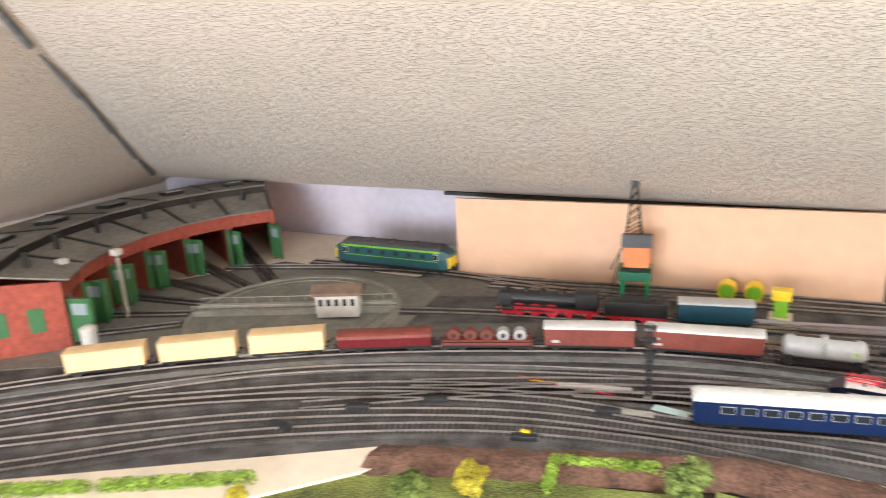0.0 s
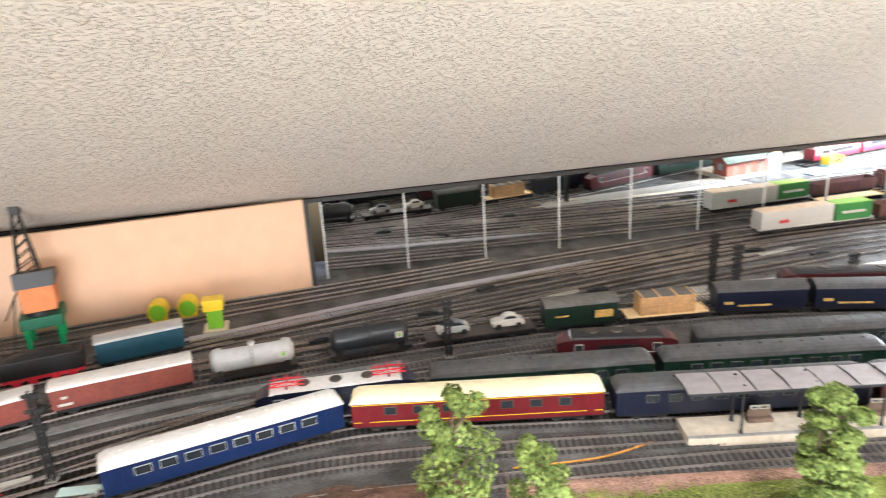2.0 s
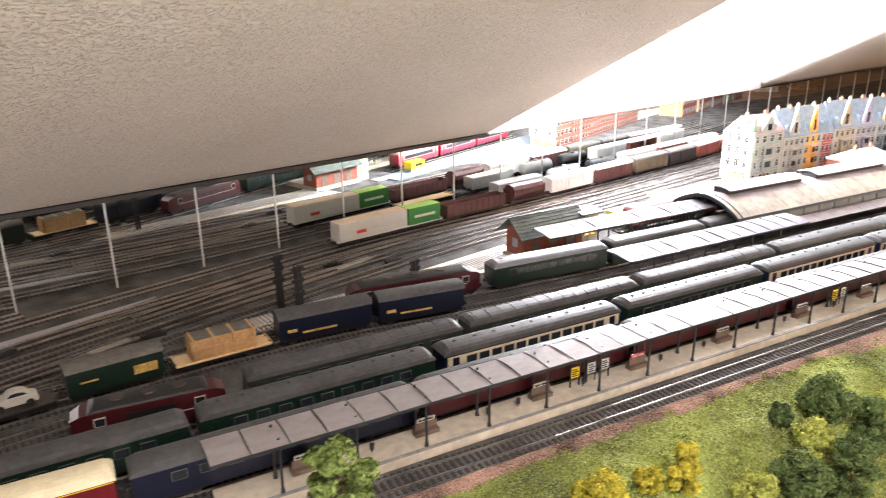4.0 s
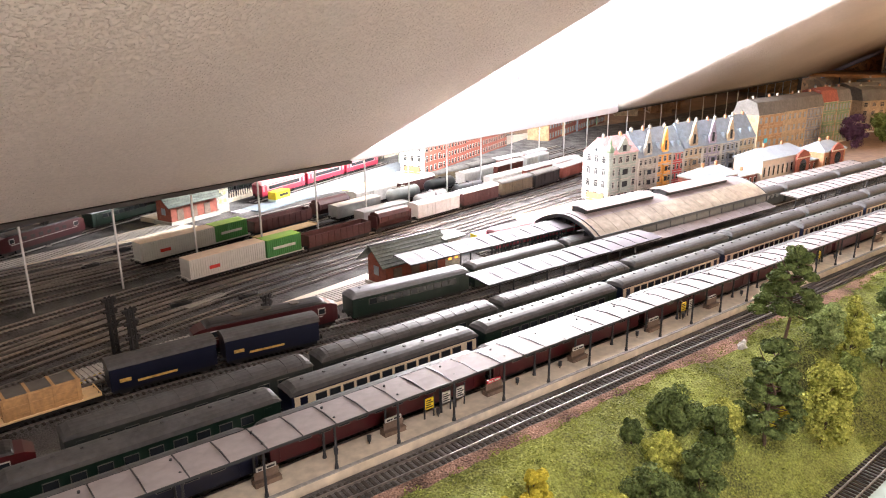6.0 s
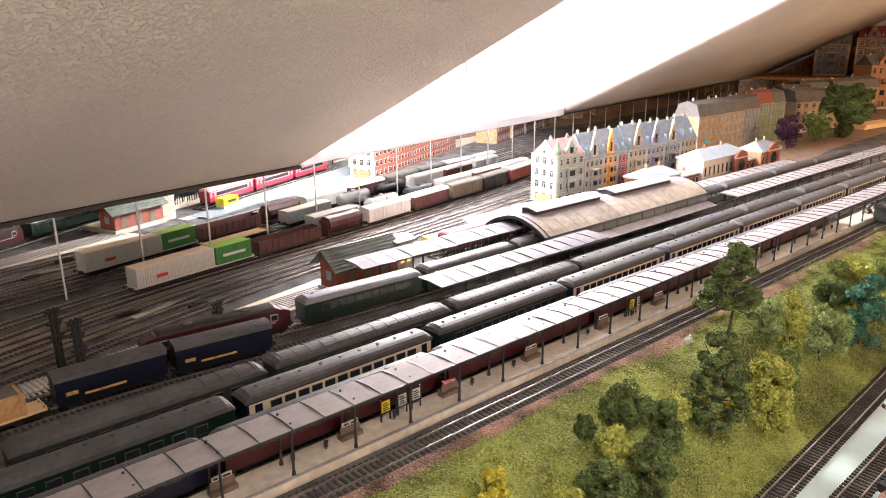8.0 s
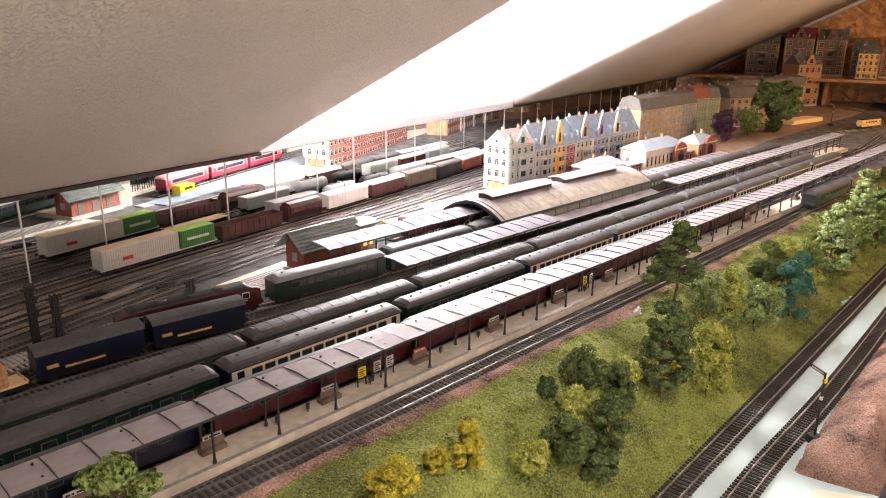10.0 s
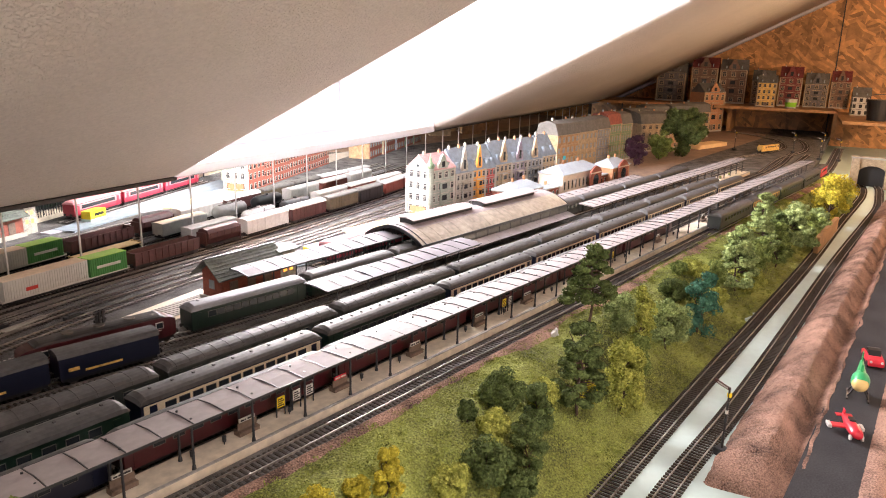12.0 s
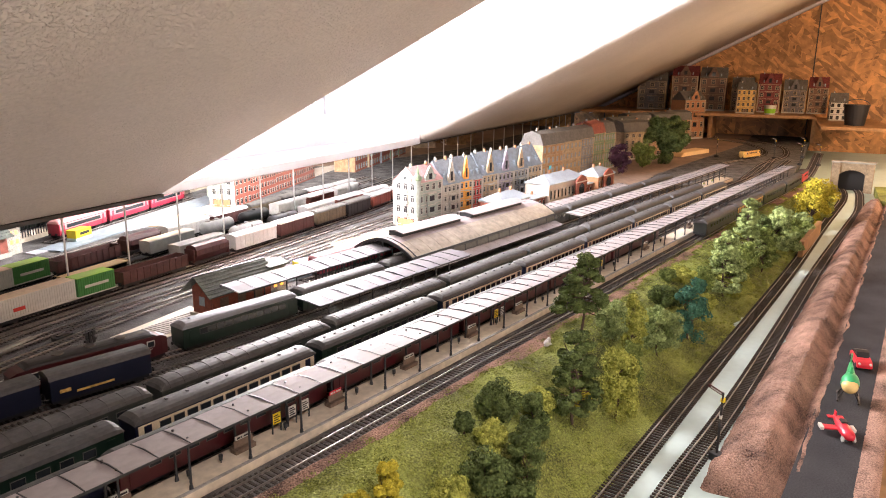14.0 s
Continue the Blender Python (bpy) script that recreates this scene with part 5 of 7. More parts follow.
for i in range(80):
    for j in range(8):
        a = i * 9 + j
        fs.append((a + 9, a + 10, a + 1, a))
structure(part("earth_strip", (vs, fs), DIRT), "ploughed brown earth strip along the track", "ground")
vs, fs = [], []
for i in range(161):
    s = -0.62 + 2.8 * i / 160
    for j in range(5):
        p = st(s, -0.0405 - 0.0062 * j, 0.0005 + 0.003 * (1 - abs(j - 1) / 3) + 0.0012 * noise.noise(Vector((s * 160, j * 7, 0))))
        vs.append(tuple(p))
for i in range(160):
    for j in range(4):
        a = i * 5 + j
        fs.append((a, a + 1, a + 6, a + 5)[::-1])
structure(part("gravel_strip", (vs, fs), PINKGRAVEL), "reddish gravel strip between track and grass", "ground")


# ---- houses ----
def house(label, w, d, h, rise, wall, roof, m, floors=4, cols=4, gable=None, trim=None, back=None, chim=2, mansard=False, pane=None, category="house"):
    t = thing("town_house", label, category, m, "model town houses")
    part("wall", boxes((0.0004, w - 0.0004, 0, d, 0, h)), wall, t)
    if back:
        part("back_wall", boxes((0.0004, w - 0.0004, d, d + 0.0006, 0, h)), back, t, "plain red brick rear wall")
    bm = bmesh.new()
    if mansard:
        prism(bm, [(-0.003, h), (0.010, h + rise * 0.8), (d / 2, h + rise), (d - 0.010, h + rise * 0.8), (d + 0.003, h)], 0, w)
    else:
        prism(bm, [(-0.003, h), (d / 2, h + rise), (d + 0.003, h), (d + 0.003, h + 0.001), (d / 2, h + rise + 0.0012), (-0.003, h + 0.001)], 0, w)
        prism(bm, [(0, h), (d, h), (d / 2, h + rise)], 0.0004, w - 0.0004)
    part("roof", bm, roof, t)
    tr = TRIM if trim is FRAMEW else (trim or TRIM)
    for k in range(1, floors):
        z = h * k / floors
        part("cornice", boxes((0, w, -0.0011, 0.0002, z - 0.0006, z + 0.0006)), tr, t)
    part("cornice", boxes((0, w, -0.0025, 0.0, h - 0.002, h)), tr, t)
    fh, cw = h / floors, w / cols
    fm = None
    for side in ((0, 1) if back else (0,)):
        for r in range(floors):
            for c in range(cols):
                if fm is None:
                    o = part("window", boxes((-cw * 0.25, cw * 0.25, -0.0009, 0.0005, -fh * 0.02, fh * 0.56)), tr, t)
                    q = part("pane", boxes((-cw * 0.19, -cw * 0.018, -0.0012, 0.0012, fh * 0.03, fh * 0.32), (cw * 0.018, cw * 0.19, -0.0012, 0.0012, fh * 0.03, fh * 0.32), (-cw * 0.19, cw * 0.19, -0.0012, 0.0012, fh * 0.36, fh * 0.50)), pane or HOUSEPANE, o)
                    fm = (o.data, q.data)
                else:
                    o, q = new("window", fm[0]), new("pane", fm[1])
                    o.parent, q.parent = t, o
                o.location = (cw * (c + 0.5), -0.0003 if side == 0 else d + 0.0008, fh * r + fh * 0.24)
    if gable:
        g0, g1 = w * 0.30, w * 0.70
        bm = bmesh.new()
        prism(bm, [(g0, h), (g1, h), (g1, h + rise * 0.35), (g1 - w * 0.07, h + rise * 0.55), (w * 0.57, h + rise * 0.9), (w * 0.5, h + rise * 1.08), (w * 0.43, h + rise * 0.9), (g0 + w * 0.07, h + rise * 0.55), (g0, h + rise * 0.35)], -0.001, 0.004, "y")
        g = part("gable", bm, gable, t, "ornamental stepped gable")
        part("gable_window", boxes((w * 0.44, w * 0.56, -0.0016, -0.0010, h + rise * 0.15, h + rise * 0.55)), GLASS, g)
    for k in range(chim):
        x = w * (0.2 + 0.6 * k / max(1, chim - 1))
        c = part("chimney", boxes((x - 0.003, x + 0.003, d * 0.5 - 0.0025, d * 0.5 + 0.0025, h + rise * 0.6, h + rise + 0.007)), BRICKPALE if k else TRIM, t)
        for dx in (-0.002, 0.002):
            part("chimney_pot", cyl(bmesh.new(), 0.0011, 0.0009, (x + dx * 0.7, d * 0.5, h + rise + 0.007), (x + dx * 0.7, d * 0.5, h + rise + 0.0105), 8), TARROOF, c)
    for k in range(2):
        if True:
            x = w * (0.22 + 0.56 * k)
            dm = part("dormer", boxes((x - 0.004, x + 0.004, 0.005, d * 0.32, h + 0.003, h + rise * 0.45)), roof, t)
            part("dormer_pane", boxes((x - 0.0028, x + 0.0028, 0.0042, 0.005, h + 0.006, h + rise * 0.40)), PALEPANE, dm)
    if gable:
        # bay with balconies on the middle axis
        by = part("bay", boxes((w * 0.36, w * 0.64, -0.006, -0.0012, fh * 1.0, fh * 2.9)), wall, t)
        for r in (1, 2):
            part("bay_window", boxes((w * 0.41, w * 0.59, -0.0068, -0.006, fh * (r + 0.3), fh * (r + 0.75))), GLASS, by)
            part("bay_cornice", boxes((w * 0.34, w * 0.66, -0.0072, -0.0061, fh * (r + 0.92), fh * (r + 0.98))), tr, by)
        part("balcony", boxes((w * 0.33, w * 0.67, -0.0085, -0.0013, fh * 2.9, fh * 2.96)), tr, by)
    part("pilaster", boxes((0.0002, w * 0.05, -0.0016, 0, 0, h - 0.002)), tr, t)
    part("pilaster", boxes((w * 0.95, w - 0.0002, -0.0016, 0, 0, h - 0.002)), tr, t)
    part("plinth", boxes((0.0006, w - 0.0006, -0.0018, 0, 0, fh * 0.18)), TRIM, t)
    part("door", boxes((w * 0.44, w * 0.56, -0.001, 0.0005, 0.0, fh * 0.75)), BENCH, t)
    return t


HN = 0.545
corner = house("mint green corner house with a pink roof and onion turret", 0.098, 0.075, 0.112, 0.034, MINT, PINKROOF, STM @ Matrix.Translation((0.805, HN + 0.002, 0)), 4, 4, MINT, FRAMEW, BRICK, 2)
# its narrow street front faces along the tracks
bm = bmesh.new()
for r in range(4):
    for c in range(3):
        y, z = 0.010 + 0.022 * c, 0.007 + 0.028 * r
        o = part("window", boxes((-0.0012, 0.0003, y - 0.0015, y + 0.0105, z + 0.001, z + 0.0185)), FRAMEW, corner)
        part("pane", boxes((-0.0015, -0.0012, y - 0.0003, y + 0.0041, z + 0.0022, z + 0.0130), (-0.0015, -0.0012, y + 0.0049, y + 0.0093, z + 0.0022, z + 0.0130), (-0.0015, -0.0012, y - 0.0003, y + 0.0093, z + 0.0138, z + 0.0174)), HOUSEPANE, o)
        part("lintel", boxes((-0.0026, 0.0002, y - 0.0026, y + 0.0116, z + 0.0187, z + 0.0203)), FRAMEW, o)
        part("window_sill", boxes((-0.0026, 0.0002, y - 0.0022, y + 0.0112, z - 0.0002, z + 0.0009)), FRAMEW, o)
for z in (0.028, 0.056, 0.084, 0.111):
    part("cornice", boxes((-0.0016, 0.0004, -0.001, 0.076, z - 0.0008, z + 0.0008)), FRAMEW, corner)
prism(bm, [(0.018, 0.112), (0.058, 0.112), (0.056, 0.122), (0.048, 0.128), (0.038, 0.139), (0.028, 0.128), (0.020, 0.122)], -0.0012, 0.003)
part("gable", bm, MINT, corner, "curved ornamental gable")
bm = bmesh.new()
cyl(bm, 0.0085, 0.0085, (0.001, 0.001, 0.03), (0.001, 0.001, 0.118), 10)
tur = part("turret", bm, MINT, corner, "round corner turret")
bm = bmesh.new()
for (r0, z0), (r1, z1) in zip([(0.009, 0.118), (0.0105, 0.123), (0.0085, 0.129), (0.0045, 0.134), (0.0035, 0.138), (0.0042, 0.141), (0.0008, 0.149)], [(0.0105, 0.123), (0.0085, 0.129), (0.0045, 0.134), (0.0035, 0.138), (0.0042, 0.141), (0.0008, 0.149), (0.0004, 0.156)]):
    cyl(bm, r0, r1, (0.001, 0.001, z0), (0.001, 0.001, z1), 12)
part("onion_dome", bm, GREENP, tur, "weathered green onion dome")
part("shop_front", boxes((-0.0022, -0.0012, 0.012, 0.06, 0.003, 0.022)), BRICKPALE, corner, "orange shop front")
for y in (0.030,):
    for z in (0.031, 0.059):
        b = part("balcony", boxes((-0.007, -0.0004, y - 0.001, y + 0.0125, z, z + 0.001)), FRAMEW, corner)
        for k in range(6):
            part("baluster", boxes((-0.0069, -0.0063, y + 0.0022 * k, y + 0.0022 * k + 0.0008, z + 0.001, z + 0.005)), FRAMEW, b)
        part("rail", boxes((-0.0071, -0.0061, y - 0.001, y + 0.0125, z + 0.005, z + 0.0057)), FRAMEW, b)
for y in (0.0002, 0.072):
    part("quoin_strip", boxes((-0.0018, -0.0002, y, y + 0.0035, 0.001, 0.110)), FRAMEW, corner)
for y, z in ((0.020, 0.126), (0.056, 0.126), (0.038, 0.143), (0.029, 0.132), (0.047, 0.132)):
    part("finial", cyl(bmesh.new(), 0.0015, 0.0003, (0.001, y, z - 0.004), (0.001, y, z + 0.006), 6), FRAMEW, corner)
part("gable_window", cyl(bmesh.new(), 0.0035, 0.0035, (-0.0017, 0.038, 0.121), (-0.0012, 0.038, 0.121), 14), GLASS, corner)
x = 0.904
ROW = [("narrow grey stone town house with a round gable", 0.070, STONE, STONE), ("orange plaster town house with a stepped gable", 0.058, ORANGE, ORANGE), ("deep red plaster town house", 0.045, REDP, None), ("tan town house with a carved gable", 0.078, TAN, TAN),
       ("mauve grey town house with white trim", 0.082, MAUVE, MAUVE), ("dark grey town house with a tan gable", 0.080, GREYP, TAN), ("tan town house with a slate roof", 0.080, TAN, None)]
for lab, w, wall, gab in ROW:
    hv = 0.092 + 0.016 * (x - 0.9) + 0.008 * (1 + math.sin(x * 90)) / 2
    house(lab, w, 0.072, hv, 0.058, wall, SLATE, STM @ Matrix.Translation((x, HN, 0)), 4, 3 if w < 0.06 else 4, gab, FRAMEW, BRICK, 1 + (w > 0.06))
    x += w + 0.0008
x = 1.565
for lab, w, wall, roof, hh in [("brown town house with a grey mansard roof", 0.15, BROWNP, TARROOF, 0.125), ("brown town house with a grey mansard roof", 0.15, TAN, TARROOF, 0.125), ("grey town house with a mansard roof", 0.12, GREYP, TARROOF, 0.125),
                               ("green town house with a red gable roof", 0.11, GREENP, BRICK, 0.135), ("grey green tall town house", 0.11, GREENP, TARROOF, 0.13)]:
    house(lab, w, 0.08, hh + 0.012, 0.045, wall, roof, STM @ Matrix.Translation((x, HN + 0.09 + 0.05 * (x - 1.6), 0)), 4, 5, None, TAN, BRICK, 2, True, PALEPANE)
    x += w + 0.0008
for k, (px, py, w, hh, wall) in enumerate([(2.75, -0.42, 0.16, 0.12, BROWNP), (2.95, -0.46, 0.14, 0.13, BROWNP), (3.72, -0.62, 0.17, 0.22, BRICKPALE), (2.55, -0.50, 0.15, 0.12, TAN), (2.78, -0.58, 0.14, 0.11, BROWNP), (3.10, -0.55, 0.15, 0.13, REDP), (3.35, -0.60, 0.15, 0.13, BROWNP)]):
    house("brown town house with many windows in warm lamplight", w, 0.10, hh, 0.05, wall, TARROOF, Matrix.Translation((px, py, 0)) @ Matrix.Rotation(radians(-35), 4, "Z"), 4, 4, wall if k == 2 else None, TAN, None, 2, k != 2)
# houses on the far shelf
shelf = thing("wall_shelf", "rough wooden shelf along the chipboard wall", "shelf", Matrix.Translation((0, 0, 0)), kind="structure")
part("board", boxes((3.78, 4.29, -1.28, 0.0, 0.135, 0.15)), WOOD, shelf)
part("board", boxes((3.45, 4.29, -1.62, -1.30, 0.105, 0.12)), WOOD, shelf)
for y in (-1.29, -0.75):
    part("bracket", boxes((3.9, 4.29, y - 0.01, y + 0.01, -0.0, 0.135)), WOOD, shelf)
# wall colours kept dark to stand for the shade over the far shelf
SHADEBROWN = mat("shaded_brown_plaster", (0.15, 0.085, 0.055), 0.8, var=0.2, scale=70)
SHADEGREY = mat("shaded_grey_plaster", (0.12, 0.11, 0.11), 0.8, var=0.2, scale=70)
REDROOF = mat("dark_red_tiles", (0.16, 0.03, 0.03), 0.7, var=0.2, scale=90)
FARH = [(-0.30, 0.17, 0.21, SHADEGREY, TARROOF), (-0.50, 0.15, 0.25, SHADEBROWN, REDROOF), (-0.66, 0.15, 0.24, SHADEBROWN, TARROOF), (-0.84, 0.12, 0.17, SHADEGREY, TARROOF), (-0.985, 0.12, 0.20, REDROOF, REDROOF), (-1.12, 0.12, 0.16, SHADEGREY, TARROOF), (-1.25, 0.10, 0.18, SHADEBROWN, REDROOF)]
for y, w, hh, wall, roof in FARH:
    house("town house standing on the far shelf, shade put into its wall colour", w, 0.10, hh * 0.8, 0.06, wall, roof, Matrix.Translation((4.04, y, 0.151)) @ Matrix.Rotation(radians(-90), 4, "Z"), 4, 3, wall, TAN, None, 2)
house("yellow house with lit looking windows on the shelf", 0.10, 0.08, 0.13, 0.04, YELLOWP, TARROOF, Matrix.Translation((3.88, -0.88, 0.151)) @ Matrix.Rotation(radians(-90), 4, "Z"), 4, 4, None, TAN, None, 1)
house("black and white half-timbered house on the shelf", 0.09, 0.08, 0.10, 0.05, FRAMEW, TARROOF, Matrix.Translation((3.98, -1.36, 0.121)) @ Matrix.Rotation(radians(-90), 4, "Z"), 3, 3, None, BLACK, None, 1)
t = thing("bucket", "black plastic bucket on the shelf", "bucket", Matrix.Translation((3.62, -1.46, 0.1205)))
part("pail", cyl(bmesh.new(), 0.045, 0.058, (0, 0, 0), (0, 0, 0.10), 24), BLACK, t)
part("rim", cyl(bmesh.new(), 0.061, 0.061, (0, 0, 0.097), (0, 0, 0.103), 24), BLACK, t)
bm = bmesh.new()
for k in range(10):
    a, b = math.pi * k / 10, math.pi * (k + 1) / 10
    cyl(bm, 0.002, 0.002, (0, 0.058 * math.cos(a), 0.10 + 0.03 * math.sin(a)), (0, 0.058 * math.cos(b), 0.10 + 0.03 * math.sin(b)), 6)
part("handle", bm, STEEL, t)
t = thing("tub", "white plastic tub with a green label on the shelf", "tub", Matrix.Translation((3.84, -1.06, 0.1505)))
part("cup", cyl(bmesh.new(), 0.026, 0.032, (0, 0, 0), (0, 0, 0.05), 20), FRAMEW, t)
part("label_band", cyl(bmesh.new(), 0.0275, 0.031, (0, 0, 0.008), (0, 0, 0.032), 20), LIME, t)
t = thing("wall_bracket", "black bracket on the chipboard wall", "bracket", Matrix.Translation((4.285, -1.72, 0.50)))
part("plate", boxes((-0.015, 0.014, -0.03, 0.03, -0.12, 0.12), bevel=0.004), BLACK, t)
for y in (-0.05, -1.27, -2.49):
    structure(part("trim", boxes((4.296, 4.2995, y - 0.003, y + 0.003, -0.9, 1.9)), DARK), "dark seam between chipboard panels", "trim")

# ---- station building ----
sb = thing("station_building", "long station building with red brick walls and pale hipped roofs", "station", STM)
PALEROOF = mat("pale_hip_roof", (0.27, 0.32, 0.36), 0.7, var=0.06, scale=40)
PALEWALL = plain("pale_station_wall", (0.62, 0.52, 0.42), 0.7)


def wing(s0, s1, n0, n1, h, rise, wall):
    w = part("wing_wall", boxes((s0, s1, n0, n1, 0, h)), wall, sb)
    o, i = 0.005, min(n1 - n0, s1 - s0) * 0.42
    v = [(s0 - o, n0 - o, h), (s1 + o, n0 - o, h), (s1 + o, n1 + o, h), (s0 - o, n1 + o, h), (s0 + i, (n0 + n1) / 2, h + rise), (s1 - i, (n0 + n1) / 2, h + rise)]
    part("hip_roof", (v, [(0, 1, 5, 4), (1, 2, 5), (2, 3, 4, 5), (3, 0, 4), (3, 2, 1, 0)]), PALEROOF, sb)
    part("eaves_band", boxes((s0 - 0.002, s1 + 0.002, n0 - 0.002, n1 + 0.002, h - 0.004, h - 0.0005)), FRAMEW, sb)
    n = max(2, int((s1 - s0) / 0.02))
    for k in range(n):
        x = s0 + (s1 - s0) * (k + 0.5) / n
        q = part("window", boxes((x - 0.004, x + 0.004, n0 - 0.0008, n0 + 0.0004, h * 0.35, h * 0.75)), FRAMEW, sb)
        part("pane", boxes((x - 0.0028, x + 0.0028, n0 - 0.0012, n0 - 0.0008, h * 0.38, h * 0.72)), GLASS, q)
    for k in range(2):
        x = s0 + (s1 - s0) * (0.3 + 0.4 * k)
        part("chimney", boxes((x - 0.003, x + 0.003, (n0 + n1) / 2 - 0.0025, (n0 + n1) / 2 + 0.0025, h + rise * 0.6, h + rise + 0.009)), BRICKPALE, sb)


SN = 0.430
wing(1.00, 1.135, SN, SN + 0.07, 0.050, 0.020, BRICK)
wing(1.137, 1.238, SN + 0.008, SN + 0.06, 0.038, 0.004, BRICK)
wing(1.24, 1.46, SN - 0.002, SN + 0.075, 0.068, 0.022, PALEWALL)
wing(1.462, 1.538, SN + 0.008, SN + 0.06, 0.040, 0.004, BRICK)
wing(1.54, 1.66, SN - 0.01, SN + 0.06, 0.060, 0.022, BRICKPALE)
for gs in (1.41, 1.60):
    bm = bmesh.new()
    prism(bm, [(gs - 0.034, 0.0), (gs + 0.034, 0.0), (gs + 0.034, 0.062), (gs + 0.022, 0.072), (gs, 0.080), (gs - 0.022, 0.072), (gs - 0.034, 0.062)], SN - 0.0185, SN - 0.0135, "y")
    g = part("brick_gable", bm, BRICK, sb, "curved red brick gable with a round window")
    part("round_window", cyl(bmesh.new(), 0.017, 0.017, (gs, SN - 0.0192, 0.038), (gs, SN - 0.0182, 0.038), 24), GLASS, g)
    part("gable_coping", boxes((gs - 0.036, gs + 0.036, SN - 0.0198, SN - 0.0187, 0.058, 0.061)), PALEWALL, g)
t = thing("flag", "small turquoise flag on the station roof", "flag", STM @ Matrix.Translation((1.30, SN + 0.035, 0.088)))
part("pole", cyl(bmesh.new(), 0.0006, 0.0005, (0, 0, 0), (0, 0, 0.025), 6), IRON, t)
part("cloth", boxes((0.0006, 0.016, -0.0003, 0.0003, 0.013, 0.024)), plain("turquoise_cloth", (0.02, 0.45, 0.60), 0.6), t)
canopy(1.05, 1.62, 0.345, 0.384, 0.030, 0.0335, "flat platform roof before the station building", 0.04, 0.06, True, 1)

# ---- trees ----
def leaf_mat(name, c, c2):
    return mat(name, c, 0.9, var=0.25, scale=60, colour2=c2, island=0.22, fine=5, spec=0.2)


LEAF = {
    "dark": leaf_mat("dark_leaves", (0.055, 0.09, 0.025), (0.17, 0.23, 0.075)),
    "mid": leaf_mat("green_leaves", (0.10, 0.16, 0.03), (0.30, 0.38, 0.11)),
    "light": leaf_mat("light_leaves", (0.16, 0.24, 0.07), (0.40, 0.50, 0.20)),
    "lime": leaf_mat("lime_leaves", (0.24, 0.28, 0.04), (0.54, 0.56, 0.13)),
    "yellow": leaf_mat("yellow_leaves", (0.44, 0.38, 0.03), (0.72, 0.62, 0.08)),
    "teal": leaf_mat("blue_green_leaves", (0.025, 0.11, 0.075), (0.09, 0.26, 0.17)),
    "plum": leaf_mat("plum_leaves", (0.06, 0.025, 0.045), (0.12, 0.05, 0.08)),
    "hedge": leaf_mat("hedge_leaves", (0.20, 0.34, 0.04), (0.38, 0.55, 0.08)),
}


def leaves(clumps, size, per, rng):
    """Many small folded leaf tufts facing outwards over the given balls (centre, radius, flatness)."""
    vs, fs = [], []
    for c, r, fl in clumps:
        for _ in range(per):
            d = Vector((rng.gauss(0, 1), rng.gauss(0, 1), rng.gauss(0.15, 1))).normalized()
            p = Vector(c) + Vector((d.x, d.y, d.z * fl)) * r * (0.62 + 0.46 * rng.random() ** 0.7)
            nrm = (d * 1.25 + Vector((rng.uniform(-0.7, 0.7), rng.uniform(-0.7, 0.7), rng.uniform(-0.4, 0.7)))).normalized()
            a = nrm.orthogonal().normalized()
            b = nrm.cross(a)
            s = size * rng.uniform(0.55, 1.3)
            i = len(vs)
            vs += [tuple(p + a * s * x + b * s * y + nrm * s * z) for x, y, z in ((-0.7, -0.45, 0), (0.5, -0.6, 0.3), (0.7, 0.5, 0), (-0.45, 0.6, 0.3))]
            fs += [(i, i + 1, i + 2), (i, i + 2, i + 3)]
    return vs, fs


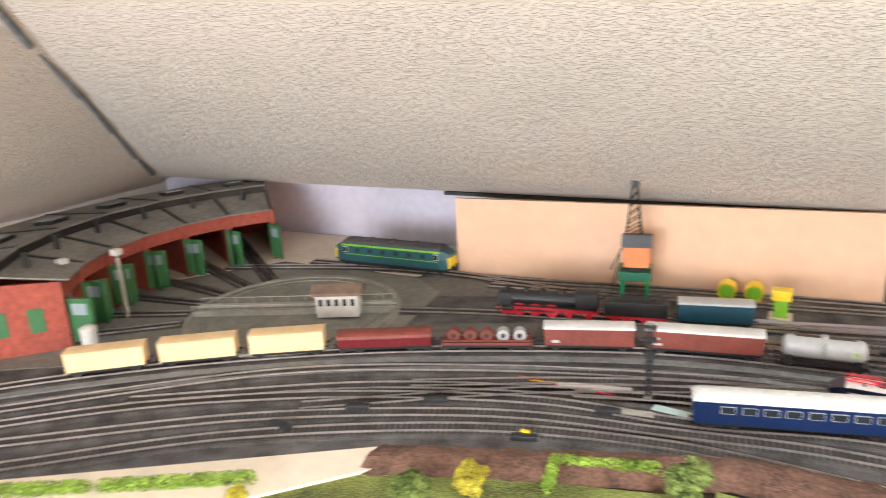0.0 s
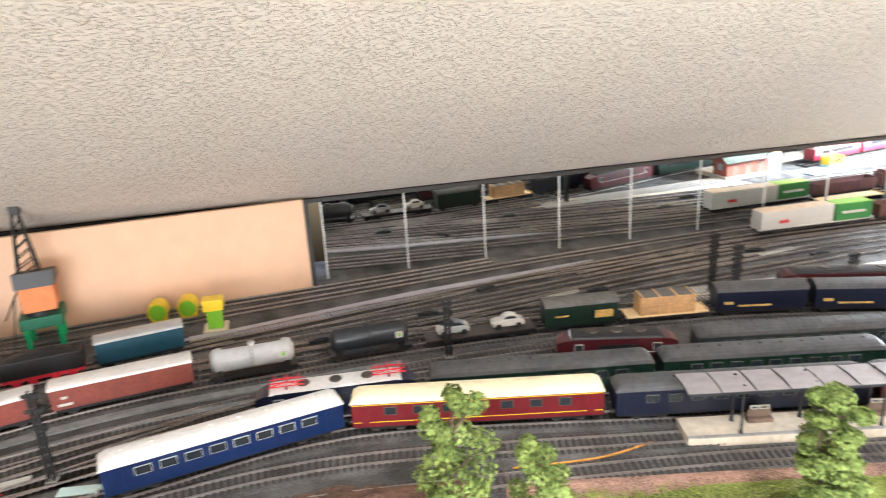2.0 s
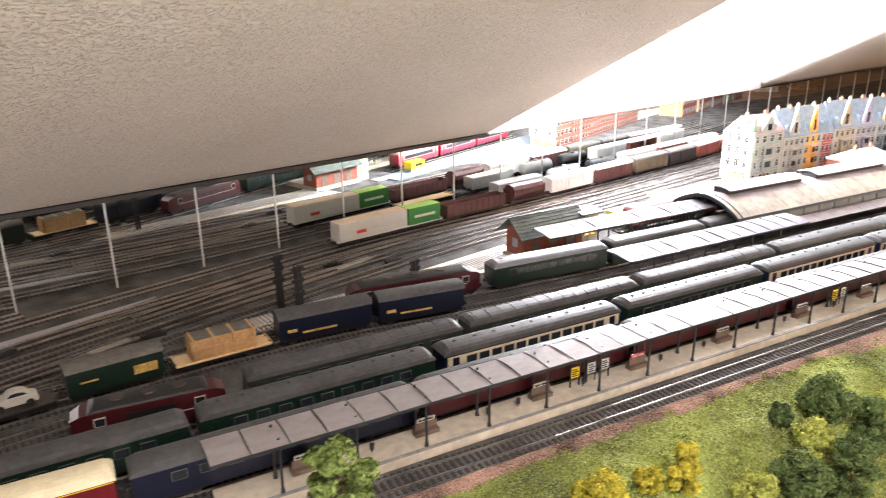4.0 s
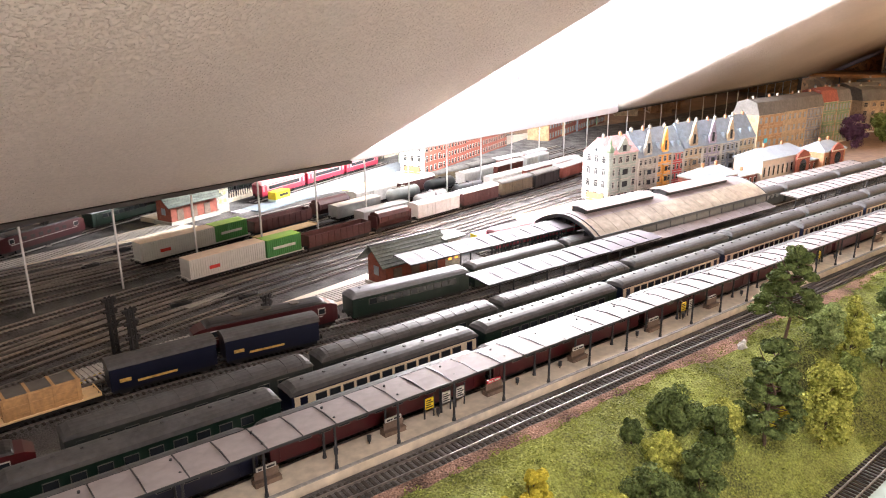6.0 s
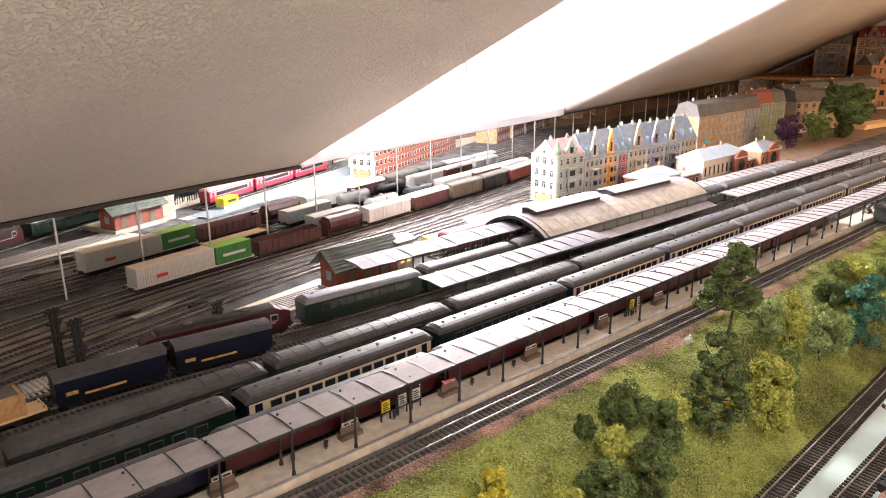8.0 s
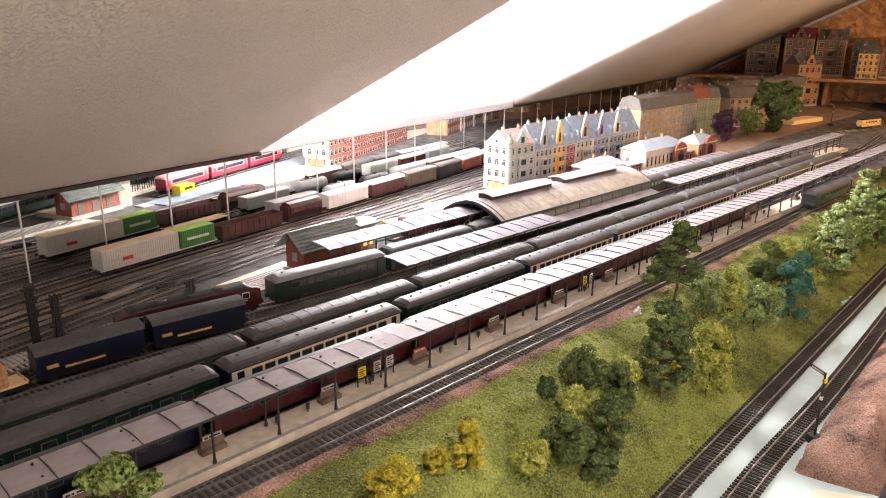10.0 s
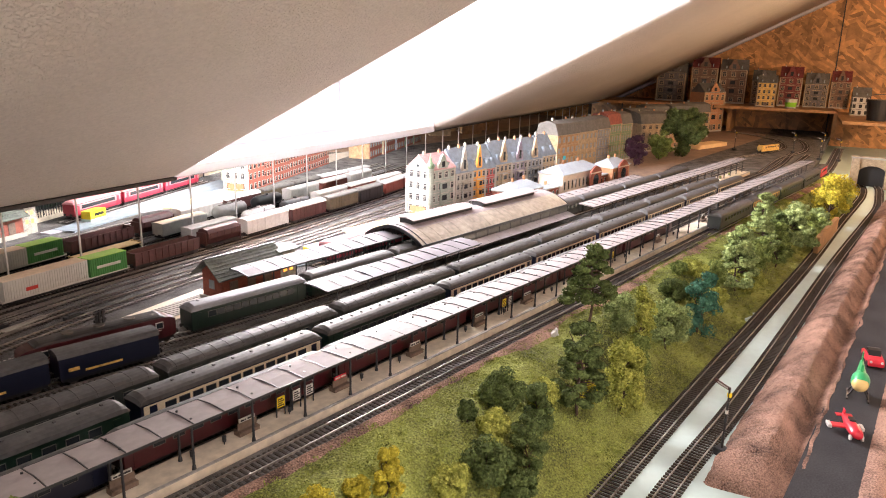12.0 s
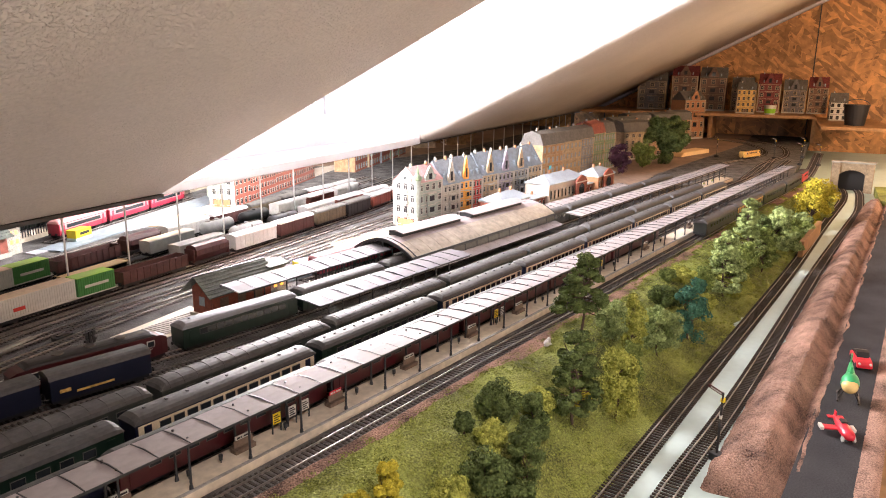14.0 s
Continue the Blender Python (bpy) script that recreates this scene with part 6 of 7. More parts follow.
def tree(x, y, z, h, w, col, seed, form="round", label=None, size=None):
    rng = random.Random(seed)
    t = thing("tree" if h > 0.05 else "bush", label or {"dark": "dark green bushy model tree", "mid": "green model tree with loose foliage", "light": "pale green model tree with airy foliage", "lime": "yellow-green leafy model tree", "yellow": "bright yellow flowering bush", "teal": "blue-green conifer-like model tree", "plum": "dark purple-leaved model tree", "hedge": "bright green leafy shrub"}[col], "tree" if h > 0.05 else "bush", Matrix.Translation((x, y, z - 0.003)), "trees and bushes")
    r = w / 2
    bm = bmesh.new()
    top = h * (0.93 if form in ("pine", "scots") else 0.7)
    bend = [Vector((rng.uniform(-1, 1) * w * 0.04 * k, rng.uniform(-1, 1) * w * 0.04 * k, top * k / 5)) for k in range(6)]
    tr = max(0.0012, h * 0.018)
    for k in range(5):
        cyl(bm, tr * (1 - 0.17 * k), tr * (1 - 0.17 * (k + 1)), bend[k], bend[k + 1], 7)
    cl = []
    if form in ("pine", "scots"):
        lv = 12
        for i in range(lv):
            f = i / (lv - 1)
            zz = h * (0.22 + 0.74 * f) if form == "pine" else h * (0.46 + 0.5 * f)
            rr = r * (1.0 - 0.6 * f) * (0.6 + 0.7 * rng.random())
            for k in range(6 if f < 0.8 else 4):
                a = rng.uniform(0, 6.28)
                e = Vector((math.cos(a) * rr * 0.72, math.sin(a) * rr * 0.72, zz + rng.uniform(-0.02, 0.02) * h))
                cyl(bm, tr * 0.35, tr * 0.15, (0, 0, zz - 0.03 * h), e, 5)
                cl.append((e, r * rng.uniform(0.17, 0.29) * (1 - 0.2 * f), 0.45))
        cl.append((Vector((0, 0, h * 0.97)), r * 0.25, 0.8))
    elif form == "column":
        for i in range(34):
            f = i / 33
            a = rng.uniform(0, 6.28)
            rr = r * (0.25 + 0.75 * math.sin(math.pi * (0.12 + 0.83 * (1 - f) * 0.62))) * rng.uniform(0.3, 0.75)
            e = Vector((math.cos(a) * rr, math.sin(a) * rr, h * (0.12 + 0.82 * f)))
            cyl(bm, tr * 0.35, tr * 0.15, (0, 0, max(0.0, e.z - 0.1 * h)), e, 5)
            cl.append((e, r * rng.uniform(0.24, 0.42) * (1 - 0.3 * f), 0.85))
    elif form == "willow":
        for i in range(46):
            f = rng.random() ** 0.8
            a = rng.uniform(0, 6.28)
            rr = r * (0.35 + 0.6 * (1 - abs(f - 0.35))) * rng.uniform(0.4, 0.85)
            e = Vector((math.cos(a) * rr, math.sin(a) * rr, h * (0.16 + 0.78 * f)))
            if i % 3 == 0:
                cyl(bm, tr * 0.35, tr * 0.15, (0, 0, min(top, e.z)), e, 5)
            cl.append((e, r * rng.uniform(0.18, 0.32), 1.35))
    else:
        for i in range(40):
            d = Vector((rng.gauss(0, 1), rng.gauss(0, 1), rng.gauss(0.1, 0.8))).normalized() * rng.uniform(0.55, 1.12)
            e = Vector((d.x * r * 0.74, d.y * r * 0.74, h * 0.54 + d.z * h * 0.38))
            if i % 3 == 0:
                cyl(bm, tr * 0.4, tr * 0.15, bend[2], e, 5)
            cl.append((e, r * rng.uniform(0.20, 0.36), 0.8))
    part("trunk", bm, BARK, t)
    near = x < 0.8
    sz = size or (max(0.0014, min(0.0020, w * 0.030)) if near else max(0.0016, min(0.0065, w * 0.034)))
    part("crown", leaves(cl, sz, 190 if near else (130 if w < 0.13 else 230), rng), LEAF[col], t)
    return t


# x, y, height, width, colour, form; all on the bank between the station and the lower tracks
BANK_NEAR = [
    (0.319, -0.859, 0.140, 0.080, "dark", "scots"), (0.172, -0.886, 0.122, 0.078, "dark", "pine"), (0.247, -0.926, 0.100, 0.064, "lime", "willow"), (0.210, -0.890, 0.034, 0.024, "yellow", "round"),
    (0.405, -0.916, 0.092, 0.048, "lime", "column"), (0.456, -0.947, 0.084, 0.070, "light", "round"), (0.579, -0.980, 0.112, 0.070, "teal", "column"), (0.531, -0.965, 0.042, 0.038, "teal", "round"),
    (0.593, -0.937, 0.048, 0.058, "dark", "round"), (0.387, -0.889, 0.062, 0.054, "light", "round"), (0.345, -0.925, 0.062, 0.050, "mid", "column"), (0.082, -0.822, 0.048, 0.058, "dark", "round"),
    (0.030, -0.832, 0.040, 0.040, "lime", "round"), (0.032, -0.871, 0.076, 0.050, "dark", "column"), (0.127, -0.855, 0.045, 0.046, "lime", "round"), (-0.028, -0.850, 0.055, 0.052, "dark", "round"),
    (-0.008, -0.876, 0.044, 0.042, "dark", "round"), (0.026, -0.803, 0.030, 0.022, "dark", "round"), (0.098, -0.858, 0.060, 0.044, "dark", "column"),
]
BANK_FAR = [
    (0.727, -0.948, 0.032, 0.055, "lime", "round"), (0.694, -0.995, 0.050, 0.044, "lime", "round"), (0.694, -0.926, 0.026, 0.034, "mid", "round"), (0.843, -1.018, 0.126, 0.088, "light", "pine"),
    (0.925, -1.015, 0.095, 0.075, "light", "pine"), (0.883, -1.038, 0.056, 0.074, "lime", "round"), (1.062, -1.049, 0.146, 0.082, "light", "pine"), (1.00, -1.045, 0.085, 0.070, "mid", "round"),
    (1.114, -1.085, 0.101, 0.084, "mid", "pine"), (1.22, -1.075, 0.085, 0.080, "dark", "pine"), (1.306, -1.112, 0.112, 0.118, "light", "pine"), (1.441, -1.150, 0.090, 0.086, "mid", "round"),
    (1.56, -1.175, 0.080, 0.080, "light", "round"), (1.731, -1.215, 0.178, 0.115, "yellow", "round"), (1.86, -1.235, 0.120, 0.10, "lime", "round"), (0.77, -0.985, 0.055, 0.05, "mid", "round"),
]
BANK_WEST = [
    (-0.124, -0.79, 0.055, 0.034, "yellow", "column"), (-0.075, -0.832, 0.046, 0.042, "lime", "round"), (-0.153, -0.778, 0.030, 0.026, "yellow", "round"),
    (-0.325, -0.76, 0.075, 0.065, "lime", "round"), (-0.25, -0.80, 0.065, 0.055, "lime", "round"), (-0.21, -0.77, 0.055, 0.045, "yellow", "round"),
]
# the same with the ground's height, on level ground
LEVEL = [
    (-0.683, -0.694, -0.005, 0.182, 0.072, "mid", "column"), (-0.627, -0.701, -0.01, 0.142, 0.056, "mid", "column"), (-0.415, -0.729, -0.02, 0.160, 0.080, "mid", "pine"), (-0.53, -0.715, -0.01, 0.07, 0.05, "lime", "round"),
    (-1.139, -0.690, -0.002, 0.030, 0.040, "yellow", "round"), (-0.942, -0.640, -0.002, 0.055, 0.045, "mid", "round"), (-1.19, -0.72, -0.002, 0.022, 0.045, "mid", "round"), (-1.345, -0.795, -0.002, 0.018, 0.022, "yellow", "round"),
    (2.34, -0.62, 0.0, 0.118, 0.105, "mid", "round"), (2.10, -0.57, 0.0, 0.120, 0.095, "plum", "round"), (2.50, -0.685, 0.0, 0.225, 0.19, "dark", "round"),
]
for i, (x, y, h, w, c, form) in enumerate(BANK_NEAR + BANK_FAR + BANK_WEST):
    tree(x, y, bank_z(x, y), h, w, c, 100 + i, form)
for i, (x, y, z, h, w, c, form) in enumerate(LEVEL):
    tree(x, y, z, h, w, c, 200 + i, form)
# clipped hedges of the garden
for (x0, y0), (x1, y1), h in [((-1.62, -0.905), (-1.50, -0.845), 0.016), ((-1.485, -0.838), (-1.352, -0.768), 0.016), ((-1.068, -0.668), (-1.074, -0.625), 0.014), ((-1.074, -0.625), (-0.979, -0.602), 0.014)]:
    rng = random.Random(int(x0 * -1000))
    t = thing("hedge", "bright green clipped garden hedge", "hedge", Matrix.Translation((x0, y0, -0.002)), "garden hedges")
    d = Vector((x1 - x0, y1 - y0, 0))
    cl = []
    n = max(4, int(d.length / 0.006))
    for k in range(n + 1):
        for zz in (h * 0.3, h * 0.7):
            cl.append((d * (k / n) + Vector((0, 0, zz)), 0.0065, 0.8))
    part("foliage", leaves(cl, 0.0017, 60, rng), LEAF["hedge"], t)
# loose tufts over the bank
rng = random.Random(9)
cl = []
for _ in range(3600):
    x = -0.6 + 2.6 * rng.random() ** 1.35
    k = rng.random()
    yt, yb = -0.728 - 0.203 * x, -0.918 - 0.172 * x
    y = yt + (yb - yt) * k
    z = bank_z(x, y)
    cl.append((Vector((x, y, z)), rng.uniform(0.004, 0.010), 0.25))
tagged(part("grass_tufts", leaves(cl, 0.0011, 44, rng), leaf_mat("tuft_leaves", (0.17, 0.21, 0.045), (0.44, 0.50, 0.12))), "short mossy grass tufts over the embankment", "grass", kind="stuff")

# ---- engine shed and turntable ----
TC = Vector((-1.608, -0.362, 0))
tt = thing("turntable", "sunken turntable with a grey pit, bridge and white control hut", "turntable", Matrix.Translation(TC))
PITC = mat("pit_concrete", (0.30, 0.29, 0.25), 0.85, var=0.1, scale=30)
PITFLOOR = mat("pit_floor", (0.235, 0.23, 0.195), 0.9, var=0.12, scale=18)
bm = bmesh.new()
cyl(bm, 0.178, 0.176, (0, 0, 0.0014), (0, 0, 0.0034), 72)
part("pit_rim", bm, PITC, tt)
bm = bmesh.new()
cyl(bm, 0.166, 0.166, (0, 0, 0.0035), (0, 0, 0.0042), 72)
part("pit_floor", bm, PITFLOOR, tt)
kerb = spline([(0.171 * math.cos(a * math.pi / 24), 0.171 * math.sin(a * math.pi / 24)) for a in range(49)], 0.01)
part("pit_kerb", sweep(kerb, [(-0.0045, 0.003), (0.0045, 0.003), (0.0045, 0.0062), (-0.0045, 0.0066)]), PITC, tt, "raised pale rim of the pit")
ring = spline([(0.150 * math.cos(a * math.pi / 16), 0.150 * math.sin(a * math.pi / 16)) for a in range(33)], 0.01)
part("ring_rail", sweep(ring, [(-0.0006, 0.004), (0.0006, 0.004), (0.0006, 0.006), (-0.0006, 0.006)]), RAIL, tt)
BR = Matrix.Rotation(radians(22), 4, "Z")
for y0, y1, z0, z1, mm, nm in ((-0.016, 0.016, 0.005, 0.009, PITC, "bridge_deck"), (-0.0185, -0.016, 0.004, 0.0135, PITC, "bridge_girder"), (0.016, 0.0185, 0.004, 0.0135, PITC, "bridge_girder")):
    part(nm, box(bmesh.new(), -0.168, 0.168, y0, y1, z0, z1, m=BR), mm, tt)
for o in (-0.00825, 0.00825):
    part("bridge_rail", box(bmesh.new(), -0.170, 0.170, o - 0.0006, o + 0.0006, 0.0091, 0.0118, m=BR), RAIL, tt)
for y in (-0.019, 0.019):
    part("handrail", box(bmesh.new(), -0.165, 0.165, y - 0.0004, y + 0.0004, 0.0225, 0.0233, m=BR), FRAMEW, tt)
    for k in range(12):
        x = -0.165 + 0.03 * k
        part("handrail_post", box(bmesh.new(), x - 0.0004, x + 0.0004, y - 0.0004, y + 0.0004, 0.0135, 0.0226, m=BR), FRAMEW, tt)
hut = part("control_hut", box(bmesh.new(), 0.050, 0.118, -0.046, -0.0195, 0.009, 0.046, m=BR), FRAMEW, tt, "white control hut with a dark roof")
bm = bmesh.new()
prism(bm, [(-0.052, 0.046), (-0.013, 0.046), (-0.015, 0.052), (-0.030, 0.060), (-0.050, 0.050)], 0.043, 0.125)
bmesh.ops.transform(bm, matrix=BR, verts=bm.verts)
part("hut_roof", bm, BENCH, hut)
for k in range(5):
    x = 0.058 + 0.0128 * k
    part("hut_window", box(bmesh.new(), x - 0.0032, x + 0.0032, -0.0465, -0.0459, 0.028, 0.039, m=BR), GLASS, hut)

rh = thing("engine_shed", "curved red brick engine shed with green doors and a grey roof", "engine shed", Matrix.Translation(TC) @ Matrix.Diagonal((1, 1, 1.3, 1)))
RI, RM, RO, A0, STALLS, DA = 0.335, 0.42, 0.60, radians(134), 6, radians(15)


def pol(r, a, z):
    return (r * math.cos(a), r * math.sin(a), z)


def wedge(r0, r1, a0, a1, z00, z01, z10, z11):
    """A slab between two radii and angles: lower and upper heights at the inner and outer edge."""
    v = []
    for a in (a0, a1):
        v += [pol(r0, a, z00), pol(r1, a, z10), pol(r1, a, z11), pol(r0, a, z01)]
    return v, [(0, 3, 2, 1), (4, 5, 6, 7), (0, 1, 5, 4), (1, 2, 6, 5), (2, 3, 7, 6), (3, 0, 4, 7)]


SHEDGREEN = plain("shed_door_green", (0.04, 0.15, 0.05), 0.6)
SHEDROOF = mat("shed_roof_felt", (0.20, 0.19, 0.17), 0.85, var=0.14, scale=18, bump=0.3)
SHEDBRICK = mat("shed_brick", (0.32, 0.07, 0.045), 0.8, var=0.18, scale=120)
for k in range(STALLS):
    a0, a1 = A0 + DA * k, A0 + DA * (k + 1)
    am = (a0 + a1) / 2
    part("roof_panel", wedge(RI - 0.012, RM, a0 + 0.002, a1 - 0.002, 0.082, 0.084, 0.096, 0.098), SHEDROOF, rh)
    part("roof_panel", wedge(RM, RO + 0.01, a0 + 0.002, a1 - 0.002, 0.108, 0.110, 0.096, 0.098), SHEDROOF, rh)
    part("clerestory", wedge(RM, RM + 0.004, a0, a1, 0.094, 0.1075, 0.094, 0.1075), BLACK, rh)
    part("rear_wall", wedge(RO - 0.006, RO, a0, a1, 0, 0.0955, 0, 0.0955), SHEDBRICK, rh)
    part("lintel", wedge(RI, RI + 0.008, a0, a1, 0.062, 0.0815, 0.062, 0.0815), SHEDBRICK, rh)
    part("pillar", wedge(RI - 0.002, RI + 0.012, a0 - 0.017, a0 + 0.017, 0, 0.0815, 0, 0.0815), SHEDBRICK, rh)
    part("dividing_wall", wedge(RI + 0.012, RO - 0.006, a0 - 0.004, a0 + 0.004, 0, 0.081, 0, 0.094), SHEDBRICK, rh)
    part("roof_seam", wedge(RI - 0.010, RM - 0.002, a0 - 0.005, a0 + 0.005, 0.0835, 0.0865, 0.0975, 0.1005), BLACK, rh)
    part("roof_seam", wedge(RM + 0.006, RO + 0.008, a0 - 0.003, a0 + 0.003, 0.1085, 0.1115, 0.0965, 0.0995), BLACK, rh)
    hatch = part("roof_hatch", wedge(0.475, 0.520, am - 0.040, am + 0.040, 0.1055, 0.1115, 0.1025, 0.1085), BLACK, rh, "framed skylight hatch")
    part("hatch_pane", wedge(0.481, 0.514, am - 0.034, am + 0.034, 0.1108, 0.1119, 0.1083, 0.1094), PALEPANE, hatch)
    bm = bmesh.new()
    cyl(bm, 0.0045, 0.0045, pol(RM - 0.03, am, 0.085), pol(RM - 0.03, am, 0.112), 10)
    part("smoke_vent", bm, BLACK, rh)
    for sa, ea in ((a0 + 0.02, -1), (a1 - 0.02, 1)):
        p = Vector(pol(RI - 0.001, sa, 0))
        ang = sa + math.pi + (0.45 if ea < 0 else -0.45)
        q = p + Vector((math.cos(ang), math.sin(ang), 0)) * 0.040
        d = (q - p).normalized()
        n = Vector((-d.y, d.x, 0)) * 0.0012
        v = [tuple(c + Vector((0, 0, z))) for z in (0.006, 0.060) for c in (p - n, q - n, q + n, p + n)]
        dr = part("door_leaf", (v, [(3, 2, 1, 0), (4, 5, 6, 7), (0, 1, 5, 4), (1, 2, 6, 5), (2, 3, 7, 6), (3, 0, 4, 7)]), SHEDGREEN, rh, "open green shed door")
        e0, e1 = p + d * 0.008, p + d * 0.032
        v = [tuple(c + Vector((0, 0, z))) for z in (0.040, 0.054) for c in (e0 - n * 1.4, e1 - n * 1.4, e1 + n * 1.4, e0 + n * 1.4)]
        part("door_pane", (v, [(3, 2, 1, 0), (4, 5, 6, 7), (0, 1, 5, 4), (1, 2, 6, 5), (2, 3, 7, 6), (3, 0, 4, 7)]), PALEPANE, dr)
part("end_wall", wedge(RI, RO, A0 + DA * STALLS - 0.004, A0 + DA * STALLS + 0.008, 0, 0.083, 0, 0.096), SHEDBRICK, rh)
part("end_wall", wedge(RI, RO, A0 - 0.008, A0 + 0.004, 0, 0.083, 0, 0.096), SHEDBRICK, rh)
for k in range(5):
    r = RI + 0.03 + 0.05 * k
    part("end_window", wedge(r, r + 0.022, A0 + DA * STALLS + 0.0081, A0 + DA * STALLS + 0.011, 0.026, 0.055, 0.026, 0.055), SHEDGREEN, rh, "green framed window")
for k in range(STALLS):
    am = A0 + DA * (k + 0.5)
    p0, p1 = TC + Vector(pol(0.182, am, 0)), TC + Vector(pol(0.55, am, 0))
    track([(p0.x, p0.y), ((p0.x + p1.x) / 2, (p0.y + p1.y) / 2), (p1.x, p1.y)], 0.0012, "short shed track between turntable and engine shed", bed=False)
for px, py in ((-1.91, -0.544), (-1.868, -0.476)):
    t = thing("yard_lamp", "tall pale floodlight mast beside the engine shed", "lamp post", Matrix.Translation((px, py, 0)), "yard lamps")
    part("mast", cyl(bmesh.new(), 0.0035, 0.0025, (0, 0, 0), (0, 0, 0.115), 8), CONCRETE, t)
    part("lamp_head", boxes((-0.007, 0.007, -0.007, 0.007, 0.112, 0.122), bevel=0.001), FRAMEW, t)
    part("crossbar", boxes((-0.010, 0.010, -0.0008, 0.0008, 0.108, 0.1095)), IRON, t)
t = thing("water_tank", "small white cylindrical tank beside the track", "tank", Matrix.Translation((-1.80, -0.60, 0.0)))
part("cylinder", cyl(bmesh.new(), 0.012, 0.012, (0, 0, 0), (0, 0, 0.042), 18), FRAMEW, t)
part("cap", cyl(bmesh.new(), 0.0125, 0.006, (0, 0, 0.042), (0, 0, 0.046), 18), FRAMEW, t)

d = diesel("teal diesel locomotive with yellow ends and a lime stripe", 0.235, LOCOTEAL, ROOFGREY, Matrix.Translation((-1.56, -0.110, 0.0045)) @ Matrix.Diagonal((1.06, 1.25, 1.3, 1)), YELLOW, LIME, 0.042)
part("roof_stripe", boxes((-0.10, 0.10, -W - 0.0004, W + 0.0004, 0.0325, 0.035)), LIME, d, "lime green stripe under the roof")
track([(-1.75, -0.115), (-1.6, -0.102), (-1.44, -0.102), (-1.25, -0.125), (-1.1, -0.14)])
track([(-1.45, -0.30), (-1.3, -0.262), (-1.15, -0.238), (-1.0, -0.215), (-0.85, -0.185)])

# steam locomotive with tender
P5 = Path([(-1.45, -0.30), (-1.3, -0.262), (-1.15, -0.238), (-1.0, -0.215), (-0.85, -0.185)])
sl = thing("steam_locomotive", "black steam locomotive with red wheels and frame", "locomotive", P5.at(P5.at_x(-1.205)), "locomotives")
part("boiler", cyl(bmesh.new(), 0.0115, 0.0115, (-0.075, 0, 0.027), (0.045, 0, 0.027), 20), BLACK, sl)
part("smokebox_door", cyl(bmesh.new(), 0.0105, 0.009, (-0.078, 0, 0.027), (-0.075, 0, 0.027), 20), IRON, sl)
part("frame", boxes((-0.078, 0.075, -0.008, 0.008, 0.008, 0.0145)), REDPL, sl)
part("running_board", boxes((-0.078, 0.075, -0.0145, 0.0145, 0.0165, 0.018)), BLACK, sl)
part("cab", boxes((0.042, 0.074, -0.0145, 0.0145, 0.018, 0.040), bevel=0.001), BLACK, sl)
part("cab_roof", rounded_roof(0.036, 0.0155, 0.040, 0.0435, 0.002), BLACK, sl).location.x = 0.058
part("chimney", cyl(bmesh.new(), 0.0042, 0.0048, (-0.064, 0, 0.037), (-0.064, 0, 0.045), 12), BLACK, sl)
for x in (-0.035, -0.01, 0.018):
    part("dome", cyl(bmesh.new(), 0.0058, 0.0045, (x, 0, 0.036), (x, 0, 0.0425), 12), BLACK, sl)
for y in (-0.013, 0.013):
    part("smoke_deflector", boxes((-0.078, -0.056, y - 0.0004, y + 0.0004, 0.018, 0.036)), BLACK, sl)
for x in (-0.045, -0.020, 0.005):
    for y in (-0.0088, 0.0088):
        part("driving_wheel", cyl(bmesh.new(), 0.0105, 0.0105, (x, y - 0.0012, 0.0105), (x, y + 0.0012, 0.0105), 20), REDPL, sl)
for x in (-0.068, -0.058, 0.032, 0.062):
    for y in (-0.0088, 0.0088):
        part("small_wheel", cyl(bmesh.new(), 0.0055, 0.0055, (x, y - 0.0012, 0.0055), (x, y + 0.0012, 0.0055), 14), REDPL, sl)
for y in (-0.0115, 0.0115):
    part("coupling_rod", boxes((-0.05, 0.01, y - 0.0005, y + 0.0005, 0.0085, 0.0105)), STEEL, sl)
    part("cylinder", cyl(bmesh.new(), 0.004, 0.004, (-0.073, y, 0.012), (-0.055, y, 0.012), 12), BLACK, sl)
td = thing("tender", "black coal tender with a red frame", "tender", P5.at(P5.at_x(-1.205) + 0.130))
part("frame", boxes((-0.045, 0.045, -0.011, 0.011, 0.006, 0.011)), REDPL, td)
part("coal_bunker", boxes((-0.045, 0.045, -0.0145, 0.0145, 0.011, 0.033), bevel=0.001), BLACK, td)
bm = bmesh.new()
bmesh.ops.create_grid(bm, x_segments=24, y_segments=10, size=1)
for v in bm.verts:
    v.co = Vector((v.co.x * 0.040, v.co.y * 0.012, 0.0332 + 0.005 * (1 - v.co.x ** 2) * (1 - v.co.y ** 2) + 0.002 * noise.noise(Vector((v.co.x * 12, v.co.y * 6, 0)))))
part("coal", bm, BLACK, td)
for x in (-0.03, -0.012, 0.012, 0.03):
    for y in (-0.0088, 0.0088):
        part("wheel", cyl(bmesh.new(), 0.0055, 0.0055, (x, y - 0.0012, 0.0055), (x, y + 0.0012, 0.0055), 14), REDPL, td)
van("teal blue covered wagon with a pale roof", 0.106, TEAL, TANKGREY, 0.036, 0.004, m=P5.at(P5.at_x(-0.968)), ribs=False)

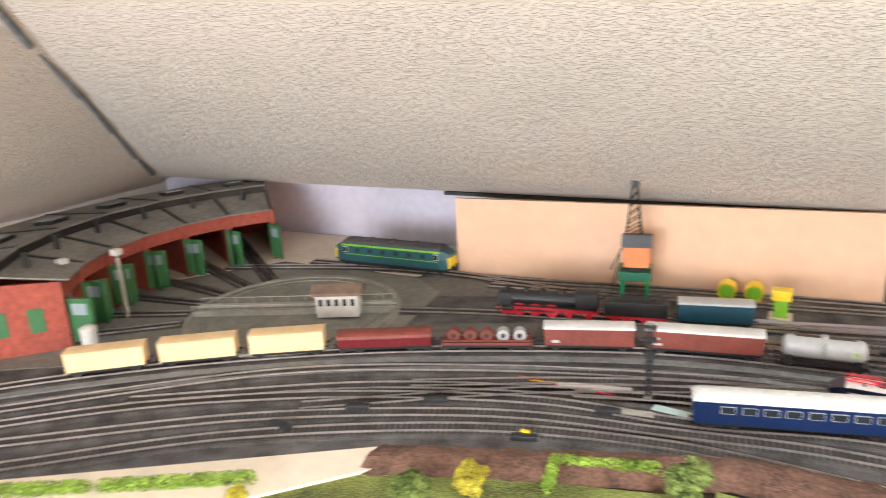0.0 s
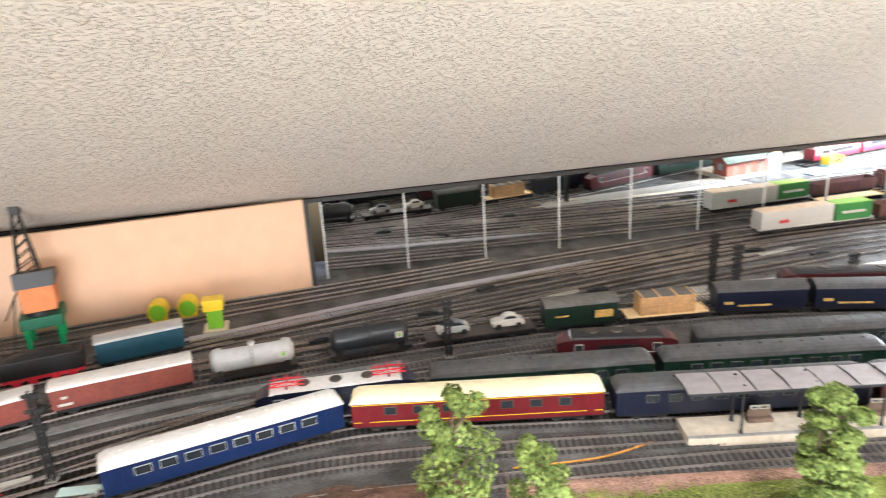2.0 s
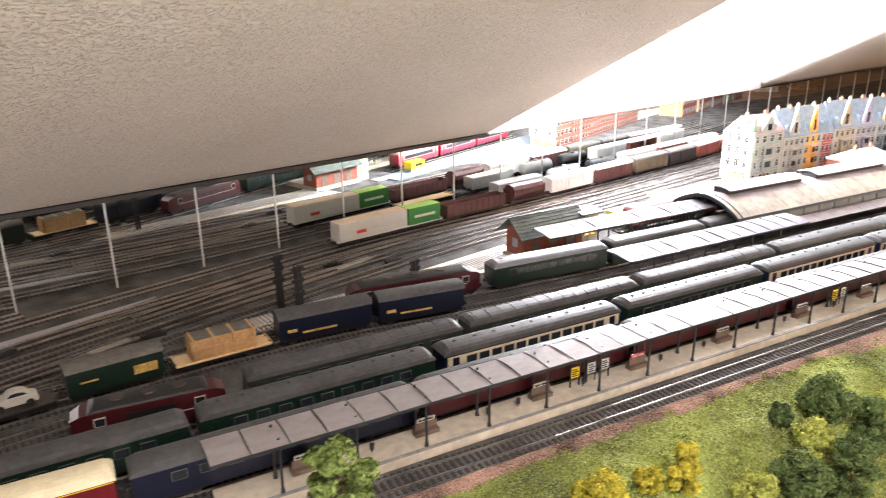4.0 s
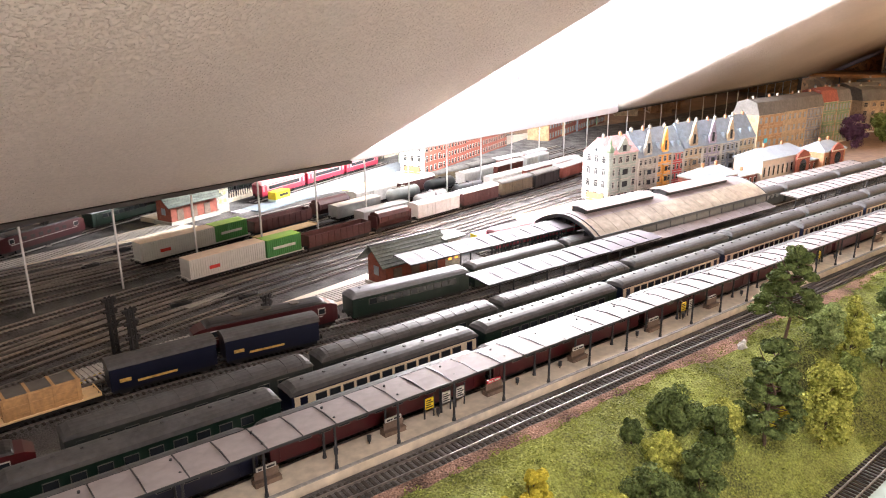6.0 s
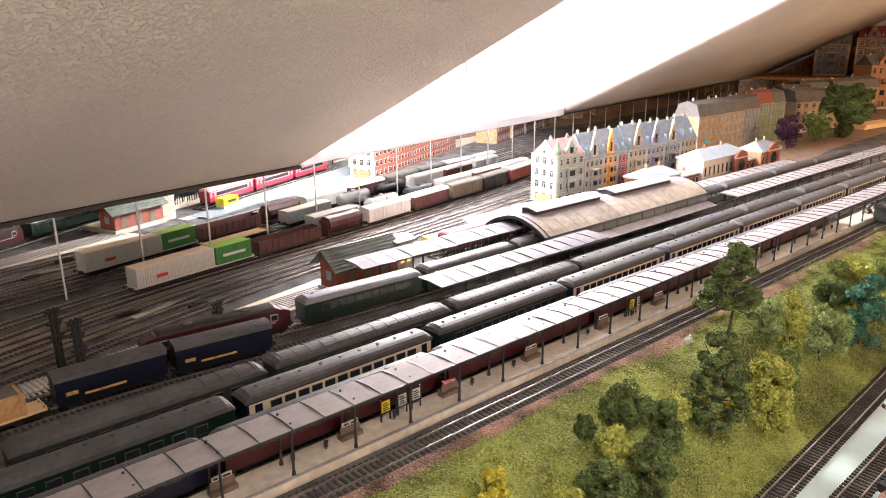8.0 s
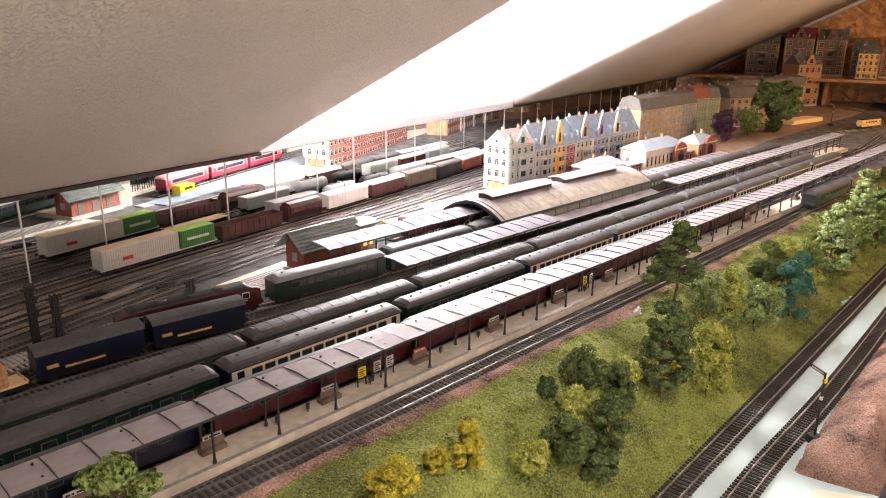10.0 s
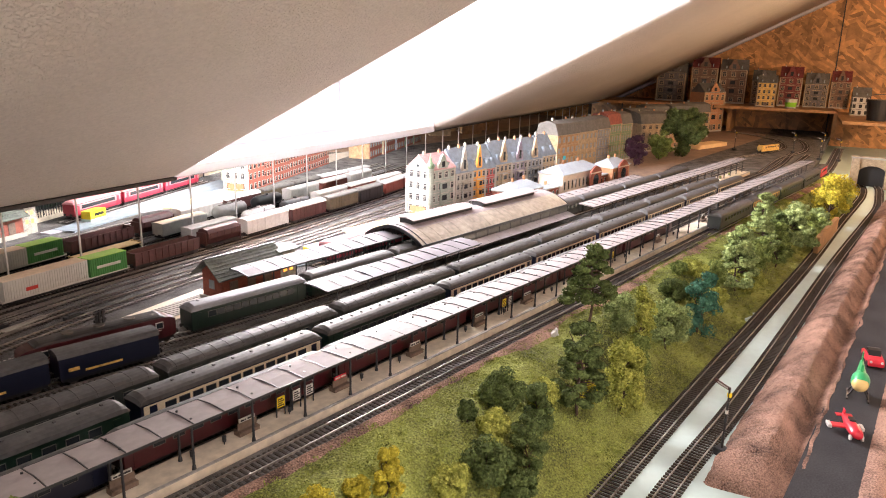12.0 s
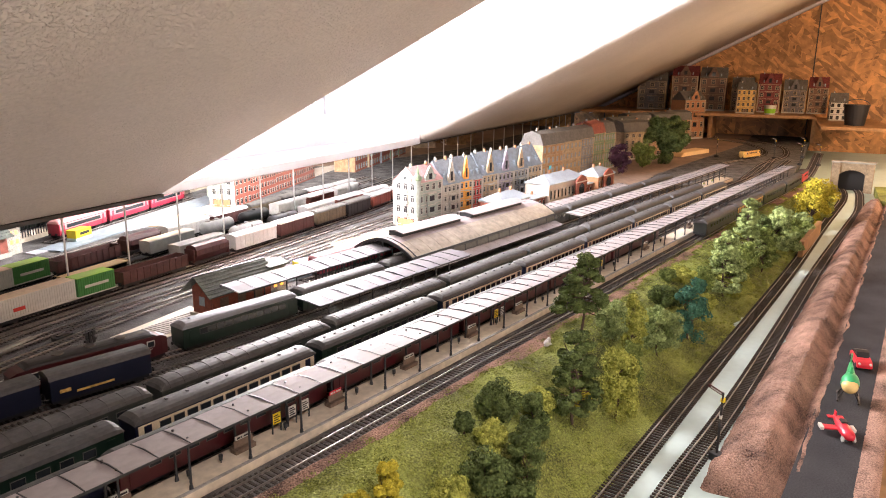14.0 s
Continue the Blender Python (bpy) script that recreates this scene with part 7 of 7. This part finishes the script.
# slewing crane
c = thing("yard_crane", "green and orange slewing crane with a black lattice jib", "crane", Matrix.Translation((-1.105, -0.108, 0)) @ Matrix.Rotation(radians(10), 4, "Z") @ Matrix.Scale(1.08, 4))
for x in (-0.018, 0.018):
    for y in (-0.018, 0.018):
        part("leg", box(bmesh.new(), x - 0.003, x + 0.003, y - 0.003, y + 0.003, 0, 0.036), GREENPL, c)
part("portal", boxes((-0.024, 0.024, -0.024, 0.024, 0.030, 0.044), bevel=0.001), plain("crane_green", (0.01, 0.13, 0.07), 0.5), c)
part("ring", cyl(bmesh.new(), 0.019, 0.019, (0, 0, 0.044), (0, 0, 0.050), 24), BLACK, c)
cb = part("cab", boxes((-0.017, 0.021, -0.020, 0.020, 0.050, 0.082), bevel=0.001), plain("crane_orange", (0.65, 0.22, 0.07), 0.5), c, "orange machinery cab")
bm = bmesh.new()
prism(bm, [(-0.023, 0.082), (0.023, 0.082), (0.018, 0.093), (-0.018, 0.100)], -0.020, 0.024)
part("cab_roof", bm, IRON, cb)
bm = bmesh.new()
for k in range(7):
    z0, z1 = 0.090 + 0.012 * k, 0.102 + 0.012 * k
    w0, w1 = 0.012 - 0.0013 * k, 0.012 - 0.0013 * (k + 1)
    for sx in (-1, 1):
        for sy in (-1, 1):
            cyl(bm, 0.0012, 0.0012, (sx * w0 - 0.003, sy * w0, z0), (sx * w1 - 0.003, sy * w1, z1), 6)
        cyl(bm, 0.0008, 0.0008, (sx * w0 - 0.003, -w0, z0), (sx * w1 - 0.003, w1, z1), 5)
        cyl(bm, 0.0008, 0.0008, (-w0 - 0.003, sx * w0, z0), (w1 - 0.003, sx * w1, z1), 5)
part("jib_tower", bm, BLACK, c, "black lattice tower")
part("jib_head", boxes((-0.008, 0.003, -0.006, 0.006, 0.170, 0.180)), BLACK, c)
bm = bmesh.new()
cyl(bm, 0.001, 0.001, (-0.022, -0.02, 0.07), (-0.034, -0.03, 0.004), 6)
cyl(bm, 0.001, 0.001, (-0.020, 0.0, 0.075), (-0.034, -0.03, 0.05), 6)
part("hook_rope", bm, BLACK, c)
for x, y in ((-0.965, -0.085), (-0.925, -0.083)):
    t = thing("ballast_tub", "yellow tub with a round lime end", "tub", Matrix.Translation((x, y, 0.0)), "yellow tubs")
    part("drum", cyl(bmesh.new(), 0.014, 0.014, (0, -0.012, 0.018), (0, 0.012, 0.018), 20), YELLOW, t)
    part("lid", cyl(bmesh.new(), 0.0115, 0.0115, (0, -0.0128, 0.018), (0, -0.012, 0.018), 20), LIME, t)
    part("foot", boxes((-0.010, 0.010, -0.008, 0.008, 0, 0.008)), YELLOW, t)
t = thing("loading_hopper", "yellow loading hopper on a lime tower", "hopper", Matrix.Translation((-0.885, -0.135, 0.0)))
part("tower", boxes((-0.010, 0.010, -0.008, 0.008, 0, 0.028), bevel=0.001), LIME, t)
part("hopper", boxes((-0.014, 0.014, -0.011, 0.011, 0.028, 0.044), bevel=0.0015), YELLOW, t)
part("footing", boxes((-0.016, 0.016, -0.016, 0.016, 0.0, 0.0018)), CREAMBOARD, t)

# peach board leaning behind the yard
pb = structure(part("wall_panel", box(bmesh.new(), 0, 0.692, 0, 0.008, 0, 0.142, m=Matrix.Translation((-1.437, -0.086, 0)) @ Matrix.Rotation(math.atan2(0.049, 0.684), 4, "Z")), PEACH), "plain peach-coloured board standing behind the tracks", "board")
part("edge_strip", box(bmesh.new(), 0.6925, 0.699, -0.002, 0.010, 0, 0.142, m=Matrix.Translation((-1.437, -0.086, 0)) @ Matrix.Rotation(math.atan2(0.049, 0.684), 4, "Z")), DARK, pb)

# catenary and signal masts
for px, py, h in ((-1.015, -0.452, 0.096), (-0.205, -0.262, 0.088), (-0.212, -0.3245, 0.092), (-0.603, -0.332, 0.075), (-0.04, -0.3325, 0.06)):
    t = thing("signal_mast", "dark lattice mast with a bracket beside the track", "mast", Matrix.Translation((px, py, 0)), "track masts")
    bm = bmesh.new()
    for sx in (-1, 1):
        for sy in (-1, 1):
            box(bm, sx * 0.0026 - 0.0009, sx * 0.0026 + 0.0009, sy * 0.0026 - 0.0009, sy * 0.0026 + 0.0009, 0.004, h)
    k = 0
    while 0.006 * (k + 1) + 0.004 < h:
        z = 0.004 + 0.006 * k
        for sy in (-0.0028, 0.0028):
            cyl(bm, 0.0007, 0.0007, (-0.0028 if k % 2 else 0.0028, sy, z), (0.0028 if k % 2 else -0.0028, sy, z + 0.006), 4)
        k += 1
    part("lattice", bm, BLACK, t)
    part("foot", boxes((-0.005, 0.005, -0.005, 0.005, 0, 0.004)), CONCRETE, t)
    for z in (0.96, 0.80, 0.62):
        part("bracket", boxes((-0.008, 0.008, -0.0016, 0.0016, h * z - 0.0014, h * z + 0.0014)), BLACK, t)
        part("insulator", cyl(bmesh.new(), 0.0015, 0.0015, (0.006, 0, h * z - 0.004), (0.006, 0, h * z + 0.003), 8), BLACK, t)

# point motors and boxes between the tracks
rng = random.Random(21)
for px, py in ((-1.39, -0.67), (-1.25, -0.55), (-1.12, -0.592), (-0.75, -0.235), (-0.60, -0.20), (-0.50, -0.14), (-1.33, -0.60), (-0.95, -0.245), (-1.05, -0.505), (-0.35, -0.205), (-0.05, -0.14), (0.03, -0.19)):
    t = thing("point_motor", "dark grey point motor box beside a track", "point motor", Matrix.Translation((px, py, 0.0018)) @ Matrix.Rotation(rng.uniform(-0.3, 0.6), 4, "Z"), "point motors")
    part("case", boxes((-0.015, 0.015, -0.0045, 0.0045, 0, 0.0055), bevel=0.0008), IRON, t)
    part("cover", boxes((-0.009, 0.009, -0.0035, 0.0035, 0.0056, 0.0068)), BLACK, t)
t = thing("point_box", "small yellow tag on a point motor", "tag", Matrix.Translation((-1.12, -0.588, 0.009)))
part("tag", boxes((-0.005, 0.005, -0.002, 0.002, -0.0005, 0.0015)), YELLOW, t)
# loose cables
for pts, cc, lab in (([(-1.16, -0.46), (-1.10, -0.452), (-1.06, -0.455), (-1.02, -0.44)], YELLOW, "thin yellow cable lying between the tracks"), ([(-1.18, -0.452), (-1.1, -0.462), (-1.05, -0.462)], REDPL, "thin red cable lying between the tracks"),
                     ([(-0.27, -0.283), (-0.235, -0.268), (-0.20, -0.275), (-0.165, -0.262)], YELLOW, "thin yellow cable on the walkway"), ([(-0.25, -0.29), (-0.22, -0.262), (-0.18, -0.268), (-0.15, -0.255)], NAVY, "thin blue cable on the walkway"),
                     ([(-0.60, -0.565), (-0.52, -0.574), (-0.46, -0.566)], ORANGE, "thin orange cable by the platform end")):
    t = thing("cable", lab, "cable", None, "loose cables")
    part("wire", sweep(spline(pts, 0.006), [(-0.0007, 0.002), (0.0007, 0.002), (0.0007, 0.0034), (-0.0007, 0.0034)]), cc, t)
for px, py, L, a, mm in ((-1.08, -0.452, 0.09, 10, FRAMEW), (-0.98, -0.478, 0.05, -8, CYANBOARD), (-1.03, -0.497, 0.06, 8, CONCRETE), (-0.02, -0.155, 0.07, 8, CONCRETE), (-0.4, -0.20, 0.05, 10, CONCRETE)):
    t = thing("cover_strip", "pale strip of card lying between the tracks", "strip", Matrix.Translation((px, py, 0.002)) @ Matrix.Rotation(radians(a), 4, "Z"), "card strips")
    part("strip", boxes((-L / 2, L / 2, -0.006, 0.006, 0, 0.002), bevel=0.0004), mm, t)
t = thing("rock", "small pale blue-grey rock by the garden", "rock", Matrix.Translation((-0.824, -0.628, -0.003)))
bm = bmesh.new()
bmesh.ops.create_icosphere(bm, subdivisions=3, radius=0.02, matrix=Matrix.Diagonal((1.0, 0.6, 1.3, 1)))
for v in bm.verts:
    v.co += v.co.normalized() * noise.noise(v.co * 120) * 0.006
    v.co.z = max(v.co.z, 0) * 1.1
part("stone", bm, mat("rock_grey", (0.30, 0.36, 0.36), 0.85, var=0.25, scale=90, bump=0.6, bump_scale=300), t)

t = thing("pale_stone", "small white stone at the edge of the grass", "rock", Matrix.Translation((0.305, -0.815, 0.003)))
bm = bmesh.new()
bmesh.ops.create_icosphere(bm, subdivisions=3, radius=0.008, matrix=Matrix.Diagonal((1.2, 0.6, 1.0, 1)))
for v in bm.verts:
    v.co += v.co.normalized() * noise.noise(v.co * 200) * 0.003
    v.co.z = max(v.co.z, -0.001)
part("stone", bm, FRAMEW, t)

# ---- lower level: gravel ridge, asphalt, toys ----
def ridge_z(k):
    """Across the ridge: a broad back, a steep fall into a crease, a low verge."""
    if k < 0.52:
        return -0.082 + 0.037 * math.sin(math.pi / 2 * k / 0.52) ** 0.9
    if k < 0.80:
        q = (k - 0.52) / 0.28
        return -0.045 - 0.025 * q * q * (3 - 2 * q)
    return -0.070 + 0.0085 * min(1, (k - 0.80) / 0.10) - 0.006 * max(0, (k - 0.92) / 0.08)


vs, fs = [], []
for i in range(701):
    x = 0.150 + 2.1 * i / 700
    y0 = -1.008 - 0.171 * x + 0.004 * noise.noise(Vector((x * 25, 3, 1)))
    wide = 0.104 - 0.010 * x + 0.005 * noise.noise(Vector((x * 12, 0, 7)))
    for j in range(41):
        k = j / 40
        y = y0 - wide * k
        kk = min(1, max(0, k + 0.02 * noise.noise(Vector((x * 11, 0, 2))) * math.sin(math.pi * k)))
        h = ridge_z(kk)
        h += (0.002 * noise.noise(Vector((x * 7, y * 40, 0))) + 0.0022 * noise.noise(Vector((x * 60, y * 90, 0))) + 0.0024 * noise.noise(Vector((x * 230, y * 230, 4)))) * (0.35 if kk > 0.85 else 1)
        if i < 20:
            h = -0.083 + (h + 0.083) * (i / 20) ** 0.5
        vs.append((x, y, h))
for i in range(700):
    for j in range(40):
        a = i * 41 + j
        fs.append((a + 41, a + 42, a + 1, a))
structure(part("gravel_ridge", (vs, fs), PINKGRAVEL), "rough ridge of pink-brown gravel", "ground")
structure(part("road", slab([(0.10, -1.112), (0.6, -1.200), (1.0, -1.264), (2.2, -1.455), (2.2, -1.53), (0.9, -1.312), (0.5, -1.246), (0.10, -1.180)], -0.1, -0.0625), ASPHALT), "dark grey asphalt strip beside the gravel ridge", "road")
vs, fs = [], []
for i in range(301):
    x = 0.08 + 2.12 * i / 300
    for j in range(7):
        k = j / 6
        y = -1.160 - 0.1665 * x - 0.024 * k
        vs.append((x, y, -0.0645 + 0.006 * math.sin(math.pi * (0.12 + 0.76 * k)) + 0.0018 * noise.noise(Vector((x * 150, y * 150, 1)))))
for i in range(300):
    for j in range(6):
        a = i * 7 + j
        fs.append((a + 7, a + 8, a + 1, a))
structure(part("gravel_verge", (vs, fs), PINKGRAVEL), "narrow pink gravel verge", "ground")
structure(part("edge_board", slab([(-0.1, -1.160), (0.08, -1.185), (0.9, -1.322), (2.2, -1.54), (2.2, -1.8), (0.9, -1.55), (-0.1, -1.4)], -0.12, -0.066), WOOD), "brown wooden edge board of the layout", "board")
structure(part("bare_board", slab([(0.0, -1.040), (0.125, -1.062), (0.14, -1.115), (0.10, -1.112), (0.10, -1.182), (0.0, -1.165)], -0.12, -0.076), CREAMBOARD), "bare plywood at the ridge's end", "ground")
structure(part("portal_bank", slab([(2.25, -1.445), (2.6, -1.465), (2.66, -1.70), (2.3, -1.62), (2.15, -1.56)], -0.1, -0.05), GRASS), "grassy ground round the tunnel portal", "grass")
tp = thing("tunnel_portal", "grey stone tunnel portal with two towers", "tunnel", Matrix.Translation((2.62, -1.385, -0.08)) @ Matrix.Rotation(radians(-4), 4, "Z") @ Matrix.Diagonal((1, 0.92, 0.72, 1)))
bm = bmesh.new()
ar = [(0.055 * math.cos(math.pi * k / 12), 0.07 + 0.05 * math.sin(math.pi * k / 12)) for k in range(13)]
for (y0, z0), (y1, z1) in zip(ar, ar[1:]):
    v = [bm.verts.new(p) for p in ((0, y0, z0), (0, y1, z1), (0, y1, 0.155), (0, y0, 0.155), (0.03, y0, z0), (0.03, y1, z1), (0.03, y1, 0.155), (0.03, y0, 0.155))]
    for f in ((0, 1, 2, 3), (7, 6, 5, 4), (0, 4, 5, 1), (3, 2, 6, 7)):
        bm.faces.new([v[i] for i in f])
bmesh.ops.remove_doubles(bm, verts=bm.verts, dist=1e-6)
part("arch_wall", bm, TAN, tp)
for y in (-0.075, 0.055):
    part("pier", boxes((0, 0.03, y, y + 0.02, 0, 0.155)), CONCRETE, tp)
    tw = part("tower", boxes((-0.012, 0.035, y - 0.006, y + 0.026, 0, 0.158), bevel=0.002), TAN, tp)
    part("battlement", boxes((-0.016, 0.039, y - 0.010, y + 0.030, 0.1585, 0.166)), CONCRETE, tw)
part("parapet", boxes((-0.004, 0.034, -0.055, 0.055, 0.156, 0.166)), CONCRETE, tp)
# black sheet behind the arch stands for the shade inside the tunnel
part("tunnel_shade_sheet", boxes((0.05, 0.06, -0.055, 0.055, 0, 0.13)), BLACK, tp)


def semaphore(x, y, z, h, label):
    t = thing("semaphore_signal", label, "signal", Matrix.Translation((x, y, z)) @ Matrix.Rotation(radians(60), 4, "Z"), "signals")
    part("mast", cyl(bmesh.new(), 0.0016, 0.0012, (0, 0, 0), (0, 0, h), 8), BLACK, t)
    part("foot", boxes((-0.007, 0.007, -0.007, 0.007, 0, 0.010), bevel=0.001), IRON, t)
    a = part("arm", box(bmesh.new(), 0, 0.022, -0.0006, 0.0006, -0.002, 0.002, m=pose(0, -0.0015, h - 0.003, 0, -12, 0)), OXIDEDARK, t, "dull red signal arm")
    part("arm_centre", box(bmesh.new(), 0.003, 0.018, -0.0009, 0.0009, -0.0009, 0.0009, m=pose(0, -0.0015, h - 0.003, 0, -12, 0)), FRAMEW, a)
    for k in range(3):
        part("mast_band", cyl(bmesh.new(), 0.0019, 0.0019, (0, 0, h * (0.5 + 0.12 * k)), (0, 0, h * (0.55 + 0.12 * k)), 8), IRON if k != 1 else FRAMEW, t)
    part("lamp", boxes((-0.002, 0.002, -0.003, 0.001, h * 0.86, h * 0.86 + 0.005)), YELLOW, t)
    return t


semaphore(0.230, -1.0505, -0.0805, 0.088, "semaphore signal on a weathered base beside the lower track")
for x, y in ((2.9, -0.86), (2.95, -1.10), (2.75, -1.20), (2.75, -1.27), (3.05, -1.22)):
    semaphore(x, y, 0.0, 0.09, "distant semaphore signal with red and white arm")
m0 = Matrix.Translation((0.590, -1.234, -0.0624)) @ Matrix.Rotation(radians(186), 4, "Z")
car = model_car("small bright red toy car with a dark roof on the asphalt", REDPL, m0, 1.25, BLACK)
h = thing("toy_helicopter", "green toy helicopter with a glass nose standing on skids", "helicopter", Matrix.Translation((0.448, -1.206, -0.0624)) @ Matrix.Rotation(radians(-4), 4, "Z") @ Matrix.Scale(1.15, 4))
bm = bmesh.new()
bmesh.ops.create_uvsphere(bm, u_segments=20, v_segments=12, radius=0.012, matrix=Matrix.Translation((0, 0, 0.020)) @ Matrix.Diagonal((1.5, 0.85, 1.0, 1)))
part("fuselage", bm, GREENPL, h, smooth=True)
bm = bmesh.new()
bmesh.ops.create_uvsphere(bm, u_segments=16, v_segments=10, radius=0.0105, matrix=Matrix.Translation((-0.0085, 0, 0.0195)) @ Matrix.Diagonal((1.1, 0.88, 0.85, 1)))
part("canopy_glass", bm, plain("amber_glass", (0.75, 0.55, 0.22), 0.15), h, "amber tinted glass nose", smooth=True)
part("tail_boom", cyl(bmesh.new(), 0.006, 0.002, (0.010, 0, 0.024), (0.042, 0, 0.030), 10), GREENPL, h)
part("tail_fin", boxes((0.036, 0.044, -0.0006, 0.0006, 0.027, 0.043)), GREENPL, h)
part("rotor_mast", cyl(bmesh.new(), 0.002, 0.0015, (0.002, 0, 0.031), (0.002, 0, 0.040), 8), GREENPL, h)
for y in (-0.011, 0.011):
    bm = bmesh.new()
    cyl(bm, 0.0012, 0.0012, (-0.016, y, 0.0012), (0.016, y, 0.0012), 6)
    for x in (-0.008, 0.009):
        cyl(bm, 0.0009, 0.0009, (x, y, 0.0012), (x, y * 0.5, 0.012), 6)
    part("skid", bm, BLACK, h)
a = thing("toy_plane", "red toy plane with white wing tips lying on the asphalt", "toy", Matrix.Translation((0.335, -1.190, -0.0624)) @ Matrix.Rotation(radians(12), 4, "Z") @ Matrix.Scale(0.74, 4))
bm = bmesh.new()
rings = []
for x, w, z0, z1 in ((-0.044, 0.007, 0.006, 0.016), (-0.036, 0.010, 0.003, 0.020), (-0.012, 0.0105, 0.002, 0.021), (0.012, 0.008, 0.003, 0.018), (0.034, 0.0045, 0.005, 0.013), (0.044, 0.002, 0.007, 0.011)):
    zc, zr = (z0 + z1) / 2, (z1 - z0) / 2
    rings.append([bm.verts.new((x, w * math.cos(q * math.pi / 6), zc + zr * math.sin(q * math.pi / 6))) for q in range(12)])
for r0, r1 in zip(rings, rings[1:]):
    for i in range(12):
        bm.faces.new((r0[i], r0[(i + 1) % 12], r1[(i + 1) % 12], r1[i]))
bm.faces.new(rings[0][::-1])
bm.faces.new(rings[-1])
bmesh.ops.recalc_face_normals(bm, faces=bm.faces)
part("fuselage", bm, REDPL, a, smooth=True)
wing_ = part("wing", boxes((-0.012, 0.004, -0.016, 0.034, 0.0075, 0.0105), bevel=0.001), REDPL, a)
for y in (-0.016, 0.034):
    part("wing_tip", boxes((-0.013, 0.005, y - 0.003, y + 0.003, 0.006, 0.012), bevel=0.001), FRAMEW, wing_, "white wing tip")
part("tailplane", boxes((0.032, 0.042, -0.013, 0.013, 0.009, 0.0105)), REDPL, a)
part("tail_fin", boxes((0.034, 0.044, -0.0008, 0.0008, 0.010, 0.020)), REDPL, a)
for y in (-0.009, 0.009):
    part("wheel", cyl(bmesh.new(), 0.005, 0.005, (-0.036, y - 0.0015, 0.005), (-0.036, y + 0.0015, 0.005), 14), FRAMEW, a)
part("cockpit", boxes((-0.010, 0.004, -0.005, 0.005, 0.0205, 0.0235), bevel=0.0008), BLACK, a)
diesel("yellow and dark diesel locomotive on the far curve", 0.16, YELLOWP, BLACK, Matrix.Translation((2.874, -1.0, 0.0045)) @ Matrix.Rotation(radians(-24), 4, "Z"))
track([sxy(2.2, 0.30), (2.6, -0.90), (2.874, -1.0), (3.2, -1.06), (3.6, -0.98), (3.9, -0.75)])
track([sxy(2.2, 0.157), (2.7, -1.06), (3.1, -1.15), (3.6, -1.12), (3.95, -0.9)])
t = thing("plank", "stack of pale boards on the far deck", "boards", Matrix.Translation((2.95, -0.72, 0.0015)) @ Matrix.Rotation(radians(-20), 4, "Z"))
for k in range(3):
    part("board", boxes((-0.14 + 0.01 * k, 0.14, -0.05, 0.04 - 0.01 * k, 0.006 * k, 0.006 * k + 0.0055)), BEIGE, t)
t = thing("packing_block", "orange-brown wooden block on the grass bank", "block", Matrix.Translation((1.52, -1.20, -0.082)) @ Matrix.Rotation(radians(-10), 4, "Z"))
part("block", boxes((-0.16, 0.16, -0.006, 0.006, 0, 0.045), bevel=0.001), WOOD, t)
# dark cracked joint where the gable wall meets the slope
for p, q in zip([(-2.25, -0.045), (-2.15, -0.17), (-2.02, -0.32), (-1.89, -0.47), (-1.77, -0.62)], [(-2.15, -0.17), (-2.02, -0.32), (-1.89, -0.47), (-1.77, -0.62), (-1.60, -0.815)]):
    bm = bmesh.new()
    cyl(bm, 0.006, 0.005, (p[0], p[1], 0.128 - SL * p[1]), (q[0], q[1], 0.133 - SL * q[1]), 8)
    structure(part("trim", bm, GREYP), "dark cracked joint between wall and sloping ceiling", "trim")
